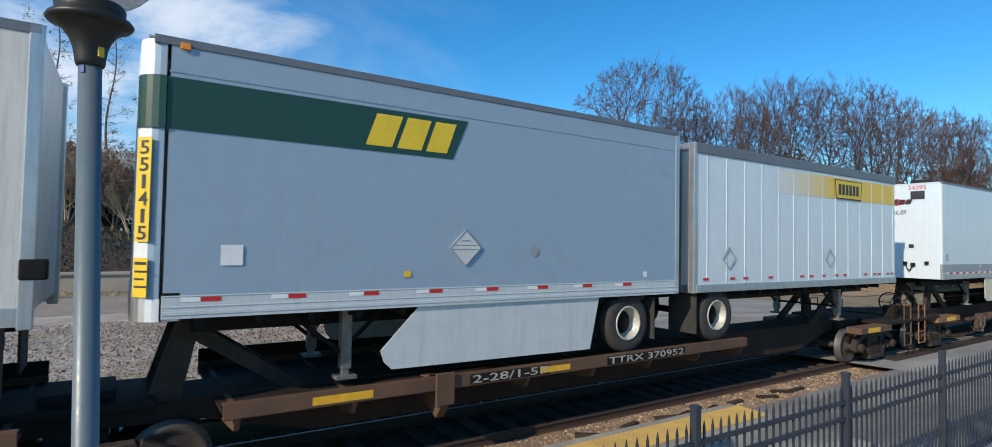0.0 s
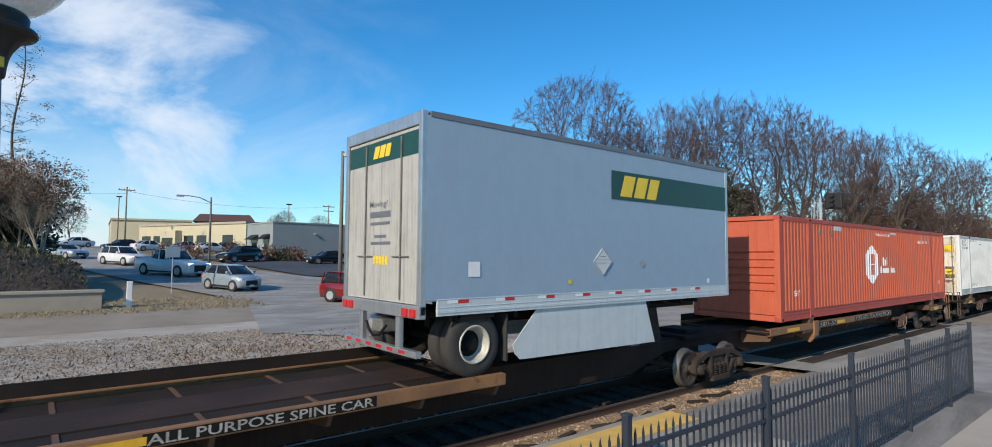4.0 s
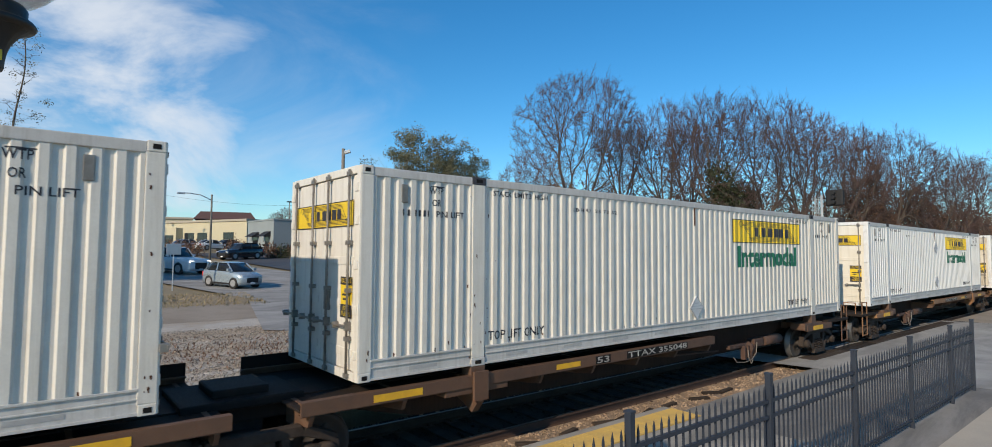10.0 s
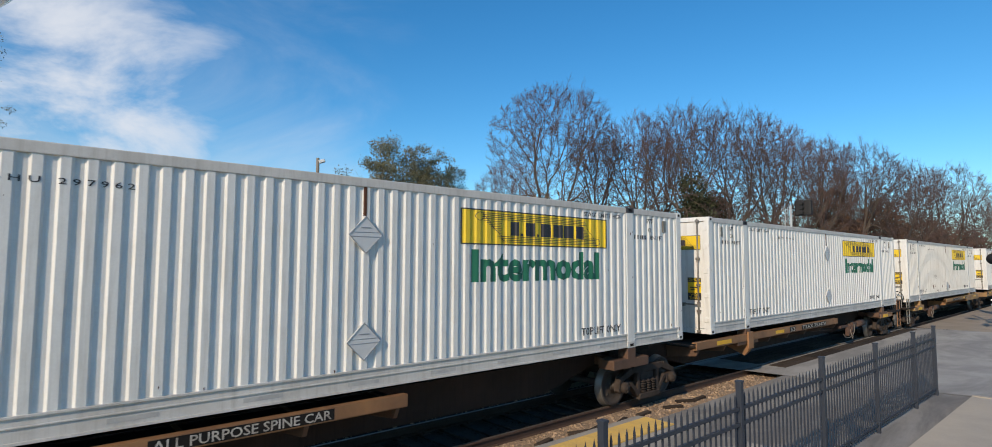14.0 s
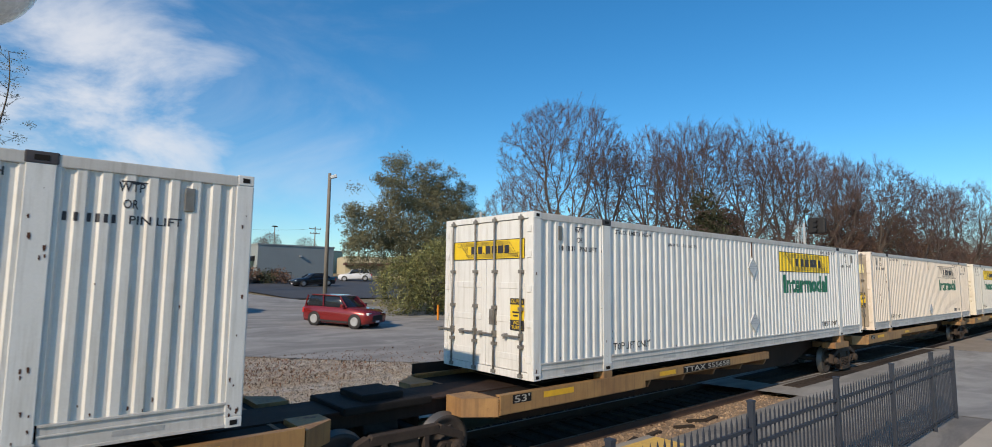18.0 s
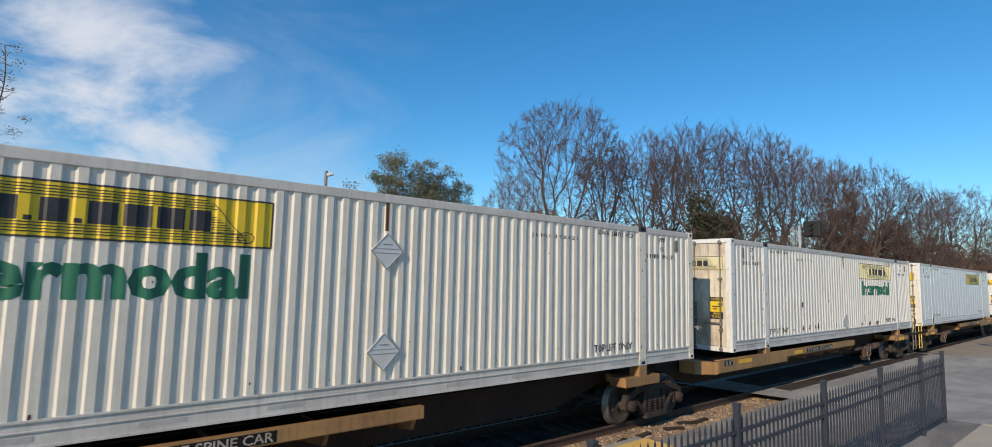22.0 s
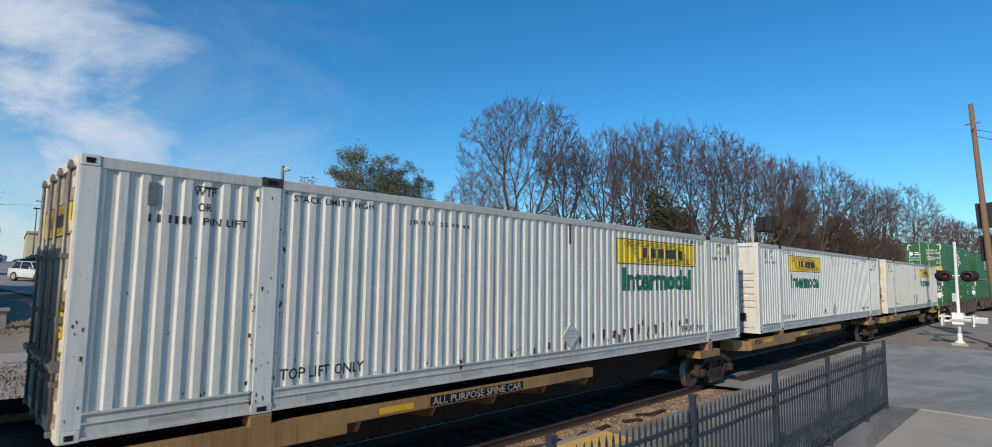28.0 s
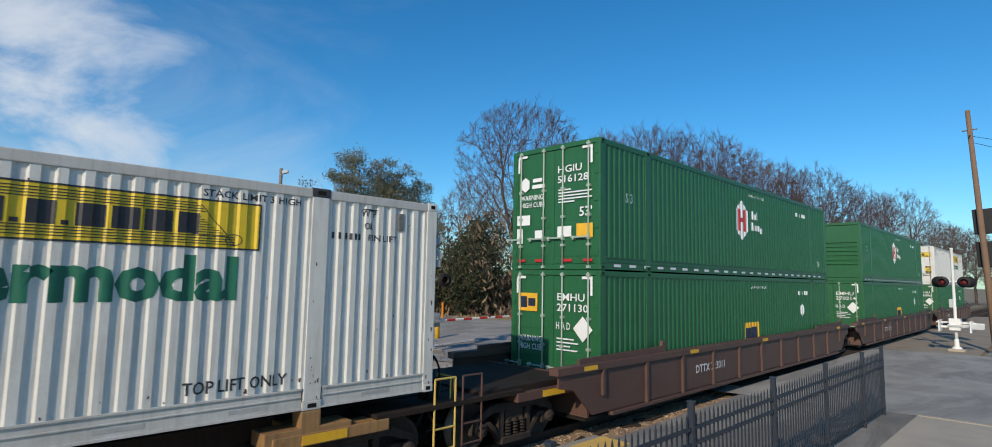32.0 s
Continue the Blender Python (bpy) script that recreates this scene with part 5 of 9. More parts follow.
def ribbed_trailer(u):
    """A 28-foot white sheet-and-post trailer with a yellow band and a trapezoid plate."""
    n, z0, z1 = 8.52, 2.10, 4.98
    t = thing("freight_trailer", "white sheet-and-post freight trailer with a faded yellow band", "trailer", group="trailers on the train")
    part("box_body", boxes((0.06, n - 0.03, 0.012, WIDE - 0.012, z0 + 0.1, z1 - 0.05), bevel=0.006), trailer_white, t)
    rv = bmesh.new()
    xs = [0.385 + 0.615 * k for k in range(14)]
    for x in xs:
        part("side_post", shared("trailer_side_post", lambda: boxes((-0.016, 0.016, 0.004, 0.014, z0 + 0.16, z1 - 0.2), bevel=0.004), trailer_white), None, t, m=pose(x, 0, 0))
        for k in range(30):
            zz = z0 + 0.2 + k * 0.072
            for dx in (-0.036, 0.036):
                box(rv, x + dx - 0.005, x + dx + 0.005, 0.008, 0.014, zz, zz + 0.010)
    tagged(part("rivets", rv, placard, t), kind="stuff")
    parts("bottom_rail", ((0.05, n, -0.006, 0.04, z0 - 0.01, z0 + 0.14), (0.05, n, WIDE - 0.04, WIDE + 0.006, z0 - 0.01, z0 + 0.14)), 0.006, aluminium, t)
    parts("top_rail", ((0.03, n, -0.012, 0.05, z1 - 0.2, z1), (0.03, n, WIDE - 0.05, WIDE + 0.012, z1 - 0.2, z1)), 0.01, roof_grey, t)
    part("roof", boxes((0.05, n, 0.05, WIDE - 0.05, z1 - 0.03, z1 - 0.005)), trailer_white, t)
    part("rear_frame", boxes((-0.03, 0.08, 0, 0.12, z0 - 0.02, z1), (-0.03, 0.08, WIDE - 0.12, WIDE, z0 - 0.02, z1), (-0.03, 0.08, 0.12, WIDE - 0.12, z1 - 0.16, z1), (-0.03, 0.08, 0.12, WIDE - 0.12, z0 - 0.02, z0 + 0.14), bevel=0.01), aluminium, t)
    part("rear_door", boxes((-0.01, 0.02, 0.12, WIDE - 0.12, z0 + 0.14, z1 - 0.16)), worn_white, t)
    bm = bmesh.new()
    for y in (0.3, 0.9, WIDE - 0.9, WIDE - 0.3):
        tube(bm, (-0.045, y, z0), (-0.045, y, z1 - 0.05), 0.018, 0.018, 6)
    part("lock_bar", bm, lock_steel, t)
    part("yellow_band", lay(rects((2.75, 8.48, 0, 0.52)), 0, z0 + 2.09, lift=-0.006), fading_band, t, "yellow band that fades out along the side")
    part("name_plate", lay(rects([(0.06, 0), (1.30, 0), (1.36, 0.47), (0.0, 0.47)]), 5.22, z0 + 2.10, lift=0.018), mark_black, t)
    part("name_plate_face", lay(rects([(0.085, 0.025), (1.275, 0.025), (1.33, 0.445), (0.03, 0.445)]), 5.22, z0 + 2.10, lift=0.021), yellow_sign, t, "yellow trapezoid name plate with black blocks")
    part("name_print", lay(rects(*[(0.17 + 0.175 * k, 0.30 + 0.175 * k, 0.10, 0.36) for k in range(6)]), 5.22, z0 + 2.10, lift=0.024), mark_black, t)
    rows = []
    for x in (0.25, 1.1, 1.55, 2.45, 3.7, 4.1, 4.65, 5.25, 5.65, 6.7, 7.2, 7.45, 7.95, 8.2):
        rows.append((x, x + 0.17, 0, 0.045))
    for x0, x1, za, zb in rows:
        part("red_tape", lay(rects((x0, x1, za, zb)), 0, z0 + 0.22, lift=0.002), mark_red, t)
    part("placard_frame", shared("placard_frame", diamond_frame_bm, grey_band), None, t, m=pose(5.0, -0.0, z0 + 0.66))
    part("placard_frame", shared("placard_frame", diamond_frame_bm, grey_band), None, t, m=pose(1.05, -0.0, z0 + 0.66))
    trailer_underframe(t, 0.4, n - 0.3, z0, 6.35)
    road_wheels(t, [0.78], 1.62, rim_white)
    parts("mudflap", ((0.10, 0.13, 0.05, 0.7, 1.3, 2.05), (0.10, 0.13, WIDE - 0.7, WIDE - 0.05, 1.3, 2.05)), 0.0, rubber, t)
    return with_train(t, u, NEAR, 0)


def plate_trailer(u):
    """A 53-foot white plate trailer with a grey band, conspicuity tape, cream skirts and tandem wheels."""
    n, z0, z1 = 16.12, 2.12, 5.10
    t = thing("freight_trailer", "long white plate trailer with grey lower band and cream skirt", "trailer", group="trailers on the train")
    part("box_body", rounded_box(0.0, n - 0.02, z0 + 0.44, z1 - 0.05, 0.06), trailer_white, t)
    part("front_sill", boxes((0.002, 0.10, 0.06, WIDE - 0.06, z0 - 0.02, z0 + 0.45), bevel=0.01), trailer_white, t, "white lower front wall")
    parts("grey_band", ((0.03, n - 0.02, 0.004, 0.05, z0 + 0.19, z0 + 0.45), (0.03, n - 0.02, WIDE - 0.05, WIDE - 0.004, z0 + 0.19, z0 + 0.45)), 0.0, grey_band, t)
    parts("bottom_rail", ((0.02, n, -0.008, 0.05, z0 - 0.02, z0 + 0.2), (0.02, n, WIDE - 0.05, WIDE + 0.008, z0 - 0.02, z0 + 0.2)), 0.006, aluminium, t)
    parts("top_rail", ((0.02, n, -0.01, 0.05, z1 - 0.07, z1), (0.02, n, WIDE - 0.05, WIDE + 0.01, z1 - 0.07, z1)), 0.006, roof_grey, t)
    part("roof", boxes((0.05, n, 0.05, WIDE - 0.05, z1 - 0.03, z1 - 0.005)), trailer_white, t)
    parts("rear_post", ((n - 0.12, n + 0.02, -0.012, 0.1, z0 - 0.05, z1), (n - 0.12, n + 0.02, WIDE - 0.1, WIDE + 0.012, z0 - 0.05, z1)), 0.012, aluminium, t)
    rv = bmesh.new()
    for k in range(34):
        x = 0.55 + 0.46 * k + (0.09 if k % 2 else 0)
        for j in range(36):
            zz = z0 + 0.5 + j * 0.068
            box(rv, x - 0.006, x + 0.006, -0.004, 0.002, zz, zz + 0.011)
    tagged(part("rivets", rv, grey_band, t), kind="stuff")
    tape(t, 0.5, n - 0.1, z0 + 0.14, 0.52, (0.25, 0.055))
    part("slogan", lay(text_bm("Eco Fleet", 1.75, 0.27, 0.004, 0.25), 4.45, z0 + 0.48, lift=0.006), mark_green, t, "dark green lettering")
    part("small_slogan", lay(text_bm("More freight.  Fewer loads.  Less impact.", 3.75, 0.17, 0.0, 0.25), 6.75, z0 + 0.50, lift=0.006), grey_band, t)
    part("big_slogan", joined(lay(text_bm("THE", 0.92, 0.31, 0.045), 10.45, z0 + 0.97, lift=0.006), lay(rects((0, 0.25, 0, 0.3), (0.31, 0.58, 0, 0.3), (0.64, 0.88, 0, 0.3), (0.93, 1.18, 0, 0.3)), 11.55, z0 + 0.97, lift=0.006), lay(text_bm("ADVANTAGE", 2.95, 0.35, 0.05), 10.12, z0 + 0.57, lift=0.006)), mark_navy, t, "bold navy lettering")
    part("leaf_mark", lay(slanted_blocks([(0, 0.05, 0, 0.22), (0.12, 0.17, 0, 0.3), (0.24, 0.29, 0, 0.38)], 0.5), 6.05, z0 + 0.53, lift=0.006), mark_green, t)
    part("placard_diamond", shared("placard_diamond", diamond_bm, [placard_face, grey_band]), None, t, m=pose(7.1, 0.0, z0 + 0.92))
    for sheet in ((3.05, 3.2, 0.2, 0.42), (11.9, 12.6, 0.24, 0.40), (12.95, 13.1, 0.22, 0.42), (15.1, 15.6, 0.5, 0.53)):
        part("notice", lay(rects(sheet), 0, z0, lift=0.006), mark_white, t)
    part("jack_mark", lay(rects((3.11, 3.14, 0.27, 0.4), [(3.06, 0.3), (3.19, 0.3), (3.125, 0.22)], (13.01, 13.04, 0.27, 0.4), [(12.96, 0.3), (13.09, 0.3), (13.025, 0.24)]), 0, z0, lift=0.009), mark_black, t)
    part("front_number", lay(text_bm("53", 0.2, 0.2, 0.01), 0.25, z0 + 0.55, lift=0.006), mark_navy, t)
    # nose, facing -x
    part("front_logo", lay(rects([(-0.42, 0.09), (0.0, 0.2), (0.45, 0.09), (0.0, -0.02)]), 0.1, z1 - 0.68, face="x", lift=0.008), mark_red, t, m=pose(0, WIDE / 2, 0))
    part("front_writing", joined(lay(slanted_blocks([(-0.3, -0.12, 0, 0.16), (-0.08, 0.08, 0, 0.16), (0.12, 0.27, 0, 0.16), (0.31, 0.46, 0, 0.16)], 0.3), 0.02, z1 - 0.67, face="x", lift=0.012), lay(text_bm("ECO TRAILER", 0.98, 0.13, 0.0, 0.25), -0.62, z1 - 0.98, face="x", lift=0.012),
                                lay(rects((0.48, 0.86, -0.52, -0.26), (-0.25, 0.05, -1.2, -1.18), (-0.25, 0.05, -1.28, -1.26), (-0.25, 0.05, -1.36, -1.34), (0.42, 0.56, -2.05, -1.93)), 0, z1, face="x", lift=0.012)), mark_black, t, m=pose(0, WIDE / 2, 0))
    part("front_number_red", lay(text_bm("34395", 0.48, 0.13, 0.0), 0.42, z1 - 0.22, face="x", lift=0.012), mark_red, t, m=pose(0, WIDE / 2, 0))
    part("front_diamond", lay(rects([(0, -0.2), (0.19, 0), (0, 0.2), (-0.19, 0)]), -0.75, z0 + 0.55, face="x", lift=0.01), grey_band, t, m=pose(0, WIDE / 2, 0))
    part("air_coupling", path_tube(boxes((-0.05, 0.0, 0.92, 1.02, z0 + 0.38, z0 + 0.5), (-0.05, 0, 0.7, 0.82, z0 + 0.35, z0 + 0.47), (-0.05, 0, 0.35, 0.45, z0 + 0.42, z0 + 0.52)), [(-0.04, 0.97, z0 + 0.4), (-0.08, 0.85, z0 + 0.22), (-0.04, 0.76, z0 + 0.36)], 0.015), black_steel, t)
    trailer_underframe(t, 0.5, n - 0.4, z0, 3.45)
    road_wheels(t, [12.65, 13.91], 1.55, rim_alu)
    for y in (0.03, WIDE - 0.06):
        bm = bmesh.new()
        prism(bm, [(3.85, 1.30), (3.68, 1.40), (3.66, z0), (10.55, z0), (10.15, 1.27)], y, y + 0.025)
        part("side_skirt", bm, skirt_cream, t, "cream aerodynamic side skirt")
        part("skirt_panel", lay(rects([(7.0, 1.34), (9.85, 1.34), (10.05, 1.82), (7.0, 1.82)]), 0, 0, lift=0.004), trailer_white, t, m=pose(0, y, 0))
        swoosh = [[(7.06 + 0.3 * k, 1.40), (7.18 + 0.3 * k, 1.40), (7.75 + 0.28 * k, 1.72), (7.5 + 0.28 * k, 1.70)] for k in range(5)]
        part("skirt_leaves", lay(rects(*swoosh), 0, 0, lift=0.008), mark_green, t, m=pose(0, y, 0))
        part("skirt_words", lay(text_bm("Less CO2", 1.0, 0.2, 0.0, 0.25), 8.8, 1.42, lift=0.01), mark_green, t, m=pose(0, y, 0))
    parts("mudflap", ((14.62, 14.68, 0.03, 0.66, 1.25, 2.0), (14.62, 14.68, WIDE - 0.66, WIDE - 0.03, 1.25, 2.0)), 0.01, galvanised, t)
    part("under_ride_bar", boxes((n - 0.1, n, 0.2, WIDE - 0.2, 1.58, 1.68), (n - 0.1, n - 0.02, 0.7, 0.85, 1.6, z0), (n - 0.1, n - 0.02, WIDE - 0.85, WIDE - 0.7, 1.6, z0), bevel=0.01), black_steel, t)
    return with_train(t, u, NEAR, 0)


def lead_trailer(u):
    """The white trailer ahead of all that is seen, its rear end at +x."""
    n, z0, z1 = 8.5, 2.12, 5.0
    t = thing("freight_trailer", "grimy white freight trailer", "trailer", group="trailers on the train")
    part("box_body", rounded_box(-n, -0.02, z0 + 0.1, z1 - 0.04, 0.2), worn_white, t)
    parts("bottom_rail", ((-n + 0.2, 0, -0.008, 0.05, z0 - 0.02, z0 + 0.16), (-n + 0.2, 0, WIDE - 0.05, WIDE + 0.008, z0 - 0.02, z0 + 0.16)), 0.006, aluminium, t)
    parts("top_rail", ((-n + 0.2, 0, -0.01, 0.05, z1 - 0.1, z1), (-n + 0.2, 0, WIDE - 0.05, WIDE + 0.01, z1 - 0.1, z1)), 0.006, roof_grey, t)
    parts("rear_post", ((-0.1, 0.02, -0.01, 0.1, z0 - 0.05, z1), (-0.1, 0.02, WIDE - 0.1, WIDE + 0.01, z0 - 0.05, z1)), 0.01, aluminium, t)
    part("rear_bracket", boxes((-0.1, 0.12, -0.03, 0.1, z0 + 0.42, z0 + 0.62), bevel=0.02), black_steel, t)
    trailer_underframe(t, -n + 0.5, -0.3, z0, -6.0)
    road_wheels(t, [-1.0], 1.62, rim_white)
    parts("mudflap", ((-0.30, -0.27, 0.05, 0.7, 1.3, 2.05), (-0.30, -0.27, WIDE - 0.7, WIDE - 0.05, 1.3, 2.05)), 0.0, rubber, t)
    return with_train(t, u, NEAR, 0)


# ---- rail cars ----
WHEELSETS = []       # (wheelset, distance along the train)


def wheelset_mesh():
    bm = bmesh.new()
    for s in (-1, 1):
        y = 0.7525 * s
        prof = [(0.10, -0.07), (0.10, -0.02), (0.33, -0.035), (0.36, -0.065), (0.42, -0.065), (0.42, 0.045), (0.455, 0.06), (0.455, 0.085), (0.36, 0.08), (0.33, 0.03), (0.12, 0.05), (0.11, 0.09)]
        prof = [(r, -h * s) for r, h in prof]
        mats = [0, 0, 0, 0, 1, 1, 1, 0, 0, 0, 0]
        lathe(bm, [(r, y + h * -1 * -1) for r, h in prof], "y", 32, mat=mats)
        for k in range(3):
            a = k * math.tau / 3
            box(bm, 0.24 * math.cos(a) - 0.03, 0.24 * math.cos(a) + 0.03, y - 0.045, y + 0.045, 0.24 * math.sin(a) - 0.03, 0.24 * math.sin(a) + 0.03, 0.01)
    tube(bm, (0, -0.95, 0), (0, 0.95, 0), 0.075, 0.075, 12)
    return bm


def side_frame_mesh():
    bm = bmesh.new()
    y0, y1 = -0.07, 0.07
    prism(bm, [(-0.62, 0.66), (0.62, 0.66), (0.55, 0.80), (-0.55, 0.80)], y0, y1)
    for s in (-1, 1):
        def q(*pts):
            prism(bm, [(x * s, z) for x, z in pts], y0, y1)
        q((0.55, 0.66), (0.60, 0.80), (1.02, 0.62), (1.02, 0.50))
        q((0.78, 0.50), (1.04, 0.56), (1.08, 0.36), (1.00, 0.30), (0.98, 0.48))
        q((0.72, 0.30), (0.80, 0.30), (0.82, 0.50), (0.70, 0.52))
        q((0.62, 0.52), (0.74, 0.52), (0.36, 0.12), (0.30, 0.22))
        q((0.30, 0.20), (0.40, 0.26), (0.40, 0.68), (0.30, 0.68))
    prism(bm, [(-0.40, 0.10), (0.40, 0.10), (0.36, 0.22), (-0.36, 0.22)], y0 - 0.04, y1 + 0.04)
    bmesh.ops.bevel(bm, geom=bm.edges[:], offset=0.012, segments=1, affect="EDGES")
    return bm


def spring_mesh():
    bm = bmesh.new()
    for k in range(3):
        for j in range(5):
            lathe(bm, [(0.075, 0.235 + j * 0.052), (0.09, 0.25 + j * 0.052), (0.075, 0.265 + j * 0.052), (0.06, 0.25 + j * 0.052)], "z", 10, ((k - 1) * 0.185, 0, 0))
        tube(bm, ((k - 1) * 0.185, 0, 0.22), ((k - 1) * 0.185, 0, 0.5), 0.05, 0.05, 8)
    return bm


def bearing_mesh():
    bm = lathe(bmesh.new(), [(0.0, -0.15), (0.05, -0.15), (0.06, -0.13), (0.10, -0.13), (0.115, -0.10), (0.115, 0.04), (0.0, 0.04)], "y", 16)
    for k in range(3):
        a = k * math.tau / 3 + 0.5
        tube(bm, (0.07 * math.cos(a), -0.15, 0.07 * math.sin(a)), (0.07 * math.cos(a), -0.12, 0.07 * math.sin(a)), 0.018, 0.018, 6)
    return bm


def bogie(car, u_car, u):
    """A two-axle truck at distance u along the train, under the car whose origin is at u_car."""
    x = u - u_car
    b = part("bogie", shared("bolster", lambda: boxes((-0.24, 0.24, -1.05, 1.05, 0.46, 0.66), (-0.3, 0.3, -0.35, 0.35, 0.62, 0.78), bevel=0.03), truck_iron), None, car, "grimy cast-iron bogie", m=pose(x, 0, 0))
    for s in (-1, 1):
        part("side_frame", shared("side_frame", side_frame_mesh, truck_iron), None, b, m=pose(0, 1.02 * s, 0))
        part("spring_nest", shared("spring_nest", spring_mesh, truck_iron), None, b, m=pose(0, 1.04 * s, 0))
        for k in (-1, 1):
            part("bearing_cap", shared("bearing_cap", bearing_mesh, truck_iron), None, b, m=pose(0.89 * k, 1.04 * s, 0.42, 0, 0, 0 if s < 0 else 180))
    for k in (-1, 1):
        w = part("wheelset", shared("wheelset", wheelset_mesh, [wheel_steel, tread_steel]), None, b, m=pose(0.89 * k, 0, 0.42))
        WHEELSETS.append((w, u + 0.89 * k, pose(0.89 * k, 0, 0.42)))
    return b


def trailer_platform(car, x0, x1, near_end, steel, deep, words):
    """The trailer deck with side sills, lips and outriggers. near_end: x of the deep gusset end."""
    lo, hi = min(x0, x1), max(x0, x1)
    y = 1.31
    part("deck_plate", boxes((lo, hi, -y + 0.04, -0.5, 1.00, 1.03), (lo, hi, 0.5, y - 0.04, 1.00, 1.03), bevel=0.004), deck_steel, car)
    step = lo + 3.9 if near_end == lo else hi - 3.9
    for s in (-1, 1):
        segs = ((lo, step, True), (step, hi, False)) if near_end == lo else ((lo, step, False), (step, hi, True))
        for a, b, big in segs:
            h = 0.30 if big and deep else 0.17
            bm = bmesh.new()
            box(bm, a, b, s * y - 0.012, s * y + 0.012, 1.13 - h, 1.13, 0.004)
            box(bm, a, b, min(s * y, s * (y - 0.11)), max(s * y, s * (y - 0.11)), 1.105, 1.13, 0.004)
            box(bm, a, b, min(s * y, s * (y - 0.09)), max(s * y, s * (y - 0.09)), 1.13 - h - 0.012, 1.13 - h + 0.01, 0.003)
            part("side_sill", bm, steel, car)
        n = int((hi - lo) / 1.25)
        for k in range(n + 1):
            xx = lo + 0.15 + (hi - lo - 0.3) * k / n
            bm = bmesh.new()
            prism(bm, [(s * (y - 0.01), 1.04), (s * (y - 0.01), 0.93), (s * (y - 0.08), 0.80), (s * 0.45, 0.70), (s * 0.45, 1.04)], xx - 0.03, xx + 0.03, "x")
            part("outrigger", bm, brown_steel if not deep else pale_steel, car)
        if s < 0:
            e = near_end
            d = 1 if near_end == lo else -1
            part("reflective_plate", lay(rects((-0.38, 0.38, 0, 0.10)), e + d * 1.35, 0.985, lift=0.016), safety_yellow, car, m=pose(0, -y, 0))
            part("reflective_plate", lay(rects((-0.3, 0.3, 0, 0.09)), step + d * 0.8, 0.995, lift=0.016), safety_yellow, car, m=pose(0, -y, 0))
            for text, at, w in words:
                part("stencil_panel", lay(rects((at - 0.04, at + w + 0.04, 0.972, 1.112)), 0, 0, lift=0.0145), black_steel, car, m=pose(0, -y, 0))
                part("stencil", lay(text_bm(text, w, 0.115, 0.012), at, 0.985, lift=0.019), worn_mark, car, m=pose(0, -y, 0))
    # raised lip along the far edge of the deck
    part("deck_lip", boxes((lo, hi, y - 0.03, y, 1.1, 1.32), bevel=0.004), deck_steel, car)
    d = 1 if near_end == lo else -1
    if deep:
        for s in (-1, 1):
            part("end_gusset", prism(bmesh.new(), [(near_end - d * 0.50, s * 0.55), (near_end - d * 0.50, s * 0.95), (near_end - d * 0.02, s * 1.30), (near_end - d * 0.02, s * 0.55)], 0.80, 1.09, "z"), steel, car)
    else:
        for s in (-1, 1):
            bm = bmesh.new()
            xx = near_end + d * 2.75
            prism(bm, [(s * 1.34, 1.17), (s * 1.34, 0.72), (s * 1.2, 0.55), (s * 0.6, 0.80), (s * 0.6, 1.02)], xx - 0.06, xx + 0.06, "x")
            box(bm, xx - 0.14, xx + 0.14, min(s * 1.32, s * 1.37), max(s * 1.32, s * 1.37), 0.75, 1.19, 0.01)
            part("support_arm", bm, steel, car)


def stanchion(car, x, lean):
    """A trailer hitch: two raked legs and a plate."""
    h = part("hitch_stanchion", boxes((x + 0.22 * lean - 0.3, x + 0.22 * lean + 0.3, -0.5, 0.5, 2.0, 2.09), bevel=0.02), black_steel, car, "black raked trailer hitch")
    for y in (-0.42, 0.42):
        part("leg", prism(bmesh.new(), [(x - 0.22, 1.02), (x + 0.14, 1.02), (x + 0.22 * lean + 0.13, 2.02), (x + 0.22 * lean - 0.13, 2.02)], y - 0.05, y + 0.05), truck_iron, h)
        part("brace", prism(bmesh.new(), [(x + 1.30 * lean, 1.05), (x + 1.6 * lean, 1.05), (x + 0.30 * lean, 1.92), (x + 0.10 * lean, 1.84)], y - 0.04, y + 0.04), truck_iron, h)


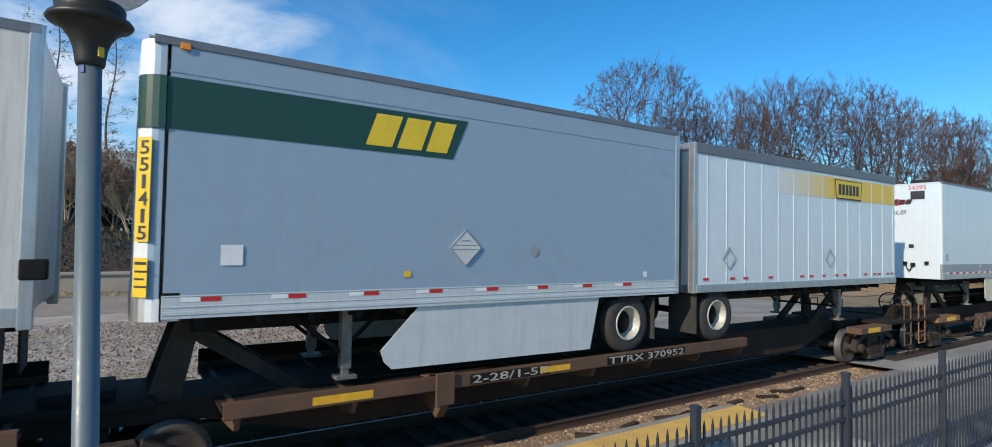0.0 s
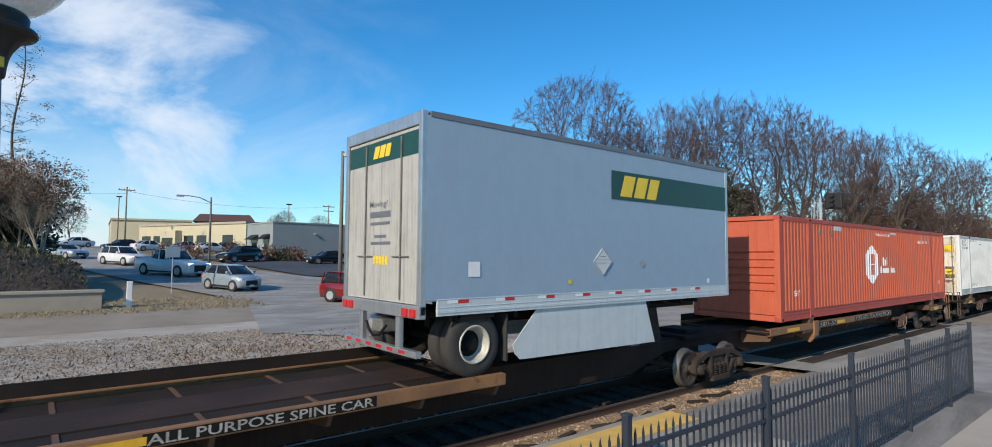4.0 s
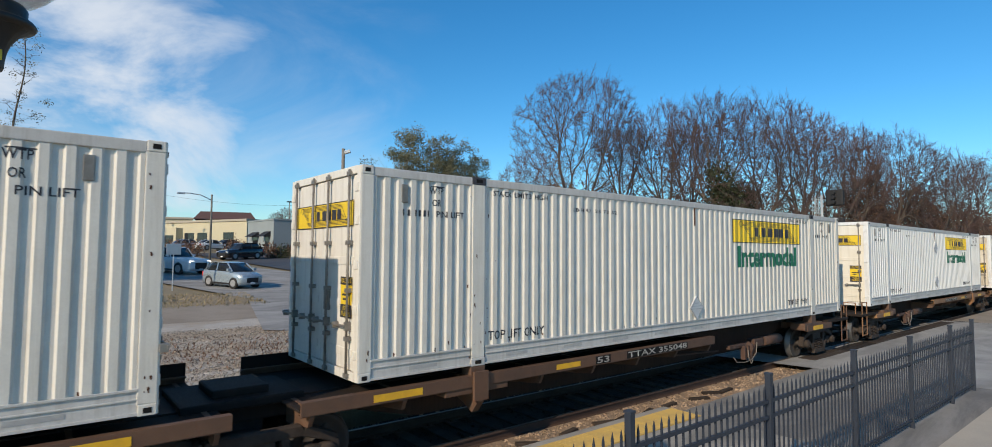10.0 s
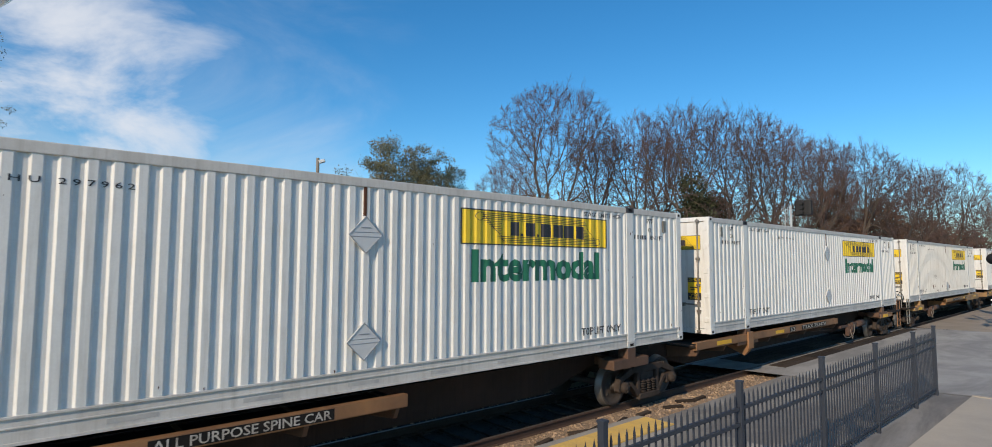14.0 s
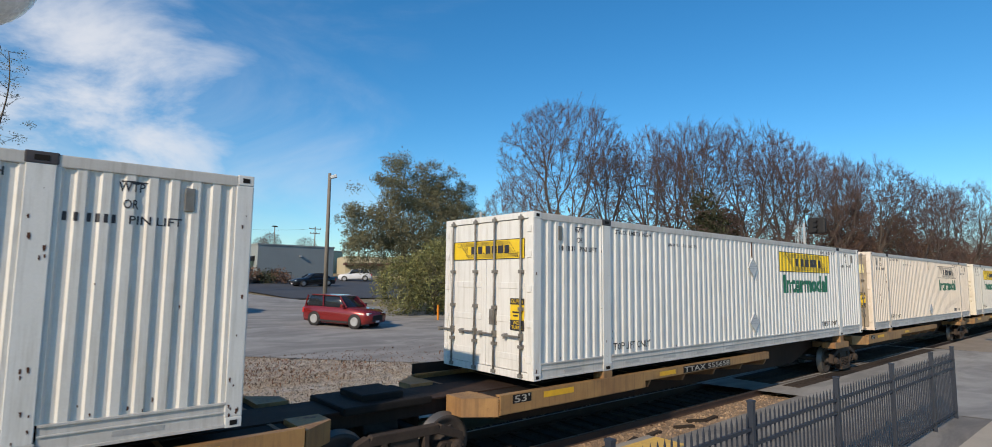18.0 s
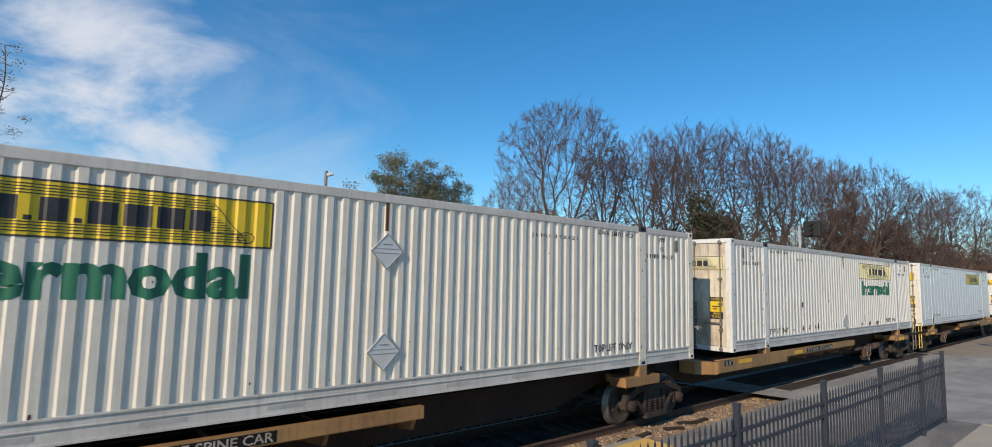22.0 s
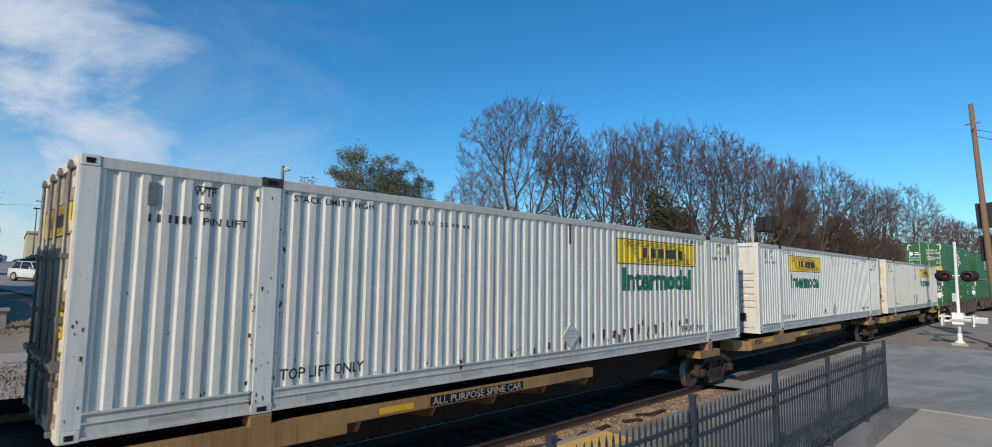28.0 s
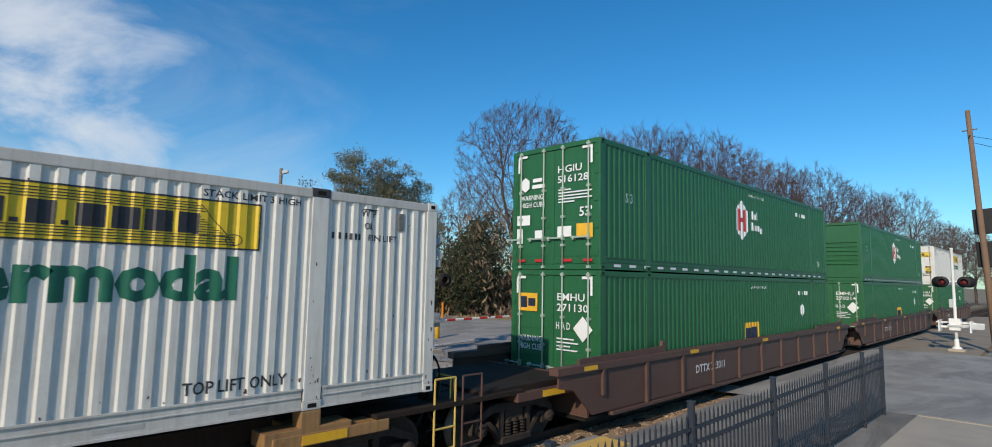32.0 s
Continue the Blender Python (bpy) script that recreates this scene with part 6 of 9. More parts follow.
def coupler_end(car, x, d, steel, ladder, brake):
    """The platform, ladder, hand rails and coupler outboard of an end bogie; d: which way the end faces."""
    e = x + d * 1.75
    part("end_platform", boxes((min(x - d * 0.9, e), max(x - d * 0.9, e), -0.55, 0.55, 0.86, 1.06), (min(x + d * 0.2, e), max(x + d * 0.2, e), -1.3, 1.3, 0.96, 1.04), bevel=0.01), deck_steel, car)
    for s in (-1, 1):
        bm = boxes((min(x - d * 1.3, x + d * 0.4), max(x - d * 1.3, x + d * 0.4), min(s * 0.95, s * 1.32), max(s * 0.95, s * 1.32), 0.82, 0.98), bevel=0.015)
        part("end_sill", bm, steel, car)
        part("sill_plate", boxes((x - d * 0.6 - 0.32, x - d * 0.6 + 0.32, s * 1.322 - 0.006, s * 1.322 + 0.006, 0.84, 0.96)), safety_yellow, car)
        bm = bmesh.new()
        yy = s * 1.28
        for xx in (e - d * 0.08, e - d * 0.5):
            tube(bm, (xx, yy, 0.32), (xx, yy, 1.42), 0.018, 0.018, 6)
        for zz in (0.34, 0.66, 0.98, 1.42):
            tube(bm, (e - d * 0.08, yy, zz), (e - d * 0.5, yy, zz), 0.018, 0.018, 6)
        part("ladder", bm, ladder, car)
        bm = bmesh.new()
        path_tube(bm, [(e - d * 0.03, s * 1.1, 1.04), (e - d * 0.03, s * 1.1, 1.4), (e - d * 0.03, s * 0.75, 1.4), (e - d * 0.03, s * 0.75, 1.04)], 0.016)
        part("hand_rail", bm, ladder, car)
    part("coupler", boxes((min(e, e + d * 0.55), max(e, e + d * 0.55), -0.13, 0.13, 0.72, 0.95), (min(e + d * 0.45, e + d * 0.72), max(e + d * 0.45, e + d * 0.72), -0.2, 0.2, 0.68, 0.98), bevel=0.03), truck_iron, car)
    part("air_hose", path_tube(bmesh.new(), [(e, -0.4, 0.8), (e + d * 0.15, -0.42, 0.55), (e + d * 0.4, -0.35, 0.45), (e + d * 0.6, -0.25, 0.5)], 0.025), rubber, car)
    if brake:
        bm = bmesh.new()
        ring = [(e - d * 0.3, -0.85 + 0.28 * math.cos(a), 1.48 + 0.28 * math.sin(a)) for a in [k * math.tau / 18 for k in range(19)]]
        path_tube(bm, ring, 0.018)
        for k in range(3):
            a = k * math.tau / 3
            tube(bm, (e - d * 0.3, -0.85, 1.48), (e - d * 0.3, -0.85 + 0.28 * math.cos(a), 1.48 + 0.28 * math.sin(a)), 0.013, 0.013, 6)
        box(bm, e - d * 0.3 - 0.1, e - d * 0.3 + 0.1, -1.0, -0.7, 1.03, 1.40, 0.02)
        part("brake_wheel", bm, black_steel, car)


def brake_gear(car, mid, y):
    """Tank, valves and hoses that hang under the side of a car."""
    bm = tube(bmesh.new(), (mid + 0.2, y + 0.1, 0.72), (mid + 1.15, y + 0.1, 0.72), 0.13, 0.13, 14)
    box(bm, mid - 0.35, mid + 0.15, y, y + 0.25, 0.62, 0.82, 0.03)
    box(bm, mid - 1.5, mid - 0.7, y + 0.05, y + 0.17, 0.66, 0.76, 0.02)
    lathe(bm, [(0.0, -0.06), (0.15, -0.05), (0.17, 0.0), (0.15, 0.06), (0.0, 0.07)], "x", 14, (mid - 0.55, y + 0.1, 0.62))
    for k in range(4):
        box(bm, mid - 0.9 + 0.16 * k, mid - 0.82 + 0.16 * k, y - 0.02, y + 0.1, 0.36 + 0.05 * (k % 2), 0.7, 0.012)
    part("brake_gear", bm, pipe_rust, car, "rusty air tank, cylinders and valves")
    bm = path_tube(bmesh.new(), [(mid - 0.3, y - 0.03, 0.75), (mid - 0.38, y - 0.05, 0.5), (mid - 0.62, y - 0.06, 0.36), (mid - 0.95, y - 0.05, 0.32), (mid - 1.3, y - 0.02, 0.35), (mid - 1.42, y, 0.48)], 0.011)
    part("air_hose", bm, pale_hose, car, "pale hanging air hose")
    bm = path_tube(bmesh.new(), [(mid - 0.78, y - 0.04, 0.6), (mid - 0.8, y - 0.07, 0.4), (mid - 0.7, y - 0.08, 0.26), (mid - 0.58, y - 0.06, 0.34)], 0.011)
    part("air_hose", bm, pale_hose, car, "pale hanging air hose")
    part("brake_rod", tube(bmesh.new(), (mid - 1.5, y + 0.35, 0.60), (mid - 3.2, y + 0.45, 0.66), 0.022, 0.022, 6), pipe_rust, car)


def spine_car(label, u0, u1, platform, steel, deep=False, words=(), left_bogie=True, right_bogie=True, left_end=False, right_end=False, hitches=(), pads=(), ladder=None, brake=(True, True)):
    """One platform of an articulated spine car between the bogies at u0 and u1 along the train."""
    car = thing("spine_car", label, "rail car", group="rail cars of the train")
    n = u1 - u0
    ladder = ladder or steel
    bm = bmesh.new()
    for a, b in (((0.9, 0.72), (n - 0.9, 0.72)),):
        prism(bm, [(-0.3, 1.02), (-0.3, 0.80), (1.2, 0.78), (2.6, 0.42), (n - 2.6, 0.42), (n - 1.2, 0.78), (n + 0.3, 0.80), (n + 0.3, 1.02)], -0.42, 0.42)
    box(bm, -0.3, n + 0.3, -0.48, 0.48, 1.02, 1.05, 0.004)
    part("centre_sill", bm, sill_dark, car, "grimy deep steel centre sill")
    if left_bogie:
        bogie(car, 0, 0)
        WHEELSETS[-2:] = [(w, u + u0, m) for w, u, m in WHEELSETS[-2:]]
    if right_bogie:
        bogie(car, 0, n)
        WHEELSETS[-2:] = [(w, u + u0, m) for w, u, m in WHEELSETS[-2:]]
    part("articulation_cover", boxes((-0.75, 0.75, -0.62, 0.62, 1.0, 1.12), (-0.35, 0.35, -0.4, 0.4, 1.1, 1.22), bevel=0.03) if not left_end else boxes((-0.6, 0.6, -0.6, 0.6, 1.0, 1.08), bevel=0.02), black_steel, car)
    if platform:
        a, b, near = platform
        trailer_platform(car, a - u0, b - u0, near - u0, steel, deep, [(t, at - u0, w) for t, at, w in words])
    for x in hitches:
        stanchion(car, x[0] - u0, x[1])
    for x in pads:
        bm = bmesh.new()
        for s in (-1, 1):
            box(bm, x - u0 - 0.14, x - u0 + 0.14, min(s * 1.05, s * 1.3), max(s * 1.05, s * 1.3), 1.0, 1.262, 0.02)
            box(bm, x - u0 - 0.6, x - u0 + 0.6, min(s * 0.9, s * 1.3), max(s * 0.9, s * 1.3), 0.86, 1.05, 0.015)
        box(bm, x - u0 - 0.12, x - u0 + 0.12, -1.2, 1.2, 0.82, 1.0, 0.01)
        part("container_bolster", bm, steel if deep else brown_steel, car)
    for mid in ([4.4] if left_end else []) + ([n - 3.6] if right_end and u0 > 0 else []):
        brake_gear(car, mid, -1.1)
    if left_end:
        coupler_end(car, 0.0, -1, steel, ladder, brake[0])
    if right_end:
        coupler_end(car, n, 1, steel, ladder, brake[1])
    return with_train(car, u0, RAIL_Y, 0)


def well_car(u0, u1, left_end, right_end, words):
    """A brown well car unit between bogies; the containers sit down between its sides."""
    car = thing("well_car", "brown steel double-stack well car with ribbed sides", "rail car", group="rail cars of the train")
    n = u1 - u0
    a, b = 1.6, n - 1.6
    part("end_deck", boxes((-1.0, a, -1.2, 1.2, 0.95, 1.1), bevel=0.02), deck_steel, car)
    part("end_deck", boxes((b, n + 1.0, -1.2, 1.2, 0.95, 1.1), bevel=0.02), deck_steel, car)
    for s in (-1, 1):
        y = 1.50
        bm = bmesh.new()
        prism(bm, [(a - 0.9, 1.30), (a - 0.9, 0.98), (a - 0.45, 0.90), (a + 0.15, 0.36), (b - 0.15, 0.36), (b + 0.45, 0.90), (b + 0.9, 0.98), (b + 0.9, 1.30)], s * y - 0.02, s * y + 0.02)
        part("side_wall", bm, well_brown, car)
        bm = boxes((a - 1.0, b + 1.0, min(s * 1.36, s * 1.58), max(s * 1.36, s * 1.58), 1.22, 1.36), (a + 0.8, b - 0.8, min(s * 1.4, s * 1.58), max(s * 1.4, s * 1.58), 0.26, 0.34), bevel=0.01)
        part("side_sill", bm, well_brown, car, "brown side sill with a top flange")
        for k in range(11):
            x = a + 0.5 + (b - a - 1.0) * k / 10
            part("side_rib", boxes((x - 0.05, x + 0.05, min(s * 1.5, s * 1.58), max(s * 1.5, s * 1.58), 0.34 if 0 < k < 10 else 0.7, 1.22), bevel=0.01), well_brown, car)
        for x0, x1 in ((a - 0.2, a + 3.2), (b - 3.2, b + 0.2)):
            bm = bmesh.new()
            prism(bm, [(x0, 1.36), (x1, 1.36), (x1, 1.62), (x1 - 0.15, 1.62), (x1 - 0.2, 1.50), (x0, 1.46)], s * 1.44 - 0.03, s * 1.44 + 0.03)
            part("guide", bm, well_brown, car)
        if s < 0:
            part("stencil", lay(text_bm(words, 1.7, 0.2, 0.01), 6.2, 0.72, lift=0.03), mark_white, car, m=pose(0, -1.5, 0))
            part("reflective_plate", lay(rects((a - 0.2, a + 0.25, 0, 0.09), (a + 4.2, a + 4.65, 0, 0.09), (n / 2, n / 2 + 0.45, 0, 0.09), (b - 1, b - 0.55, 0, 0.09)), 0, 1.245, lift=0.085), safety_yellow, car, m=pose(0, -1.5, 0))
    for x in (a + 0.06, b - 0.12):
        part("well_bulkhead", boxes((x, x + 0.06, -1.46, 1.46, 0.30, 1.10)), well_brown, car)
    part("well_floor", boxes((a, b, -1.45, 1.45, 0.24, 0.30)), black_steel, car)
    bogie(car, 0, 0)
    WHEELSETS[-2:] = [(w, u + u0, m) for w, u, m in WHEELSETS[-2:]]
    if right_end:
        bogie(car, 0, n)
        WHEELSETS[-2:] = [(w, u + u0, m) for w, u, m in WHEELSETS[-2:]]
    if left_end:
        coupler_end(car, 0.2, -1, well_brown, well_brown, False)
    if right_end:
        coupler_end(car, n - 0.2, 1, well_brown, well_brown, True)
    return with_train(car, u0, RAIL_Y, 0)


# ---- the train, front to rear ----
rnd = random.Random(5)
lead_trailer(-0.85)
silver_trailer(-0.03)
ribbed_trailer(8.95)
plate_trailer(20.62)
silver_trailer(48.55, front_left=False)
red_container(59.78)
AGED = aged_white
W, C, D, S = white_paint, cream_paint, worn_white, smooth_white
PLAIN = "white corrugated 53-foot container with yellow banner sign and green lettering"
RUSTY = "rust-spotted white corrugated container with yellow banner sign and green lettering"
intermodal_container(78.74, W, W, RUSTY, "JBHU 287690", end_paint=stained_cream, rust=[(7.15, 1.45, 0.15), (7.2, 1.25, 0.15), (7.14, 1.02, 0.14), (7.15, 0.75, 0.16), (7.05, 0.55, 0.13), (7.28, 0.62, 0.12), (5.3, 0.45, 0.06)])
intermodal_container(96.16, AGED, AGED, "white corrugated container with ribbed front wall facing the camera", "JBHU 255141", door_left=False, sign=faded_yellow, end_sign=white_paint)
intermodal_container(114.59, AGED, AGED, PLAIN, "JBHU 257332", end_paint=AGED)
intermodal_container(133.36, W, W, PLAIN, "JBHU 299247", end_paint=C, diamonds=(0.64, 2.09))
intermodal_container(152.13, W, W, "white corrugated container with stained doors and yellow banner sign", "JBHU 297962", end_paint=stained_cream, diamonds=(0.66, 2.1))
intermodal_container(169.59, W, W, PLAIN, "JBHU 351402", end_paint=W, diamonds=(0.66, 2.1))
intermodal_container(187.9, D, W, RUSTY, "JBHU 249903", end_paint=W, rust=[(4.4, 0.68, 0.09), (4.62, 0.7, 0.12), (4.91, 0.63, 0.08), (5.2, 0.68, 0.08), (5.34, 1.16, 0.06), (5.55, 1.14, 0.09), (5.7, 1.15, 0.05), (6.01, 0.38, 0.07), (6.35, 0.45, 0.07), (6.4, 0.7, 0.05), (6.9, 0.6, 0.05), (7.3, 0.35, 0.07), (8.67, 0.54, 0.08), (8.85, 0.55, 0.06), (11.02, 0.51, 0.08), (11.9, 0.5, 0.06)])
intermodal_container(208.72, W, W, PLAIN, "JBHU 305675", end_paint=W, diamonds=(0.67, 2.09))
intermodal_container(226.18, warm_white, warm_white, "weathered white container with plain white banner and soot-stained doors", "JBHU 216202", sign=None, end_sign=faded_yellow, end_paint=dirty_white, rust=[(1.0, 1.3, 0.05), (1.05, 1.05, 0.06), (1.3, 1.1, 0.04), (1.95, 1.5, 0.07)])
intermodal_container(243.88, AGED, C, "white corrugated container with cream ribbed front wall", "JBHU 302824", door_left=False, end_paint=C, diamonds=(0.68, 2.07))
intermodal_container(261.89, D, W, "rust-spotted white container with faded yellow banner sign", "JBHU 253525", sign=faded_yellow, end_sign=faded_yellow, end_paint=stained_cream, rust=[(9.78, 0.39, 0.05), (10.04, 0.67, 0.05), (10.07, 0.55, 0.09), (10.35, 0.47, 0.07), (10.54, 0.36, 0.06), (10.67, 0.42, 0.07), (11.39, 0.38, 0.08), (11.49, 0.38, 0.06), (11.57, 0.39, 0.07), (11.74, 0.41, 0.06), (4.48, 1.18, 0.07), (4.5, 0.45, 0.08), (4.96, 0.46, 0.08), (5.4, 0.46, 0.07), (5.64, 0.47, 0.1), (6.66, 1.25, 0.06), (7.2, 0.45, 0.06), (7.5, 0.8, 0.05), (11.2, 0.4, 0.05)])
intermodal_container(279.76, S, W, "smooth-sided white container with rusty posts and small yellow banner", "JBHU 226994", smooth=True, end_paint=C, diamonds=(), rust=[(1.95, 2.6, 0.1), (1.98, 0.25, 0.16), (1.93, 0.5, 0.1), (0.1, 0.4, 0.09)])
intermodal_container(300.72, W, W, PLAIN, "JBHU 303551", end_paint=W)
intermodal_container(318.55, D, W, RUSTY, "JBHU 259944", end_paint=dirty_white, rust=[(8.85, 0.51, 0.08), (9.2, 0.55, 0.09), (9.6, 0.5, 0.11), (9.8, 0.42, 0.08), (10.0, 0.52, 0.10), (10.3, 0.49, 0.13), (10.6, 0.55, 0.12), (10.75, 0.7, 0.08), (11.0, 0.5, 0.12), (11.35, 0.55, 0.10), (11.7, 0.56, 0.12), (12.1, 0.6, 0.09), (12.5, 0.58, 0.1), (12.9, 0.62, 0.07), (8.4, 0.45, 0.08), (7.9, 0.4, 0.09), (7.4, 0.42, 0.07), (7.0, 0.35, 0.09), (6.4, 0.3, 0.07), (5.2, 0.3, 0.08)])
intermodal_container(336.26, W, W, "white corrugated container with rust-streaked ribbed front wall", "JBHU 255557", door_left=False, end_sign=white_paint, end_paint=worn_white, rust=[(5.0, 0.4, 0.05), (6.9, 0.5, 0.1), (7.3, 0.45, 0.07), (9.4, 0.4, 0.05)])
intermodal_container(354.03, D, D, "rust-spotted white container with grimy cream doors", "JBHU 273563", end_paint=aged_white, diamonds=(0.63, 2.08), rust=[(5.5, 0.41, 0.09), (5.75, 0.42, 0.08), (6.2, 0.4, 0.07), (7.57, 0.77, 0.13), (7.55, 0.41, 0.1), (8.02, 0.42, 0.07), (8.46, 0.77, 0.12), (8.54, 0.46, 0.09), (8.74, 0.43, 0.06), (10.95, 1.0, 0.06), (10.95, 0.79, 0.04), (1.95, 1.3, 0.08)])
green_container(374.66, 0.33, False, ("EMHU", "271130"), False)
green_container(374.66, 3.24, True, ("HGIU", "516128"), True)
green_container(396.6, 0.33, False, ("EMHU", "270214"), False)
green_container(396.6, 3.24, True, ("HGIU", "511604"), True, door_left=False)
green_container(418.4, 0.33, False, ("EMHU", "244090"), False)
intermodal_container(418.4, W, W, "white corrugated container stacked on a green one", "JBHU 281775", end_paint=W)
TRAIN[-1] = (TRAIN[-1][0], 418.4, NEAR, 3.24)

BROWN = "rust-brown articulated spine car platform"
TAN = "tan-painted articulated spine car platform"
spine_car(BROWN, -18.2, -0.5, (-9.6, -0.9, -0.9), brown_steel, left_end=False)
spine_car(BROWN, -0.5, 16.75, (0.85, 10.6, 0.85), brown_steel, words=[("2-28/1-57", 4.05, 1.35), ("TTRX 370952", 6.7, 1.9)], left_bogie=False, right_end=True, hitches=[(0.35, 1), (16.2, -1)])
spine_car(BROWN, 20.6, 38.85, (28.5, 37.5, 37.5), pale_steel, words=[("TTRX 552217", 30.6, 1.4)], left_end=True, hitches=[(21.9, 1)])
spine_car(BROWN, 38.85, 57.0, (40.2, 50.1, 40.2), pale_steel, words=[("ALL PURPOSE SPINE CAR", 45.2, 2.6)], left_bogie=False, hitches=[(55.4, -1)])
spine_car(BROWN, 57.0, 74.85, (59.1, 68.5, 59.1), pale_steel, words=[("2871-57", 62.2, 1.2), ("TTRX 552217", 65.0, 1.4), ("ALL PURPOSE SPINE CAR", 66.6, 1.7)], left_bogie=False, right_end=True, pads=(61.7, 73.9))
for label, steel, deep, unit, lastword in (
        (BROWN, brown_steel, False, ((78.74, 79.7, 95.8), (96.16, 95.8, 113.4), (114.59, 113.4, 129.6)), "TTAX 355048"),
        (BROWN, pale_steel, False, ((133.36, 134.3, 150.8), (152.13, 150.8, 167.2), (169.59, 167.2, 184.6)), "TTAX 753470"),
        (TAN, tan_steel, True, ((187.9, 189.1, 206.4), (208.72, 206.4, 223.7), (226.18, 223.7, 241.1), (243.88, 241.1, 258.8), (261.89, 258.8, 276.9)), "TTAX 555658"),
        (TAN, tan_steel, True, ((279.76, 280.8, 298.1), (300.72, 298.1, 315.9), (318.55, 315.9, 333.5), (336.26, 333.5, 351.2), (354.03, 351.2, 369.0)), "TTAX 556875")):
    for k, (left, u0, u1) in enumerate(unit):
        right_type = k == 0 or (left == 96.16)
        if right_type:
            plat = (left + 16.15 - 8.7, left + 16.15 + 0.75, left + 16.15 + 0.75)
            words = [("53", left + 12.6, 0.3), (lastword, left + 9.2, 1.9)]
        else:
            plat = (left - 0.75, left + 8.75, left - 0.75)
            words = [("53'" if deep else "53", left - 0.45 if deep else left + 4.7, 0.34), (lastword if k == len(unit) - 1 or left in (208.72, 300.72) else "ALL PURPOSE SPINE CAR", left + 4.6 + (0 if deep else 1.0), 2.0)]
        if left == 226.18:
            words = words[:1]
        spine_car(label, u0, u1, plat, steel, deep, words, left_bogie=k == 0, right_bogie=True, left_end=k == 0, right_end=k == len(unit) - 1, pads=(left + 1.98, left + 14.17), ladder=ladder_yellow if left > 270 else lock_steel if deep else None, brake=(deep, True))
well_car(372.3, 393.4, True, False, "DTTX 723011")
well_car(393.4, 415.2, False, False, "DTTX 723011")
well_car(415.2, 437.0, False, True, "DTTX 723011")


def run(t):
    """How far the train has run, in metres; it gathers speed slowly."""
    return 11.0403 * t + 0.00871097 * t * t + 6.80628e-5 * t ** 3


# ---- the ground and the track ----
def lie(x, y):
    """Height of the ground: level by the track, then rising gently into the town."""
    rise = min(max(y - 18.0, 0.0), 95.0) * 0.045
    return rise + 0.02 * math.sin(x * 0.31) * min(max(y - 12, 0) / 10, 1)


def patch(name, corners, off, mat, nx, ny, label="", kind="structure", thick=0.0, category=""):
    """A sheet over four corners (in order round it) that follows the ground."""
    bm = bmesh.new()
    (ax, ay), (bx, by), (cx, cy), (dx, dy) = corners
    rows = []
    for j in range(ny + 1):
        v = j / ny
        row = []
        for i in range(nx + 1):
            u = i / nx
            x = (ax * (1 - u) + bx * u) * (1 - v) + (dx * (1 - u) + cx * u) * v
            y = (ay * (1 - u) + by * u) * (1 - v) + (dy * (1 - u) + cy * u) * v
            row.append(bm.verts.new((x, y, lie(x, y) + off - thick)))
        rows.append(row)
    for j in range(ny):
        for i in range(nx):
            bm.faces.new((rows[j][i], rows[j][i + 1], rows[j + 1][i + 1], rows[j + 1][i]))
    bmesh.ops.recalc_face_normals(bm, faces=bm.faces)
    if bm.faces[:] and bm.faces[:][0].normal.z < 0:
        bmesh.ops.reverse_faces(bm, faces=bm.faces[:])
    if thick:
        ext = bmesh.ops.extrude_face_region(bm, geom=bm.faces[:])
        for v in ext["geom"]:
            if isinstance(v, bmesh.types.BMVert):
                v.co.z += thick
        bmesh.ops.recalc_face_normals(bm, faces=bm.faces)
    return thing(name, label, category, kind=kind, bm=bm, mats=mat)


def ground_sheet():
    xs = [-900, -500, -250, -120, -70] + [-50 + 5 * k for k in range(39)] + [170, 220, 300, 500, 900]
    ys = [-600, -300, -120, -60, -30, -15, -5, 2, 5.2, 5.21, 10.6, 10.61] + [12 + 4 * k for k in range(26)] + [125, 150, 200, 300, 500, 900]
    bm = bmesh.new()
    def z(x, y):
        if 5.205 < y < 10.605:
            return -0.62
        return lie(x, y) - 0.10
    grid = [[bm.verts.new((x, y, z(x, y))) for x in xs] for y in ys]
    for j in range(len(ys) - 1):
        for i in range(len(xs) - 1):
            bm.faces.new((grid[j][i], grid[j][i + 1], grid[j + 1][i + 1], grid[j + 1][i]))
    return thing("ground", "dry brown dirt and thin winter grass", "ground", kind="structure", bm=bm, mats=ground_mat)


ground_sheet()


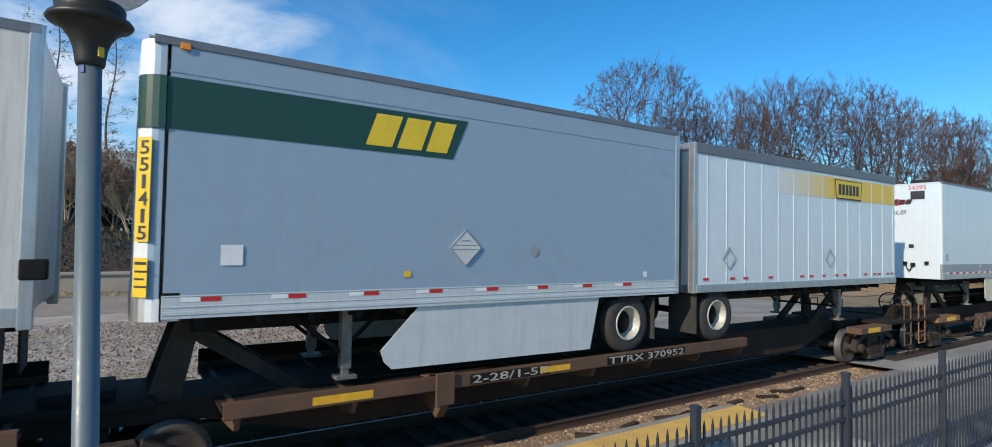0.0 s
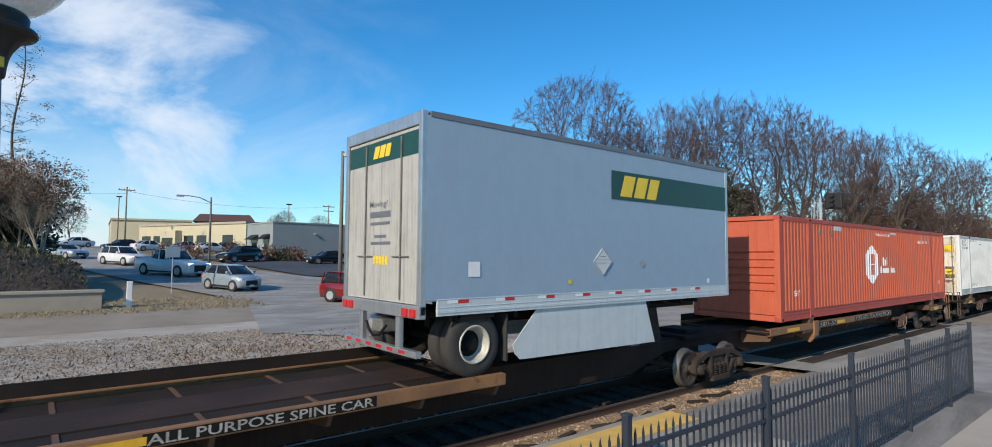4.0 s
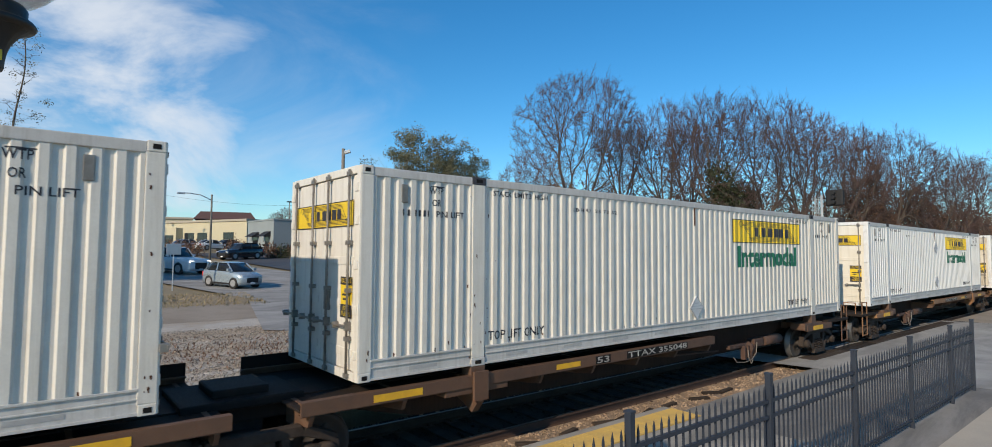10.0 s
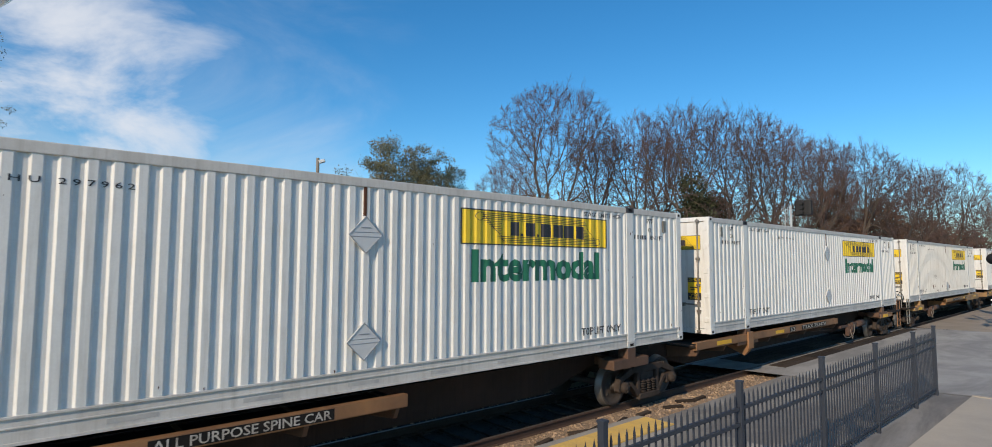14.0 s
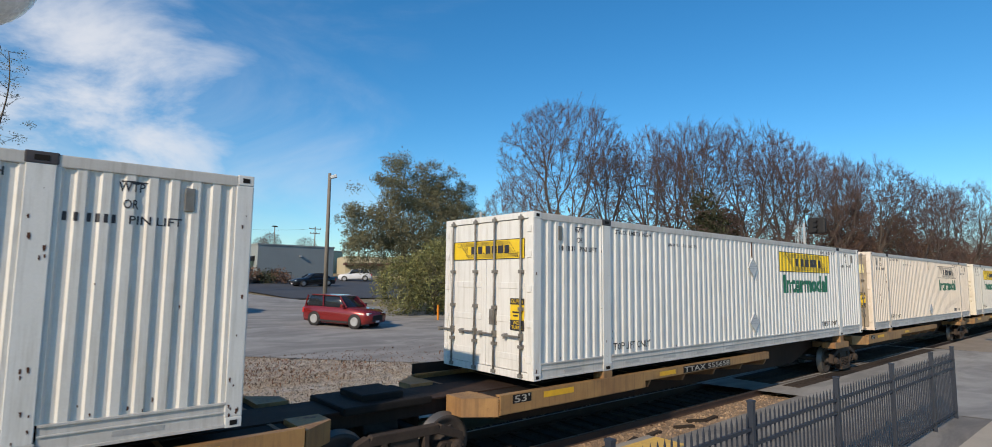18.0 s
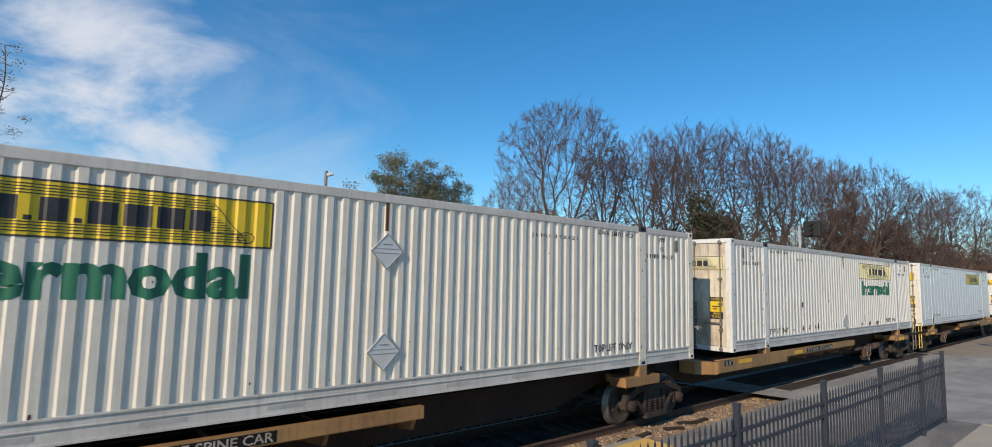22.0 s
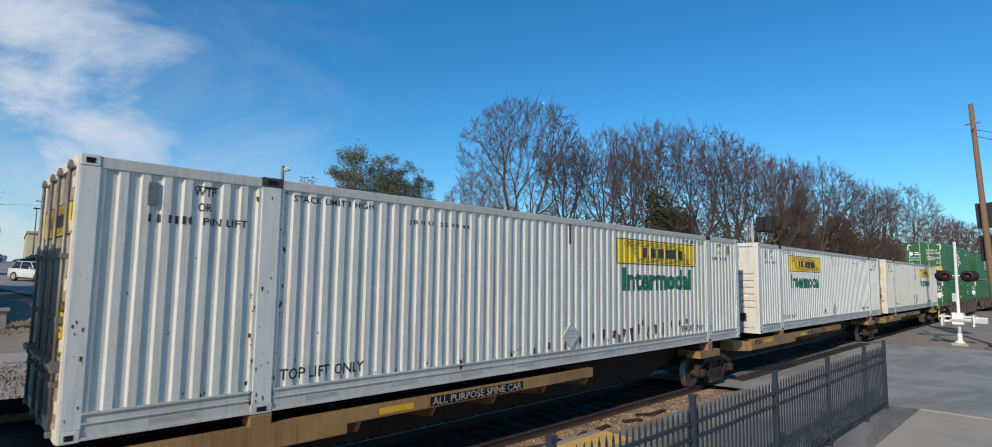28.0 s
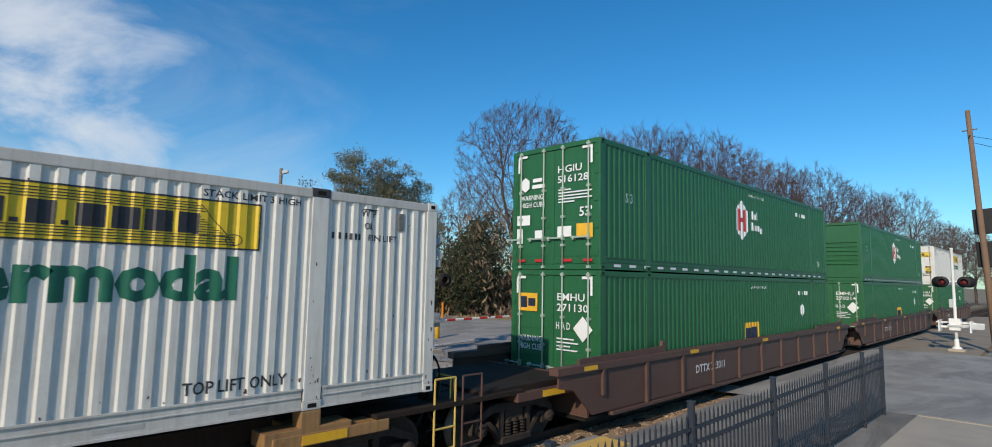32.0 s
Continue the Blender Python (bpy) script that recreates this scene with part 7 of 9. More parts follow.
def scatter_stones(name, label, mat, area, count, size, z, seed, keep=None):
    """Loose angular stones as one object."""
    rng = np.random.default_rng(seed)
    base = np.array([(1, 0, -0.3), (-0.5, 0.85, -0.35), (-0.55, -0.8, -0.3), (0.1, 0.1, 0.75), (0.5, 0.5, 0.25), (-0.6, 0.1, 0.4)])
    faces = np.array([(0, 4, 3), (4, 1, 3), (1, 5, 3), (5, 2, 3), (2, 0, 3), (0, 1, 4), (1, 2, 5), (0, 2, 1)])
    x0, x1, y0, y1 = area
    verts, polys = [], []
    n = 0
    pts = np.stack([rng.uniform(x0, x1, count), rng.uniform(y0, y1, count)], 1)
    for x, y in pts:
        if keep and not keep(x, y):
            continue
        a, s = rng.uniform(0, math.tau), size * rng.uniform(0.5, 1.4)
        c, d = math.cos(a), math.sin(a)
        q = base * (s, s * rng.uniform(0.6, 1.0), s * rng.uniform(0.5, 0.9)) + rng.normal(0, 0.12 * s, base.shape)
        q = np.stack([q[:, 0] * c - q[:, 1] * d + x, q[:, 0] * d + q[:, 1] * c + y, q[:, 2] + z(x, y)], 1)
        verts.append(q)
        polys.append(faces + n)
        n += 6
    me = bpy.data.meshes.new(name)
    me.from_pydata(np.concatenate(verts).tolist(), [], np.concatenate(polys).tolist())
    me.materials.append(mat)
    return tagged(new(name, me), label, "gravel", kind="stuff")


def ballast_height(x, y):
    d = abs(y - RAIL_Y)
    return -0.20 if d < 1.45 else -0.20 - (d - 1.45) * 0.33


# The bed's near-black stone colour carries the shade below the cars.
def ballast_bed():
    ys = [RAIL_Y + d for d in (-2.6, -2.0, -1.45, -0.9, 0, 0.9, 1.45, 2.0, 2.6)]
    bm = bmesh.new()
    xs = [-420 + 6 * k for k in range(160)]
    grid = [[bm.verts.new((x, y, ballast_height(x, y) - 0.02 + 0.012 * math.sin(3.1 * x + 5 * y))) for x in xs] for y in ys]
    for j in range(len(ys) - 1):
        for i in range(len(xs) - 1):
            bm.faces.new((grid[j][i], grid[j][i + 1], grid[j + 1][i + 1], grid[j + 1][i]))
    return thing("ballast_bed", "crushed stone ballast under the track, coloured near black for the train's shade", "ballast", kind="structure", bm=bm, mats=shade_toned_ballast)


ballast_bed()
scatter_stones("ballast_stones", "loose ballast stones coloured near black for the train's shade", shade_toned_ballast, (-6, 40, 5.9, 10.6), 9000, 0.036, lambda x, y: ballast_height(x, y), 11, lambda x, y: not 16.8 < x < 33.5)
scatter_stones("gravel_stones", "loose pale grey gravel stones", gravel_mat, (-7, 14, 11.0, 22.5), 46000, 0.034, lambda x, y: lie(x, y) - 0.022, 12, lambda x, y: x < 12.5 - 0.1 * (y - 11))

patch("track_shoulder", [(-40, 6.51), (17.0, 6.51), (17.0, 7.47), (-40, 7.47)], -0.150, tan_dirt, 110, 6, "tan dirt and crushed stone packed along the rail", thick=0.12)
scatter_stones("shoulder_stones", "loose tan stones along the rail", tan_dirt, (-4, 17, 6.55, 7.42), 2600, 0.032, lambda x, y: -0.145, 13)
track = thing("railway_track", "rusty steel rails on weathered timber ties", "railway track", kind="structure")
for y in (RAIL_Y - 0.7525, RAIL_Y + 0.7525):
    bm = bmesh.new()
    prof = [(-0.07, -0.172), (0.07, -0.172), (0.07, -0.16), (0.012, -0.135), (0.012, -0.045), (0.037, -0.035), (0.037, -0.008), (0.03, 0.0), (-0.03, 0.0), (-0.037, -0.008), (-0.037, -0.035), (-0.012, -0.045), (-0.012, -0.135), (-0.07, -0.16)]
    prism(bm, [(y + a, b) for a, b in prof], -420, 530, "x")
    part("rail", bm, rail_rust, track)
    part("rail_head", boxes((-420, 530, y - 0.026, y + 0.026, 0.0, 0.0015)), rail_head_steel, track, "worn rail head")


# ---- platform, crossing and road ----
patch("gravel_lot", [(-60, 10.61), (17.2, 10.61), (13.6, 24.5), (-60, 24.5)], -0.03, gravel_mat, 60, 12, "pale grey gravel yard beside the track")
patch("asphalt_driveway", [(12.4, 16.6), (15.5, 27.0), (8.2, 29.5), (6.4, 21.3)], 0.006, far_asphalt, 10, 8, "sun-bleached asphalt driveway joining the road")
patch("dirt_track", [(-60, 24.3), (13.5, 24.3), (11.5, 29.0), (-60, 28.6)], -0.022, dirt_mat, 40, 4, "brown dirt track beside the gravel")

ROAD = [(1.0, 130, 5.0), (4.2, 84, 5.2), (7.2, 62, 5.4), (11.2, 45, 6.0), (15.8, 32, 7.2), (20.6, 21, 8.0), (23.6, 12, 8.2), (25.0, 4, 8.2), (26.5, -10, 8.2), (29, -40, 8.0), (33, -110, 8.0)]


def road_strip():
    bm = bmesh.new()
    rows = []
    for (x0, y0, w0), (x1, y1, w1) in zip(ROAD, ROAD[1:]):
        for k in range(6):
            f = k / 6
            rows.append((x0 + (x1 - x0) * f, y0 + (y1 - y0) * f, w0 + (w1 - w0) * f))
    rows.append(ROAD[-1])
    prev = None
    for x, y, w in rows:
        cur = [bm.verts.new((x + w * s, y + 0.2 * w * s, lie(x + w * s, y + 0.2 * w * s) + (0.0 if not 5.2 < y < 10.6 else -0.004))) for s in (-1, -0.5, 0, 0.5, 1)]
        if prev:
            for i in range(4):
                bm.faces.new((prev[i], prev[i + 1], cur[i + 1], cur[i]))
        prev = cur
    bmesh.ops.recalc_face_normals(bm, faces=bm.faces)
    if bm.faces[:][0].normal.z < 0:
        bmesh.ops.reverse_faces(bm, faces=bm.faces[:])
    return thing("road", "worn grey asphalt road over the level crossing", "road", kind="structure", bm=bm, mats=far_asphalt)


road_strip()


patch("platform", [(-40, 2.62), (9.32, 2.62), (9.32, 5.70), (-40, 5.70)], 0.085, grey_concrete, 30, 3, "worn grey concrete station platform", thick=0.3)
patch("platform_edge", [(-40, 6.33), (9.32, 6.33), (9.32, 6.50), (-40, 6.50)], 0.085, grey_concrete, 20, 1, "grey concrete platform edge", thick=0.5)
patch("apron", [(9.322, 2.62), (18.2, 2.62), (18.0, 6.55), (9.322, 6.3)], -0.012, asphalt, 8, 4, "grey asphalt apron beside the crossing", thick=0.25)
patch("sidewalk", [(-40, -8), (16.4, -8), (16.4, 2.60), (-40, 2.60)], 0.06, concrete, 30, 6, "pale beige concrete sidewalk", thick=0.3)
patch("kerb", [(16.41, -8), (16.58, -8), (16.58, 2.60), (16.41, 2.60)], 0.075, concrete, 1, 8, "concrete kerb", thick=0.3)
patch("asphalt_yard", [(16.6, -30), (60, -30), (50, 2.9), (16.6, 2.6)], -0.02, asphalt, 12, 8, "patched grey asphalt yard")
patch("parking_lot", [(17.5, 46), (60, 42), (60, 78), (14.5, 80)], 0.012, new_asphalt, 16, 12, "dark asphalt parking lot")
patch("roadside_dirt", [(23.0, 27.2), (40.0, 17.6), (95.0, 17.0), (60.0, 30.0)], -0.012, tan_dirt, 30, 8, "tan dirt shoulder with dead leaves below the trees")
patch("trackside_dirt", [(33.4, 2.95), (80, 3.4), (80, 7.25), (33.4, 7.25)], -0.02, dirt_mat, 24, 4, "brown-grey dirt and gravel beside the track")
patch("grass_verge", [(-60, 28.5), (9.3, 28.9), (8.6, 33.0), (-60, 32.0)], -0.015, ground_mat, 30, 3, "dry yellow-brown grass verge")
patch("patched_asphalt", [(18.5, 12.0), (24, 12.4), (22, 17.5), (16.5, 17.2)], 0.006, grey_concrete, 4, 4, "darker patch of repaired asphalt")

# white stop lines on the road
def road_mark(x0, y0, x1, y1, w):
    d = Vector((x1 - x0, y1 - y0)).normalized()
    n = Vector((-d.y, d.x)) * w / 2
    return patch("road_marking", [(x0 - n.x, y0 - n.y), (x1 - n.x, y1 - n.y), (x1 + n.x, y1 + n.y), (x0 + n.x, y0 + n.y)], 0.018, worn_line, 8, 1, "worn white painted road line")


road_mark(15.6, 19.6, 19.8, 20.4, 0.35)
road_mark(10.3, 34.0, 6.5, 46.0, 0.12)
road_mark(6.5, 46.0, 2.4, 62.0, 0.12)
road_mark(29.5, 1.2, 33.5, 1.6, 0.35)

# yellow tactile tiles along the platform edge
for k in range(58):
    x = 9.30 - 0.612 * (k + 1)
    if k == 0:
        tile_bm = boxes((0.003, 0.609, 0.0, 0.61, 0.06, 0.10))
        for i in range(6):
            for j in range(6):
                cx, cy = 0.056 + 0.1 * i, 0.055 + 0.1 * j
                v = [tile_bm.verts.new((cx + a * 0.022, cy + b * 0.022, 0.10)) for a, b in ((-1, -1), (1, -1), (1, 1), (-1, 1))] + [tile_bm.verts.new((cx, cy, 0.108))]
                for q in range(4):
                    tile_bm.faces.new((v[q], v[(q + 1) % 4], v[4]))
        tile_mesh = mesh_of(tile_bm, "tactile_tile", tactile_yellow)
        tactile = tagged(new("tactile_strip"), "yellow tactile warning tiles on the platform edge", "tactile paving", kind="structure")
    part("tactile_tile", tile_mesh, None, tactile, m=pose(x, 5.71, 0))

# ties
tie_mesh = mesh_of(boxes((-0.115, 0.115, -1.3, 1.3, -0.32, -0.174), bevel=0.012), "tie", tie_wood)
plate_mesh = mesh_of(boxes((-0.09, 0.09, -0.16, 0.16, -0.176, -0.166), (-0.02, 0.02, -0.11, -0.07, -0.17, -0.13), (-0.02, 0.02, 0.07, 0.11, -0.17, -0.13)), "tie_plate", rail_rust)
rnd = random.Random(9)
for k in range(90):
    x = -9 + 0.52 * k + rnd.uniform(-0.03, 0.03)
    if 17.2 < x < 32.8:
        continue
    tie = part("tie", tie_mesh, None, track, m=pose(x, RAIL_Y + rnd.uniform(-0.04, 0.04), rnd.uniform(-0.012, 0.004), 0, 0, rnd.uniform(-1.2, 1.2)))
    for y in (-0.7525, 0.7525):
        part("tie_plate", plate_mesh, None, tie, m=pose(0, y, 0))
crossing = thing("crossing_surface", "dark timber planks between and beside the rails at the crossing", "crossing surface", kind="structure")
plank_mesh = mesh_of(boxes((-1.24, 1.24, -0.115, 0.115, -0.12, 0.0), bevel=0.012), "plank", tie_wood)
for k in range(6):
    for y in [RAIL_Y + d for d in (-1.26, -1.01, -0.51, -0.255, 0.0, 0.255, 0.51, 1.01, 1.26)]:
        part("plank", plank_mesh, None, crossing, m=pose(18.5 + 2.5 * k, y, 0.012 + rnd.uniform(-0.004, 0.004)))
bm = bmesh.new()
for k in range(360):
    x = 38 + 0.52 * k if k < 200 else -9.6 - 0.52 * (k - 200)
    box(bm, x - 0.115, x + 0.115, RAIL_Y - 1.3, RAIL_Y + 1.3, -0.32, -0.176)
tagged(part("far_ties", bm, tie_wood, track), kind="stuff")
for k in range(9):
    x, y = 6.5 + 0.75 * k + rnd.uniform(-0.2, 0.2), 6.93 + rnd.uniform(-0.06, 0.10)
    bm = boxes((-0.24, 0.24, -0.05, 0.05, -0.03, 0.035), bevel=0.008)
    thing("wood_scrap", "splintered brown timber scrap lying on the ballast", "timber", pose(x, y, -0.13, 0, 0, rnd.uniform(-35, 35)), "timber scraps on the ballast", bm=bm, mats=tie_wood)


# ---- fence ----
def picket_mesh():
    bm = boxes((-0.009, 0.009, -0.009, 0.009, 0.06, 1.40))
    lo = [bm.verts.new((x, y, 1.40)) for x, y in ((-0.009, -0.009), (0.009, -0.009), (0.009, 0.009), (-0.009, 0.009))]
    tip = bm.verts.new((0, 0, 1.47))
    for k in range(4):
        bm.faces.new((lo[k], lo[(k + 1) % 4], tip))
    return bm


def post_mesh():
    bm = boxes((-0.034, 0.034, -0.034, 0.034, -0.05, 1.55), bevel=0.004)
    box(bm, -0.04, 0.04, -0.04, 0.04, 1.55, 1.575, 0.004)
    return bm


FENCE_Y, POSTS = 3.22, (-3.85, -1.23, 1.40, 4.03, 6.63, 9.28, 11.90, 14.52, 16.33)
fence = thing("picket_fence", "dark blue-grey steel picket fence with pointed pickets", "fence", pose(0, FENCE_Y, 0))
picket, fence_post = mesh_of(picket_mesh(), "picket", fence_paint), mesh_of(post_mesh(), "post", fence_paint)
for a in POSTS:
    part("post", fence_post, None, fence, m=pose(a, 0, 0.03 if a < 11.3 else 0.0))
for a, b in zip(POSTS, POSTS[1:]):
    for z in (0.14, 1.10, 1.28):
        part("fence_rail", boxes((a + 0.03, b - 0.03, -0.018, 0.018, z - 0.019, z + 0.019)), fence_paint, fence)
    n = round((b - a) / 0.119)
    for k in range(1, n):
        part("picket", picket, None, fence, m=pose(a + (b - a) * k / n, 0, 0, 0, 0, 0))

# ---- station lamp ----
lamp = thing("street_lamp", "slate-blue lamp post with black fluted bowl and white globe", "street lamp", pose(-0.178, 2.93, 0.085, 0, -1.4, 0))
part("pole", lathe(bmesh.new(), [(0.16, 0.0), (0.16, 0.08), (0.12, 0.14), (0.11, 0.55), (0.075, 0.62), (0.052, 0.75), (0.041, 3.62)], "z", 28), lamp_pole_paint, lamp, "slate-blue tapered pole")
part("bowl", lathe(bmesh.new(), [(0.047, 3.585), (0.052, 3.60), (0.054, 3.625), (0.060, 3.66), (0.072, 3.695), (0.095, 3.73), (0.122, 3.752), (0.135, 3.76)], "z", 36, flute=0.035), lamp_iron, lamp, "black fluted iron bowl")
part("rim", lathe(bmesh.new(), [(0.120, 3.752), (0.147, 3.757), (0.154, 3.768), (0.146, 3.782), (0.122, 3.79), (0.125, 3.83), (0.115, 3.845), (0.10, 3.845)], "z", 36), lamp_iron, lamp)
part("globe", lathe(bmesh.new(), [(0.10, 3.82)] + [(0.275 * math.sin(a), 4.10 - 0.275 * math.cos(a)) for a in [0.42 + (math.pi - 0.42) * k / 16 for k in range(16)]] + [(0.0, 4.375)], "z", 32), frosted, lamp, "frosted white globe")
part("sticker", boxes((-0.012, 0.012, -0.062, -0.055, 3.62, 3.66)), yellow_sign, lamp, "small yellow sticker", m=pose(0, 0, 0, 0, 0, 40))
part("blue_sticker", boxes((-0.008, 0.008, -0.0450, -0.040, 3.55, 3.58)), mark_blue, lamp, "small blue sticker", m=pose(0, 0, 0, 0, 0, -35))


# ---- crossing signals ----
def lamp_unit(parent, at, turn, lit):
    u = part("flasher", lathe(bmesh.new(), [(0.0, 0.10), (0.26, 0.09), (0.27, 0.075), (0.16, 0.06), (0.15, -0.02), (0.10, -0.06), (0.0, -0.06)], "y", 24), signal_black, parent, "black round flasher unit", m=at @ pose(0, 0, 0, 0, 0, turn))
    part("lens", lathe(bmesh.new(), [(0.0, 0.118), (0.09, 0.112), (0.14, 0.092)], "y", 20), red_lens_lit if lit else red_lens, u, "lit red lens" if lit else "dark red lens")
    part("hood", lathe(bmesh.new(), [(0.155, 0.09), (0.165, 0.30), (0.16, 0.30), (0.15, 0.09)], "y", 16), signal_black, u)


def crossing_signal(name_label, at, turn, paint, arm_to, lit):
    """Mast, crossbuck, flashers, gate machine and a lowered striped arm."""
    s = thing("crossing_signal", name_label, "railway signal", at)
    top = 5.75 if arm_to else 4.95
    part("mast", lathe(bmesh.new(), [(0.075, 0.25), (0.068, 1.6), (0.06, top), (0.07, top + 0.02), (0.0, top + 0.05)], "z", 16), paint, s)
    part("foundation", boxes((-0.32, 0.32, -0.32, 0.32, -0.1, 0.14), bevel=0.03), concrete, s, "concrete foundation")
    part("base", lathe(bmesh.new(), [(0.22, 0.12), (0.20, 0.2), (0.10, 0.26), (0.09, 0.6)], "z", 12), paint, s)
    if arm_to:
        for a in (-45, 45):
            m = pose(0, 0.1, 4.3, 0, 0, turn) @ pose(0, 0, 0, 0, a, 0)
            part("crossbuck_blade", boxes((-0.62, 0.62, 0.02, 0.04, -0.115, 0.115), bevel=0.004), galvanised, s, m=m)
        part("crossbuck_sign", boxes((-0.35, 0.35, 0.02, 0.04, -0.15, 0.15), bevel=0.004), galvanised, s, m=pose(0, 0.06, 3.62, 0, 0, turn))
    zl = 2.95 if arm_to else 3.35
    part("flasher_bar", tube(bmesh.new(), (-0.62, 0, zl), (0.62, 0, zl), 0.03, 0.03, 8), paint, s, m=pose(0, 0, 0, 0, 0, turn))
    for x in (-0.58, 0.58):
        lamp_unit(s, pose(0, 0, zl - 0.02, 0, 0, turn) @ pose(x, 0, 0), 180 if not arm_to else 0, lit and x > 0)
        lamp_unit(s, pose(0, 0, zl - 0.02, 0, 0, turn) @ pose(x * 0.72, 0, 0), 0 if not arm_to else 180, False)
    part("gate_machine", boxes((-0.26, 0.26, -0.2, 0.24, 1.02, 1.58), (-0.2, 0.2, -0.24, -0.2, 1.1, 1.5), bevel=0.02), paint, s)
    part("counterweight", boxes((-1.05, -0.55, -0.34, -0.28, 1.12, 1.38), (-1.05, -0.55, 0.28, 0.34, 1.12, 1.38), (-0.7, 0.3, -0.33, -0.29, 1.2, 1.3), (-0.7, 0.3, 0.29, 0.33, 1.2, 1.3), bevel=0.01), galvanised, s, m=pose(0, 0, 0, 0, 0, turn if not arm_to else 0))
    part("junction_box", boxes((-0.13, 0.13, 0.06, 0.2, 2.1, 2.5), bevel=0.015), galvanised, s)
    if arm_to:
        d = Vector(arm_to)
        n = 14
        for k in range(n):
            a, b = Vector((0.3, 0, 1.25)).lerp(d, k / n), Vector((0.3, 0, 1.25)).lerp(d, (k + 1) / n)
            bm = tube(bmesh.new(), a, b, 0.055 - 0.0015 * k, 0.054 - 0.0015 * k, 6)
            part("arm_section", bm, mark_red if k % 2 else signal_white, s)
        for f in (0.45, 0.72, 0.98):
            p = Vector((0.3, 0, 1.25)).lerp(d, f)
            part("arm_lamp", tube(bmesh.new(), p, p + Vector((0, 0, 0.18)), 0.05, 0.05, 8), red_lens, s)
    return s


crossing_signal("galvanised crossing signal with lowered striped gate arm", pose(14.8, 18.4, lie(14.8, 18.4)), -15, galvanised, (6.3, -0.6, 1.38), False)
near_signal = crossing_signal("white crossing signal mast with a lit red flasher", pose(35.3, 3.9, -0.05), 92, signal_white, None, True)
part("gate_frame", boxes((-0.5, 0.5, -0.62, -0.56, 0.95, 1.5), (-0.5, 0.5, 0.56, 0.62, 0.95, 1.5), (-0.05, 0.05, -0.75, 0.75, 1.12, 1.22), (-0.05, 0.05, -0.75, 0.75, 1.35, 1.42), bevel=0.01), signal_white, near_signal)

# trackside signal with ladder and two heads
ts = thing("trackside_signal", "silver trackside signal mast with caged ladder and black heads", "railway signal", pose(46.6, 17.8, lie(46.6, 17.8)))
part("mast", tube(bmesh.new(), (0, 0, -0.05), (0, 0, 7.6), 0.09, 0.075, 12), galvanised, ts)
bm = bmesh.new()
for y in (-0.25, 0.2):
    tube(bm, (-0.55, y, 0.2), (-0.55, y, 7.5), 0.025, 0.025, 6)
for k in range(22):
    tube(bm, (-0.55, -0.25, 0.5 + 0.32 * k), (-0.55, 0.2, 0.5 + 0.32 * k), 0.016, 0.016, 5)
part("ladder", bm, galvanised, ts)
bm = bmesh.new()
for z in (3.2, 4.0, 4.8, 5.6, 6.4, 7.2):
    path_tube(bm, [(-0.55 - 0.4 * math.sin(a), 0.42 * math.cos(a), z) for a in [math.pi * k / 8 for k in range(9)]], 0.018, 5)
for a in (0.5, 1.2, 1.9, 2.6):
    tube(bm, (-0.55 - 0.4 * math.sin(a), 0.42 * math.cos(a), 3.2), (-0.55 - 0.4 * math.sin(a), 0.42 * math.cos(a), 7.4), 0.016, 0.016, 5)
part("ladder_cage", bm, galvanised, ts)
for z in (5.2, 7.35):
    h = part("signal_head", boxes((-0.1, 0.25, -1.55, -0.3, z - 0.62, z + 0.62), bevel=0.12), signal_black, ts, "black signal head")
    part("bracket", boxes((0.0, 0.06, -0.4, 0.1, z - 0.05, z + 0.05)), signal_black, h)
    for dz in (-0.36, 0.0, 0.36):
        part("hood", lathe(bmesh.new(), [(0.13, -0.1), (0.14, -0.42), (0.13, -0.42)], "x", 12, (0, -0.92, z + dz)), signal_black, h)
part("relay_box", boxes((-0.2, 0.2, -0.2, 0.2, 1.2, 2.0), bevel=0.02), galvanised, ts)

# utility pole by the crossing with two large signal backs, and its wires
pole = thing("utility_pole", "brown timber utility pole carrying black signal discs", "utility pole", pose(36.0, 2.52, -0.1, -2.4))
part("shaft", lathe(bmesh.new(), [(0.15, 0), (0.135, 4), (0.10, 11.9), (0.0, 11.92)], "z", 12), wood_pole, pole)
for z in (4.75, 6.35):
    disc = part("signal_back", boxes((0.22, 0.34, -0.95, 0.32, z - 0.62, z + 0.62), bevel=0.05), signal_black, pole, "large black square-cornered signal backplate")
    part("signal_case", boxes((0.34, 0.62, -0.66, 0.04, z - 0.4, z + 0.4), bevel=0.08), signal_black, disc)
part("crossarm_pin", tube(tube(bmesh.new(), (-0.3, 0.0, 10.6), (0.3, 0.0, 10.6), 0.03, 0.03, 6), (0, -0.3, 10.9), (0, 0.3, 10.9), 0.03, 0.03, 6), wood_pole, pole)


def wire(a, b, sag, r=0.012):
    a, b = Vector(a), Vector(b)
    pts = []
    for k in range(13):
        f = k / 12
        p = a.lerp(b, f)
        p.z -= sag * 4 * f * (1 - f)
        pts.append(p)
    return thing("overhead_wire", "thin black overhead wire", "cable", bm=path_tube(bmesh.new(), pts, r, 4), mats=signal_black, group="overhead wires")


wire((36, 3.0, 10.5), (58, -18, 9.5), 0.8)
wire((36, 3.0, 10.2), (70, -20, 8.5), 1.0)


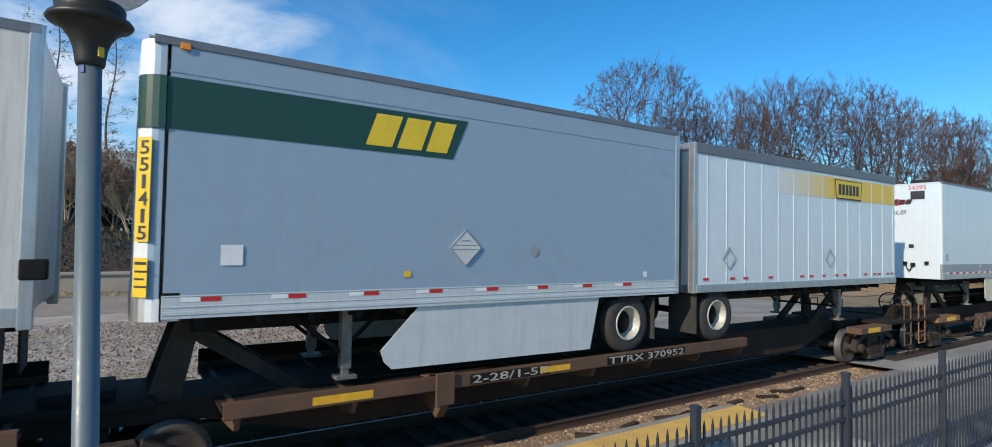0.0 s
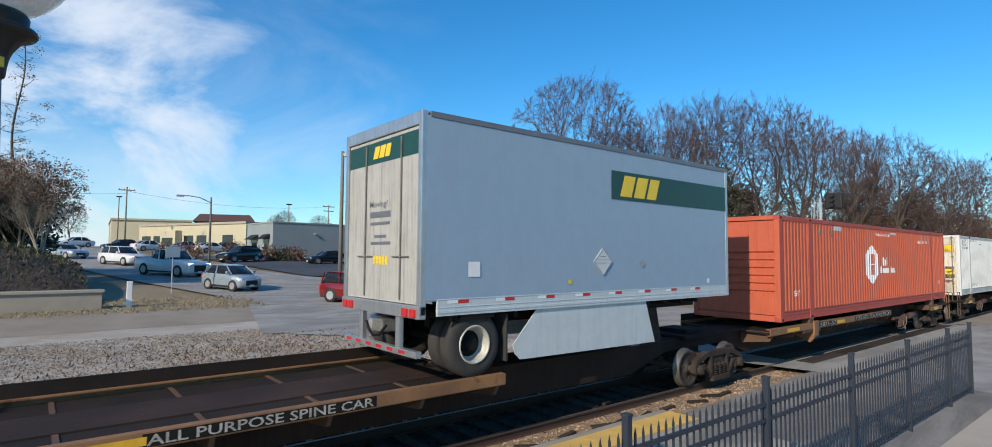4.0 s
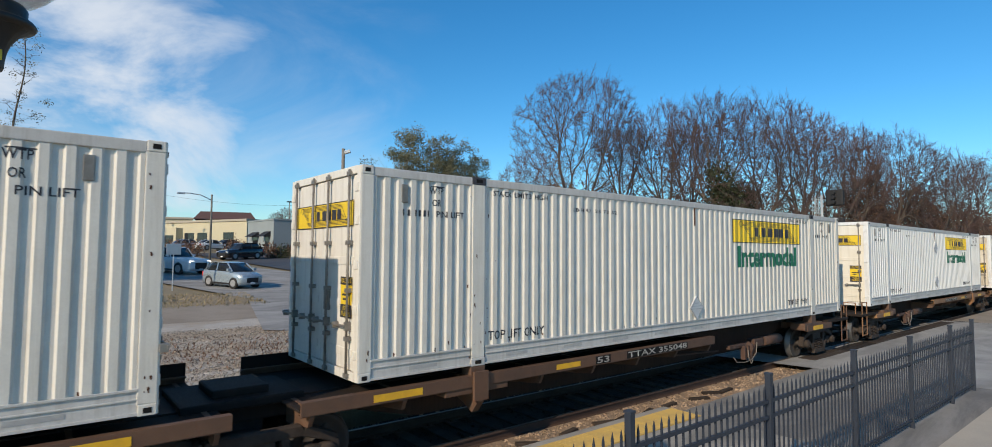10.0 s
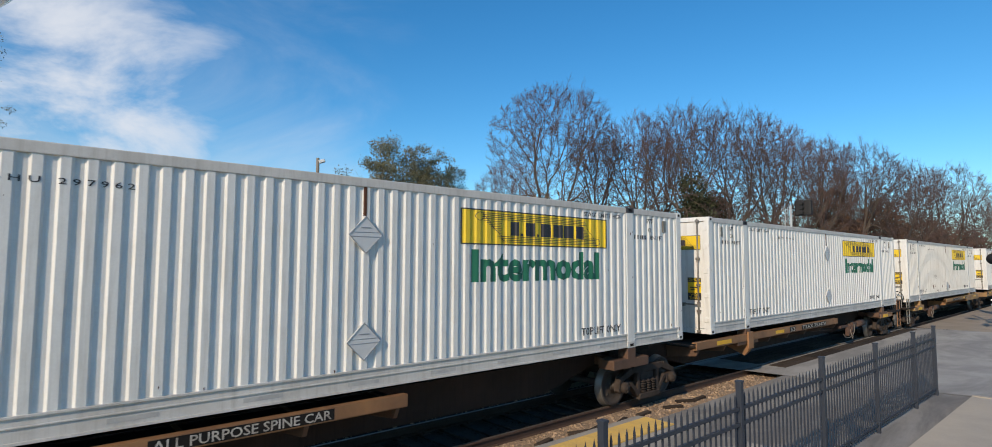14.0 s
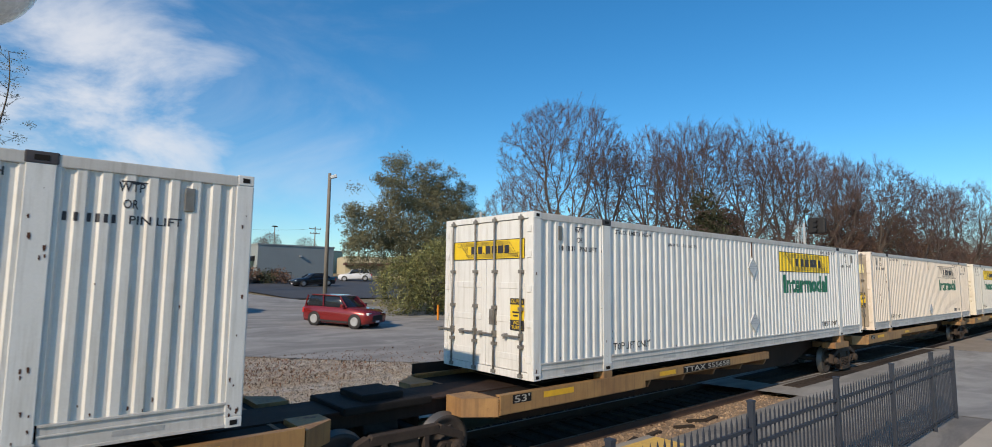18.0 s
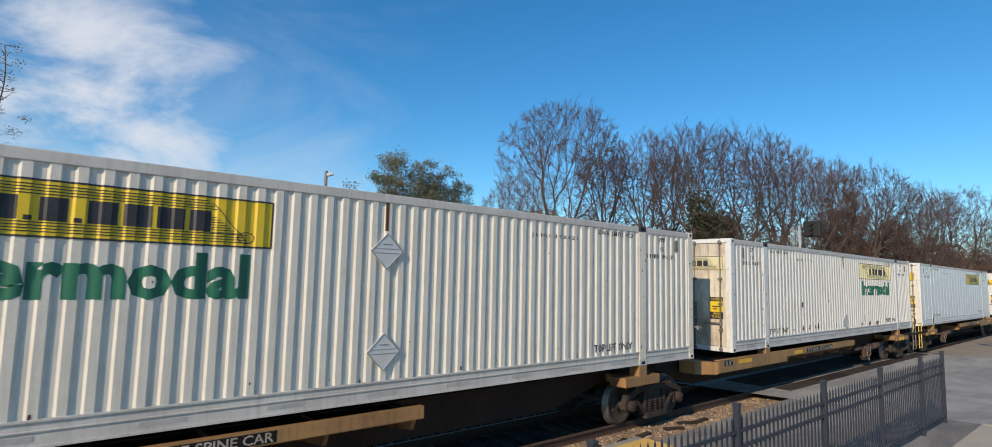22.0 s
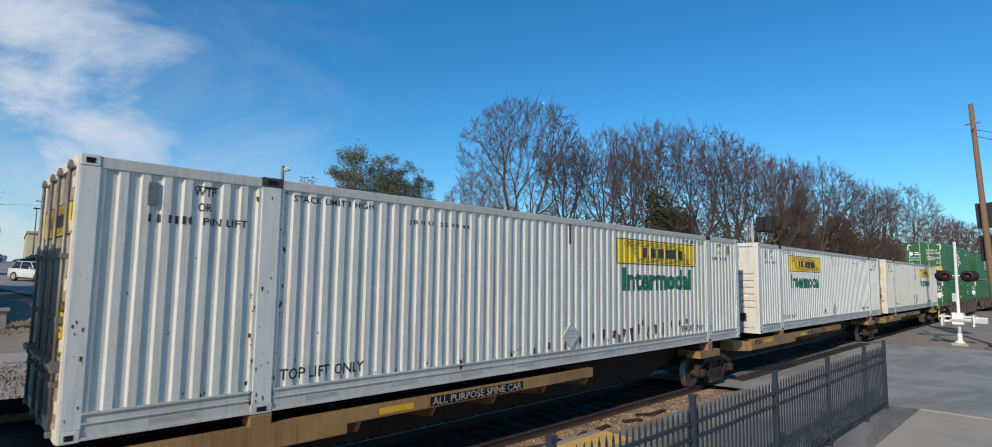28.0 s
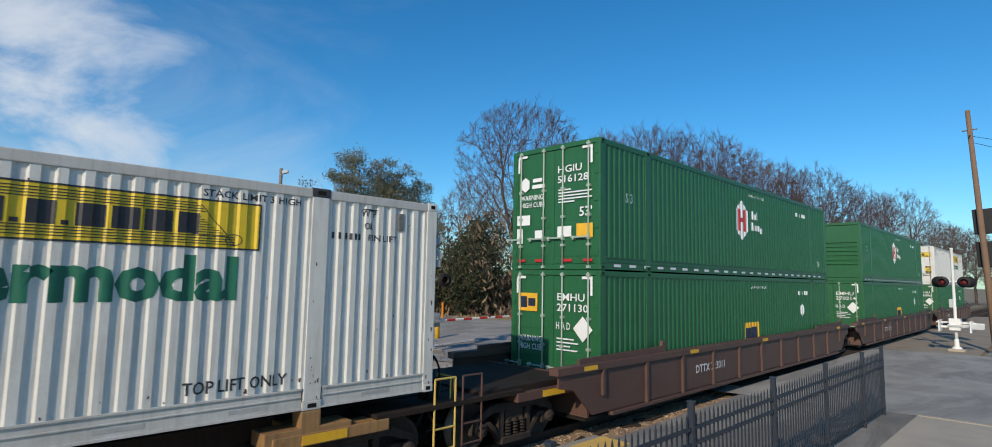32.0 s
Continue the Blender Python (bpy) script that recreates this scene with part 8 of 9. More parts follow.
# ---- town ----
def wood_pole_thing(x, y, h, label, arms=(), r=0.13, mat=grey_pole):
    p = thing("utility_pole", label, "utility pole", pose(x, y, lie(x, y) - 0.1))
    part("shaft", lathe(bmesh.new(), [(r, 0), (r * 0.7, h), (0, h + 0.02)], "z", 10), mat, p)
    for z, w in arms:
        part("crossarm", boxes((-w / 2, w / 2, -0.06, 0.06, z - 0.07, z + 0.07)), mat, p)
        bm = bmesh.new()
        for k in range(4):
            lathe(bm, [(0.05, 0.07), (0.06, 0.2), (0.0, 0.26)], "z", 6, (-w / 2 + 0.1 + (w - 0.2) * k / 3, 0, z))
        part("insulator_row", bm, grey_wall, p)
    return p


floodlight = wood_pole_thing(17.6, 40.0, 9.9, "slim grey pole with a floodlight on top", r=0.17)
part("floodlight", boxes((0.10, 0.55, -0.16, 0.16, -0.1, 0.13), (-0.05, 0.15, -0.04, 0.04, -0.05, 0.05), bevel=0.03), galvanised, floodlight, m=pose(0, 0, 9.55, 0, -18, -30))
wood_pole_thing(10.6, 103, 9.5, "timber utility pole with crossarm and transformer", arms=((9.0, 2.2),))
wood_pole_thing(45, 108, 9.0, "timber utility pole with two crossarms", arms=((8.6, 2.4), (7.7, 2.0)))


def street_light(x, y, h, reach, turn, label):
    p = thing("street_lamp", label, "street lamp", pose(x, y, lie(x, y) - 0.05, 0, 0, turn))
    part("pole", lathe(bmesh.new(), [(0.11, 0), (0.07, h), (0, h + 0.01)], "z", 10), grey_pole, p)
    if reach:
        part("arm", path_tube(bmesh.new(), [(0, 0, h - 0.5), (-reach * 0.4, 0, h - 0.1), (-reach * 0.8, 0, h), (-reach, 0, h - 0.02)], 0.04), galvanised, p)
        part("head", boxes((-reach - 0.5, -reach + 0.1, -0.13, 0.13, h - 0.12, h + 0.04), bevel=0.04), galvanised, p)
    else:
        part("head", boxes((-0.4, 0.4, -0.3, 0.3, h - 0.05, h + 0.12), bevel=0.03), signal_black, p)
    return p


street_light(11.7, 53.8, 6.4, 2.2, 0, "grey pole street light with a curved arm")
street_light(10.5, 112, 8.2, 0, 0, "tall parking lot light")
street_light(33, 96, 8.0, 0, 0, "tall parking lot light")
for a, b in (((10.6, 103, 12.6), (45, 108, 12.6)), ((10.6, 103, 12.2), (-40, 96, 12.0))):
    wire(a, b, 1.2, 0.02)


def wall_box(parent, name, corners, z0, z1, mat):
    bm = prism(bmesh.new(), corners, z0, z1, "z")
    return part(name, bm, mat, parent)


def facade_frame(a, b):
    d = (Vector(b) - Vector(a)).normalized()
    return d, Vector((-d.y, d.x))


grey = thing("commercial_building", "low grey flat-roofed commercial building with dark awnings", "building")
g0, g1, g2 = Vector((24.4, 88.6)), Vector((25.1, 79.1)), Vector((36.4, 80.1))
g3 = g0 + (g2 - g1)
wall_box(grey, "wall", [tuple(g0), tuple(g1), tuple(g2), tuple(g3)], 2.0, 7.35, grey_wall)
wall_box(grey, "roof_edge", [tuple(p + (p - (g1 + g3) / 2).normalized() * 0.12) for p in (g0, g1, g2, g3)], 7.35, 7.55, grey_wall)
for f, w in ((0.32, 1.9), (0.78, 1.5)):
    p = g0.lerp(g1, f)
    part("door", boxes((-0.06, 0.02, -w / 2, w / 2, 2.7, 5.1)), dark_glass, grey, "dark glazed door", m=pose(p.x, p.y, 0, 0, 0, 4))
    bm = bmesh.new()
    prism(bm, [(-1.1, 5.15), (0.0, 5.85), (0.0, 5.15)], -w / 2 - 0.4, w / 2 + 0.4)
    part("awning", bm, signal_black, grey, "black awning", m=pose(p.x, p.y, 0, 0, 0, 4))
bm = bmesh.new()
for k in range(9):
    box(bm, 25.4 + 0.5 * k, 25.46 + 0.5 * k, 78.2, 78.26, 2.6, 3.7)
box(bm, 25.4, 29.5, 78.21, 78.25, 3.6, 3.7)
box(bm, 25.4, 29.5, 78.21, 78.25, 2.9, 2.97)
part("railing", bm, signal_black, grey)
part("wall_lamp", boxes((31.0, 31.3, 79.3, 79.6, 5.9, 6.1)), galvanised, grey)

beige = thing("commercial_building", "long beige stucco store building with a flat roof", "building")
b0, b1 = Vector((15.0, 124.0)), Vector((26.4, 96.5))
bn = Vector((1, 0.42)).normalized() * 26
wall_box(beige, "wall", [tuple(b0), tuple(b1), tuple(b1 + bn), tuple(b0 + bn)], 2.5, 8.0, beige_wall)
wall_box(beige, "parapet", [tuple(b0 + Vector((-0.15, -0.1))), tuple(b1 + Vector((-0.15, -0.2))), tuple(b1 + bn), tuple(b0 + bn)], 8.0, 8.35, concrete)
d, _ = facade_frame(b0, b1)
for f in (0.08, 0.2, 0.30, 0.5, 0.62, 0.85):
    p = b0.lerp(b1, f)
    part("window", boxes((-1.3, 1.3, -0.06, 0.06, 4.4, 6.2)), dark_glass, beige, m=pose(p.x, p.y, 0, 0, 0, math.degrees(math.atan2(d.y, d.x))))
p = b0.lerp(b1, 0.36)
part("entrance", boxes((-2.2, 2.2, -1.2, 0.3, 3.6, 7.1), bevel=0.05), beige_wall, beige, m=pose(p.x, p.y, 0, 0, 0, math.degrees(math.atan2(d.y, d.x))))
part("entrance_door", boxes((-1.5, 1.5, -1.28, -1.15, 3.8, 5.8)), dark_glass, beige, m=pose(p.x, p.y, 0, 0, 0, math.degrees(math.atan2(d.y, d.x))))
store = thing("commercial_building", "tall beige store hall behind the car park", "building")
wall_box(store, "wall", [(12.0, 140), (26, 136), (30, 165), (14, 168)], 3.0, 9.9, beige_wall)
wall_box(store, "cornice", [(11.8, 139.7), (26.2, 135.7), (30.2, 165), (13.8, 168)], 9.9, 10.3, concrete)
hall = thing("house", "brick-brown hipped roof of a house behind the stores", "house")
wall_box(hall, "wall", [(27, 138), (38, 134), (41, 146), (30, 149)], 3.5, 10.2, brown_roof)
bm = bmesh.new()
v = [bm.verts.new(p) for p in ((26.5, 137.6, 10.2), (38.5, 133.4, 10.2), (41.6, 146.3, 10.2), (29.6, 149.5, 10.2), (29, 143, 12.2), (39, 139.5, 12.2))]
for q in ((0, 1, 5, 4), (1, 2, 5), (2, 3, 4, 5), (3, 0, 4)):
    bm.faces.new([v[i] for i in q])
part("roof", bm, brown_roof, hall)
shop = thing("commercial_building", "pale low store building far behind the lot", "building")
wall_box(shop, "wall", [(44, 92), (60, 86), (64, 98), (48, 104)], 2.5, 6.8, beige_wall)
wall_box(shop, "canopy", [(43, 90), (60, 84), (60.4, 86), (43.6, 92)], 5.2, 5.6, brown_roof)

wall = thing("retaining_wall", "low pale concrete retaining wall in front of the bank", "wall", kind="structure", bm=boxes((-40, 2.3, 30.2, 30.65, -0.1, 1.28), (-40.05, 2.38, 30.12, 30.73, 1.28, 1.40), bevel=0.015), mats=concrete)
post = thing("marker_post", "short white timber marker post", "post", pose(3.35, 30.6, lie(3.35, 30.6)), bm=boxes((-0.11, 0.11, -0.08, 0.08, -0.1, 1.15), bevel=0.02), mats=signal_white)
sign = thing("road_sign", "back of a small grey road sign on a post", "road sign", pose(6.0, 36.4, lie(6, 36.4)))
part("post", tube(bmesh.new(), (0, 0, -0.1), (0, 0, 2.5), 0.03, 0.03, 6), galvanised, sign)
part("plate", boxes((-0.38, 0.38, -0.03, 0.0, 1.95, 2.55), bevel=0.005), placard, sign, m=pose(0, 0, 0, 0, 0, 10))
for x, y, h in ((20.0, 28.9, 0.9), (23.6, 28.4, 1.0), (31.5, 22.8, 1.1)):
    thing("marker_stake", "orange and grey timber survey stake", "post", pose(x, y, lie(x, y)), "survey stakes", bm=boxes((-0.05, 0.05, -0.05, 0.05, -0.1, h), bevel=0.01), mats=mark_orange if x < 30 else pale_bark)
thing("guy_marker", "yellow plastic guy-wire guard", "marker", pose(17.6, 21.5, lie(17.6, 21.5)), bm=lathe(bmesh.new(), [(0.12, -0.05), (0.11, 0.9), (0.06, 1.05), (0, 1.06)], "z", 10), mats=safety_yellow)


# ---- vehicles ----
def hull(bm, sections):
    """Lofts closed cross-sections of equal count: rows of (x, [(y, z), ...])."""
    rings = [[bm.verts.new((x, y, z)) for y, z in ring] for x, ring in sections]
    n = len(rings[0])
    for a, b in zip(rings, rings[1:]):
        for k in range(n):
            bm.faces.new((a[k], a[(k + 1) % n], b[(k + 1) % n], b[k]))
    bm.faces.new(rings[0][::-1])
    bm.faces.new(rings[-1])
    bmesh.ops.recalc_face_normals(bm, faces=bm.faces)
    for f in bm.faces:
        f.smooth = True
    return bm


def car_ring(w, z0, z1, tuck=0.06):
    return [(-w + tuck, z0), (-w, z0 + 0.18), (-w, (z0 + z1) / 2 + 0.1), (-w + 0.03, z1 - 0.06), (-w + 0.12, z1), (w - 0.12, z1), (w - 0.03, z1 - 0.06), (w, (z0 + z1) / 2 + 0.1), (w, z0 + 0.18), (w - tuck, z0)]


def vehicle(name, label, at, paint, length, width, height, wheel, hood, cabin, bed=False, lit=False):
    """A car facing +x. hood: height of the bonnet; cabin: x of windscreen foot, screen top, roof end, rear glass foot."""
    c = thing(name, label, "car", at)
    w, l2 = width / 2, length / 2
    clear = wheel * 0.62
    tail = hood if not bed else hood + 0.02
    part("body", hull(bmesh.new(), [(-l2, car_ring(w * 0.88, clear + 0.12, tail - 0.1)), (-l2 + 0.12, car_ring(w * 0.97, clear, tail)), (-l2 * 0.5, car_ring(w, clear - 0.04, tail + 0.03)), (0, car_ring(w, clear - 0.04, hood + 0.03)), (l2 * 0.45, car_ring(w, clear - 0.04, hood)), (l2 - 0.3, car_ring(w * 0.97, clear, hood - 0.1)), (l2, car_ring(w * 0.85, clear + 0.1, hood - 0.25))]), paint, c)
    x0, x1, x2, x3 = cabin

    def roof_ring(f, top):
        ww = w * 0.93 * f
        return [(-w * 0.95, hood - 0.02), (-ww * 0.86, top - 0.10), (-ww * 0.78, top), (ww * 0.78, top), (ww * 0.86, top - 0.10), (w * 0.95, hood - 0.02)]
    part("greenhouse", hull(bmesh.new(), [(x0, roof_ring(1.0, hood + 0.02)), (x1, roof_ring(0.96, height - 0.05)), (x2, roof_ring(0.95, height - 0.06)), (x3, roof_ring(1.0, hood + 0.04))]), dark_glass, c, "dark tinted windows")
    bm = bmesh.new()
    rp = [(x1 - 0.05, height - 0.045), (x1 - 0.25, height - 0.01), ((x1 + x2) / 2, height), (x2 + 0.1, height - 0.015), (x2 - 0.02, height - 0.05)]
    prism(bm, rp, -w * 0.74, w * 0.74)
    part("roof", bm, paint, c)
    for s in (-1, 1):
        bm = bmesh.new()
        ps = [(x0, hood), (x1, height - 0.06), (x2, height - 0.06), (x3, hood)]
        for (xa, za), (xb, zb) in ((ps[0], ps[1]), (ps[2], ps[3]), (((x0 + x3) / 2 - 0.1, hood), ((x1 + x2) / 2 - 0.1, height - 0.06))):
            ya, yb = s * w * 0.955, s * w * 0.80
            tube(bm, (xa, ya, za), (xb, yb, zb), 0.045, 0.04, 6)
        part("pillar_frame", bm, paint, c)
        part("mirror", boxes((x0 - 0.25, x0 - 0.1, min(s * w, s * (w + 0.2)), max(s * w, s * (w + 0.2)), hood + 0.02, hood + 0.17), bevel=0.03), paint, c)
        part("headlight", boxes((l2 - 0.28, l2 - 0.02, min(s * w * 0.55, s * w * 0.88), max(s * w * 0.55, s * w * 0.88), hood - 0.34, hood - 0.2), bevel=0.03), headlight_lit if lit else headlight, c)
        part("tail_light", boxes((-l2 - 0.01, -l2 + 0.2, min(s * w * 0.7, s * w * 0.95), max(s * w * 0.7, s * w * 0.95), tail - 0.4, tail - 0.12), bevel=0.03), mark_red, c)
        part("door_trim", boxes((-l2 * 0.5, l2 * 0.42, min(s * w, s * (w + 0.012)), max(s * w, s * (w + 0.012)), clear + 0.02, clear + 0.12), bevel=0.004), signal_black, c)
        for x in (-l2 * 0.60, l2 * 0.62):
            y = s * (w - 0.11)
            part("wheel_arch", lathe(bmesh.new(), [(wheel * 0.9, s * 0.113), (wheel * 1.14, s * 0.118), (wheel * 1.15, s * 0.02)], "y", 20, (x, y, wheel)), signal_black, c)
            tyre = part("tyre", lathe(bmesh.new(), [(wheel * 0.62, -0.1), (wheel * 0.93, -0.12), (wheel, -0.08), (wheel, 0.08), (wheel * 0.93, 0.13), (wheel * 0.62, 0.1)] if s > 0 else [(wheel * 0.62, -0.1), (wheel * 0.93, -0.13), (wheel, -0.08), (wheel, 0.08), (wheel * 0.93, 0.12), (wheel * 0.62, 0.1)], "y", 20), rubber, c, m=pose(x, y, wheel))
            bm = lathe(bmesh.new(), [(0.0, 0.150), (wheel * 0.2, 0.152), (wheel * 0.58, 0.128), (wheel * 0.66, 0.142), (wheel * 0.68, 0.1)], "y", 20)
            part("hub_cap", bm, rim_alu, tyre, m=pose(0, 0, 0, 0, 0, 0 if s > 0 else 180))
    part("grille", boxes((l2 - 0.08, l2 + 0.012, -w * 0.5, w * 0.5, clear + 0.15, hood - 0.34), bevel=0.02), signal_black, c)
    part("front_plate", boxes((l2 + 0.01, l2 + 0.02, -0.16, 0.16, clear + 0.1, clear + 0.2)), mark_white, c)
    if bed:
        part("bed_opening", boxes((-l2 + 0.1, x3 - 0.15, -w * 0.82, w * 0.82, tail - 0.02, tail + 0.035)), signal_black, c)
        part("bed_rail", boxes((-l2 + 0.05, x3 - 0.1, -w + 0.02, -w * 0.82, tail, tail + 0.07), (-l2 + 0.05, x3 - 0.1, w * 0.82, w - 0.02, tail, tail + 0.07), (-l2 + 0.02, -l2 + 0.1, -w * 0.95, w * 0.95, tail - 0.05, tail + 0.07), bevel=0.015), paint, c)
    return c


car_red = material("red_car_paint", (0.22, 0.018, 0.018), 0.25, 0.3, coat=0.6, bump=0.0, amount=0.2)
car_white = material("white_car_paint", (0.62, 0.63, 0.65), 0.3, coat=0.5, bump=0.0, amount=0.2)
car_silver = material("silver_car_paint", (0.42, 0.46, 0.50), 0.28, 0.6, coat=0.5, bump=0.0, amount=0.2)
car_black = material("black_car_paint", (0.014, 0.015, 0.018), 0.22, 0.2, coat=0.7, bump=0.0, amount=0.2)
car_blue = material("pale_blue_car_paint", (0.36, 0.43, 0.48), 0.28, 0.4, coat=0.5, bump=0.0, amount=0.2)


def on_road(x, y, turn):
    return pose(x, y, lie(x, y) + 0.005, 0, 2.0 if y < 100 else 0, turn)


vehicle("crossover_car", "dark red boxy crossover waiting at the crossing", on_road(13.6, 28.4, -62), car_red, 4.14, 1.8, 1.61, 0.34, 1.02, (0.75, 0.2, -1.72, -1.98), lit=False)
vehicle("hatchback_car", "pale silver-blue small hatchback waiting in the queue", on_road(9.3, 37.0, -66), car_blue, 3.55, 1.63, 1.49, 0.30, 0.98, (0.95, 0.35, -1.1, -1.6))
vehicle("pickup_truck", "white extended-cab pickup truck waiting in the queue", on_road(8.0, 48.5, -62), car_white, 5.9, 2.0, 1.93, 0.40, 1.22, (0.95, 0.45, -0.95, -1.15), bed=True, lit=True)
vehicle("suv_car", "white compact SUV waiting in the queue", on_road(6.2, 61.5, -62), car_white, 4.5, 1.84, 1.66, 0.35, 1.05, (0.9, 0.3, -1.6, -2.05), lit=True)
vehicle("sedan_car", "silver sedan waiting in the queue", on_road(2.4, 73.0, -60), car_silver, 4.8, 1.84, 1.45, 0.33, 0.95, (0.85, 0.2, -1.0, -1.75))
vehicle("suv_car", "silver SUV further up the queue", on_road(1.0, 83.0, -60), car_silver, 4.6, 1.85, 1.68, 0.35, 1.05, (0.9, 0.3, -1.6, -2.1))
vehicle("suv_car", "black SUV parked in the lot", on_road(17.6, 66.5, 205), car_black, 4.8, 1.95, 1.78, 0.37, 1.12, (0.9, 0.35, -1.7, -2.2))
vehicle("sedan_car", "black sedan parked in the lot", on_road(26.0, 62.5, 185), car_black, 4.9, 1.85, 1.45, 0.33, 0.95, (0.85, 0.2, -1.0, -1.8))
vehicle("suv_car", "white SUV parked beside the grey building", on_road(37.5, 75, 150), car_white, 4.7, 1.9, 1.75, 0.36, 1.1, (0.9, 0.3, -1.6, -2.1))
for k, (x, y, mat, what) in enumerate(((12.5, 92, car_white, "white"), (16, 90, car_silver, "silver"), (19.5, 88, car_white, "white"), (9.5, 96, car_black, "black"), (22.5, 90, car_black, "black"), (4.5, 104, car_white, "white"), (0.5, 108, car_silver, "silver"), (-3.5, 100, car_white, "white"))):
    vehicle("sedan_car", what + " car parked in the store lot", on_road(x, y, 200 if k % 2 else 20), mat, 4.7, 1.84, 1.5, 0.33, 0.97, (0.85, 0.2, -1.1, -1.8))


# ---- trees and brush ----
def tubes_mesh(name, segments, mats, thick=0.03):
    """Tapered twigs from (a, b, ra, rb) rows; stout ones get more sides. Material 0 for stout, 1 for thin."""
    verts, faces, index = [], [], []
    n = 0
    for a, b, ra, rb in segments:
        sides = 7 if ra > 0.12 else 5 if ra > 0.04 else 3
        d = b - a
        if d.length < 1e-6:
            continue
        d = d.normalized()
        p = d.orthogonal().normalized()
        q = d.cross(p)
        for c, r in ((a, ra), (b, rb)):
            for k in range(sides):
                t = k * math.tau / sides
                verts.append(c + (p * math.cos(t) + q * math.sin(t)) * r)
        for k in range(sides):
            faces.append((n + k, n + (k + 1) % sides, n + sides + (k + 1) % sides, n + sides + k))
            index.append(0 if ra > thick else min(1, len(mats) - 1))
        n += 2 * sides
    me = bpy.data.meshes.new(name)
    me.from_pydata([tuple(v) for v in verts], [], faces)
    for m in mats:
        me.materials.append(m)
    me.polygons.foreach_set("material_index", index)
    me.polygons.foreach_set("use_smooth", [True] * len(faces))
    return me


def grow(rnd, out, start, way, length, radius, level, levels, spread, lift):
    """One limb in bent steps, with smaller limbs off it."""
    steps = 6 if level == 0 else 5 if level < 3 else 3
    p, d = start.copy(), way.normalized()
    r = radius
    kids = {0: 9, 1: 7, 2: 6, 3: 4}.get(level, 3)
    spots = sorted(rnd.uniform(0.28 if level == 0 else 0.2, 1.0) for _ in range(kids)) if level < levels else []
    done = 0
    for k in range(steps):
        f1 = (k + 1) / steps
        bend = Vector((rnd.uniform(-1, 1), rnd.uniform(-1, 1), rnd.uniform(-0.5, 0.8))) * (0.10 + 0.07 * level)
        d = (d + bend + Vector((0, 0, lift * 0.10 * (1 if level else 0.4)))).normalized()
        q = p + d * (length / steps)
        r1 = radius * (1 - 0.72 * f1)
        out.append((p, q, r, max(r1, 0.006)))
        while done < len(spots) and spots[done] <= f1:
            side = Vector((rnd.gauss(0, 1), rnd.gauss(0, 1), rnd.gauss(0, 0.5)))
            side = (side - d * side.dot(d)).normalized()
            a = radians(rnd.uniform(24, 52)) * spread
            way2 = d * math.cos(a) + side * math.sin(a)
            scale = rnd.uniform(0.42, 0.72) * (1.15 - 0.45 * spots[done])
            at = p.lerp(q, 0.5)
            grow(rnd, out, at, way2, length * scale, max(r * rnd.uniform(0.42, 0.62), 0.008), level + 1, levels, spread, lift)
            done += 1
        p, r = q, r1


def bare_tree_mesh(seed, height, radius, levels=4, spread=1.0, lift=1.0, stems=1):
    rnd = random.Random(seed)
    out = []
    for k in range(stems):
        way = Vector((rnd.uniform(-0.1, 0.1), rnd.uniform(-0.1, 0.1), 1)) if stems == 1 else Vector((rnd.uniform(-0.5, 0.5), rnd.uniform(-0.5, 0.5), 1))
        grow(rnd, out, Vector((0, 0, -0.2)), way, height * 0.78, radius, 0, levels, spread, lift)
    top = max(s[1].z for s in out)
    f = height / top
    return [(a * f, b * f, ra, rb) for a, b, ra, rb in out]


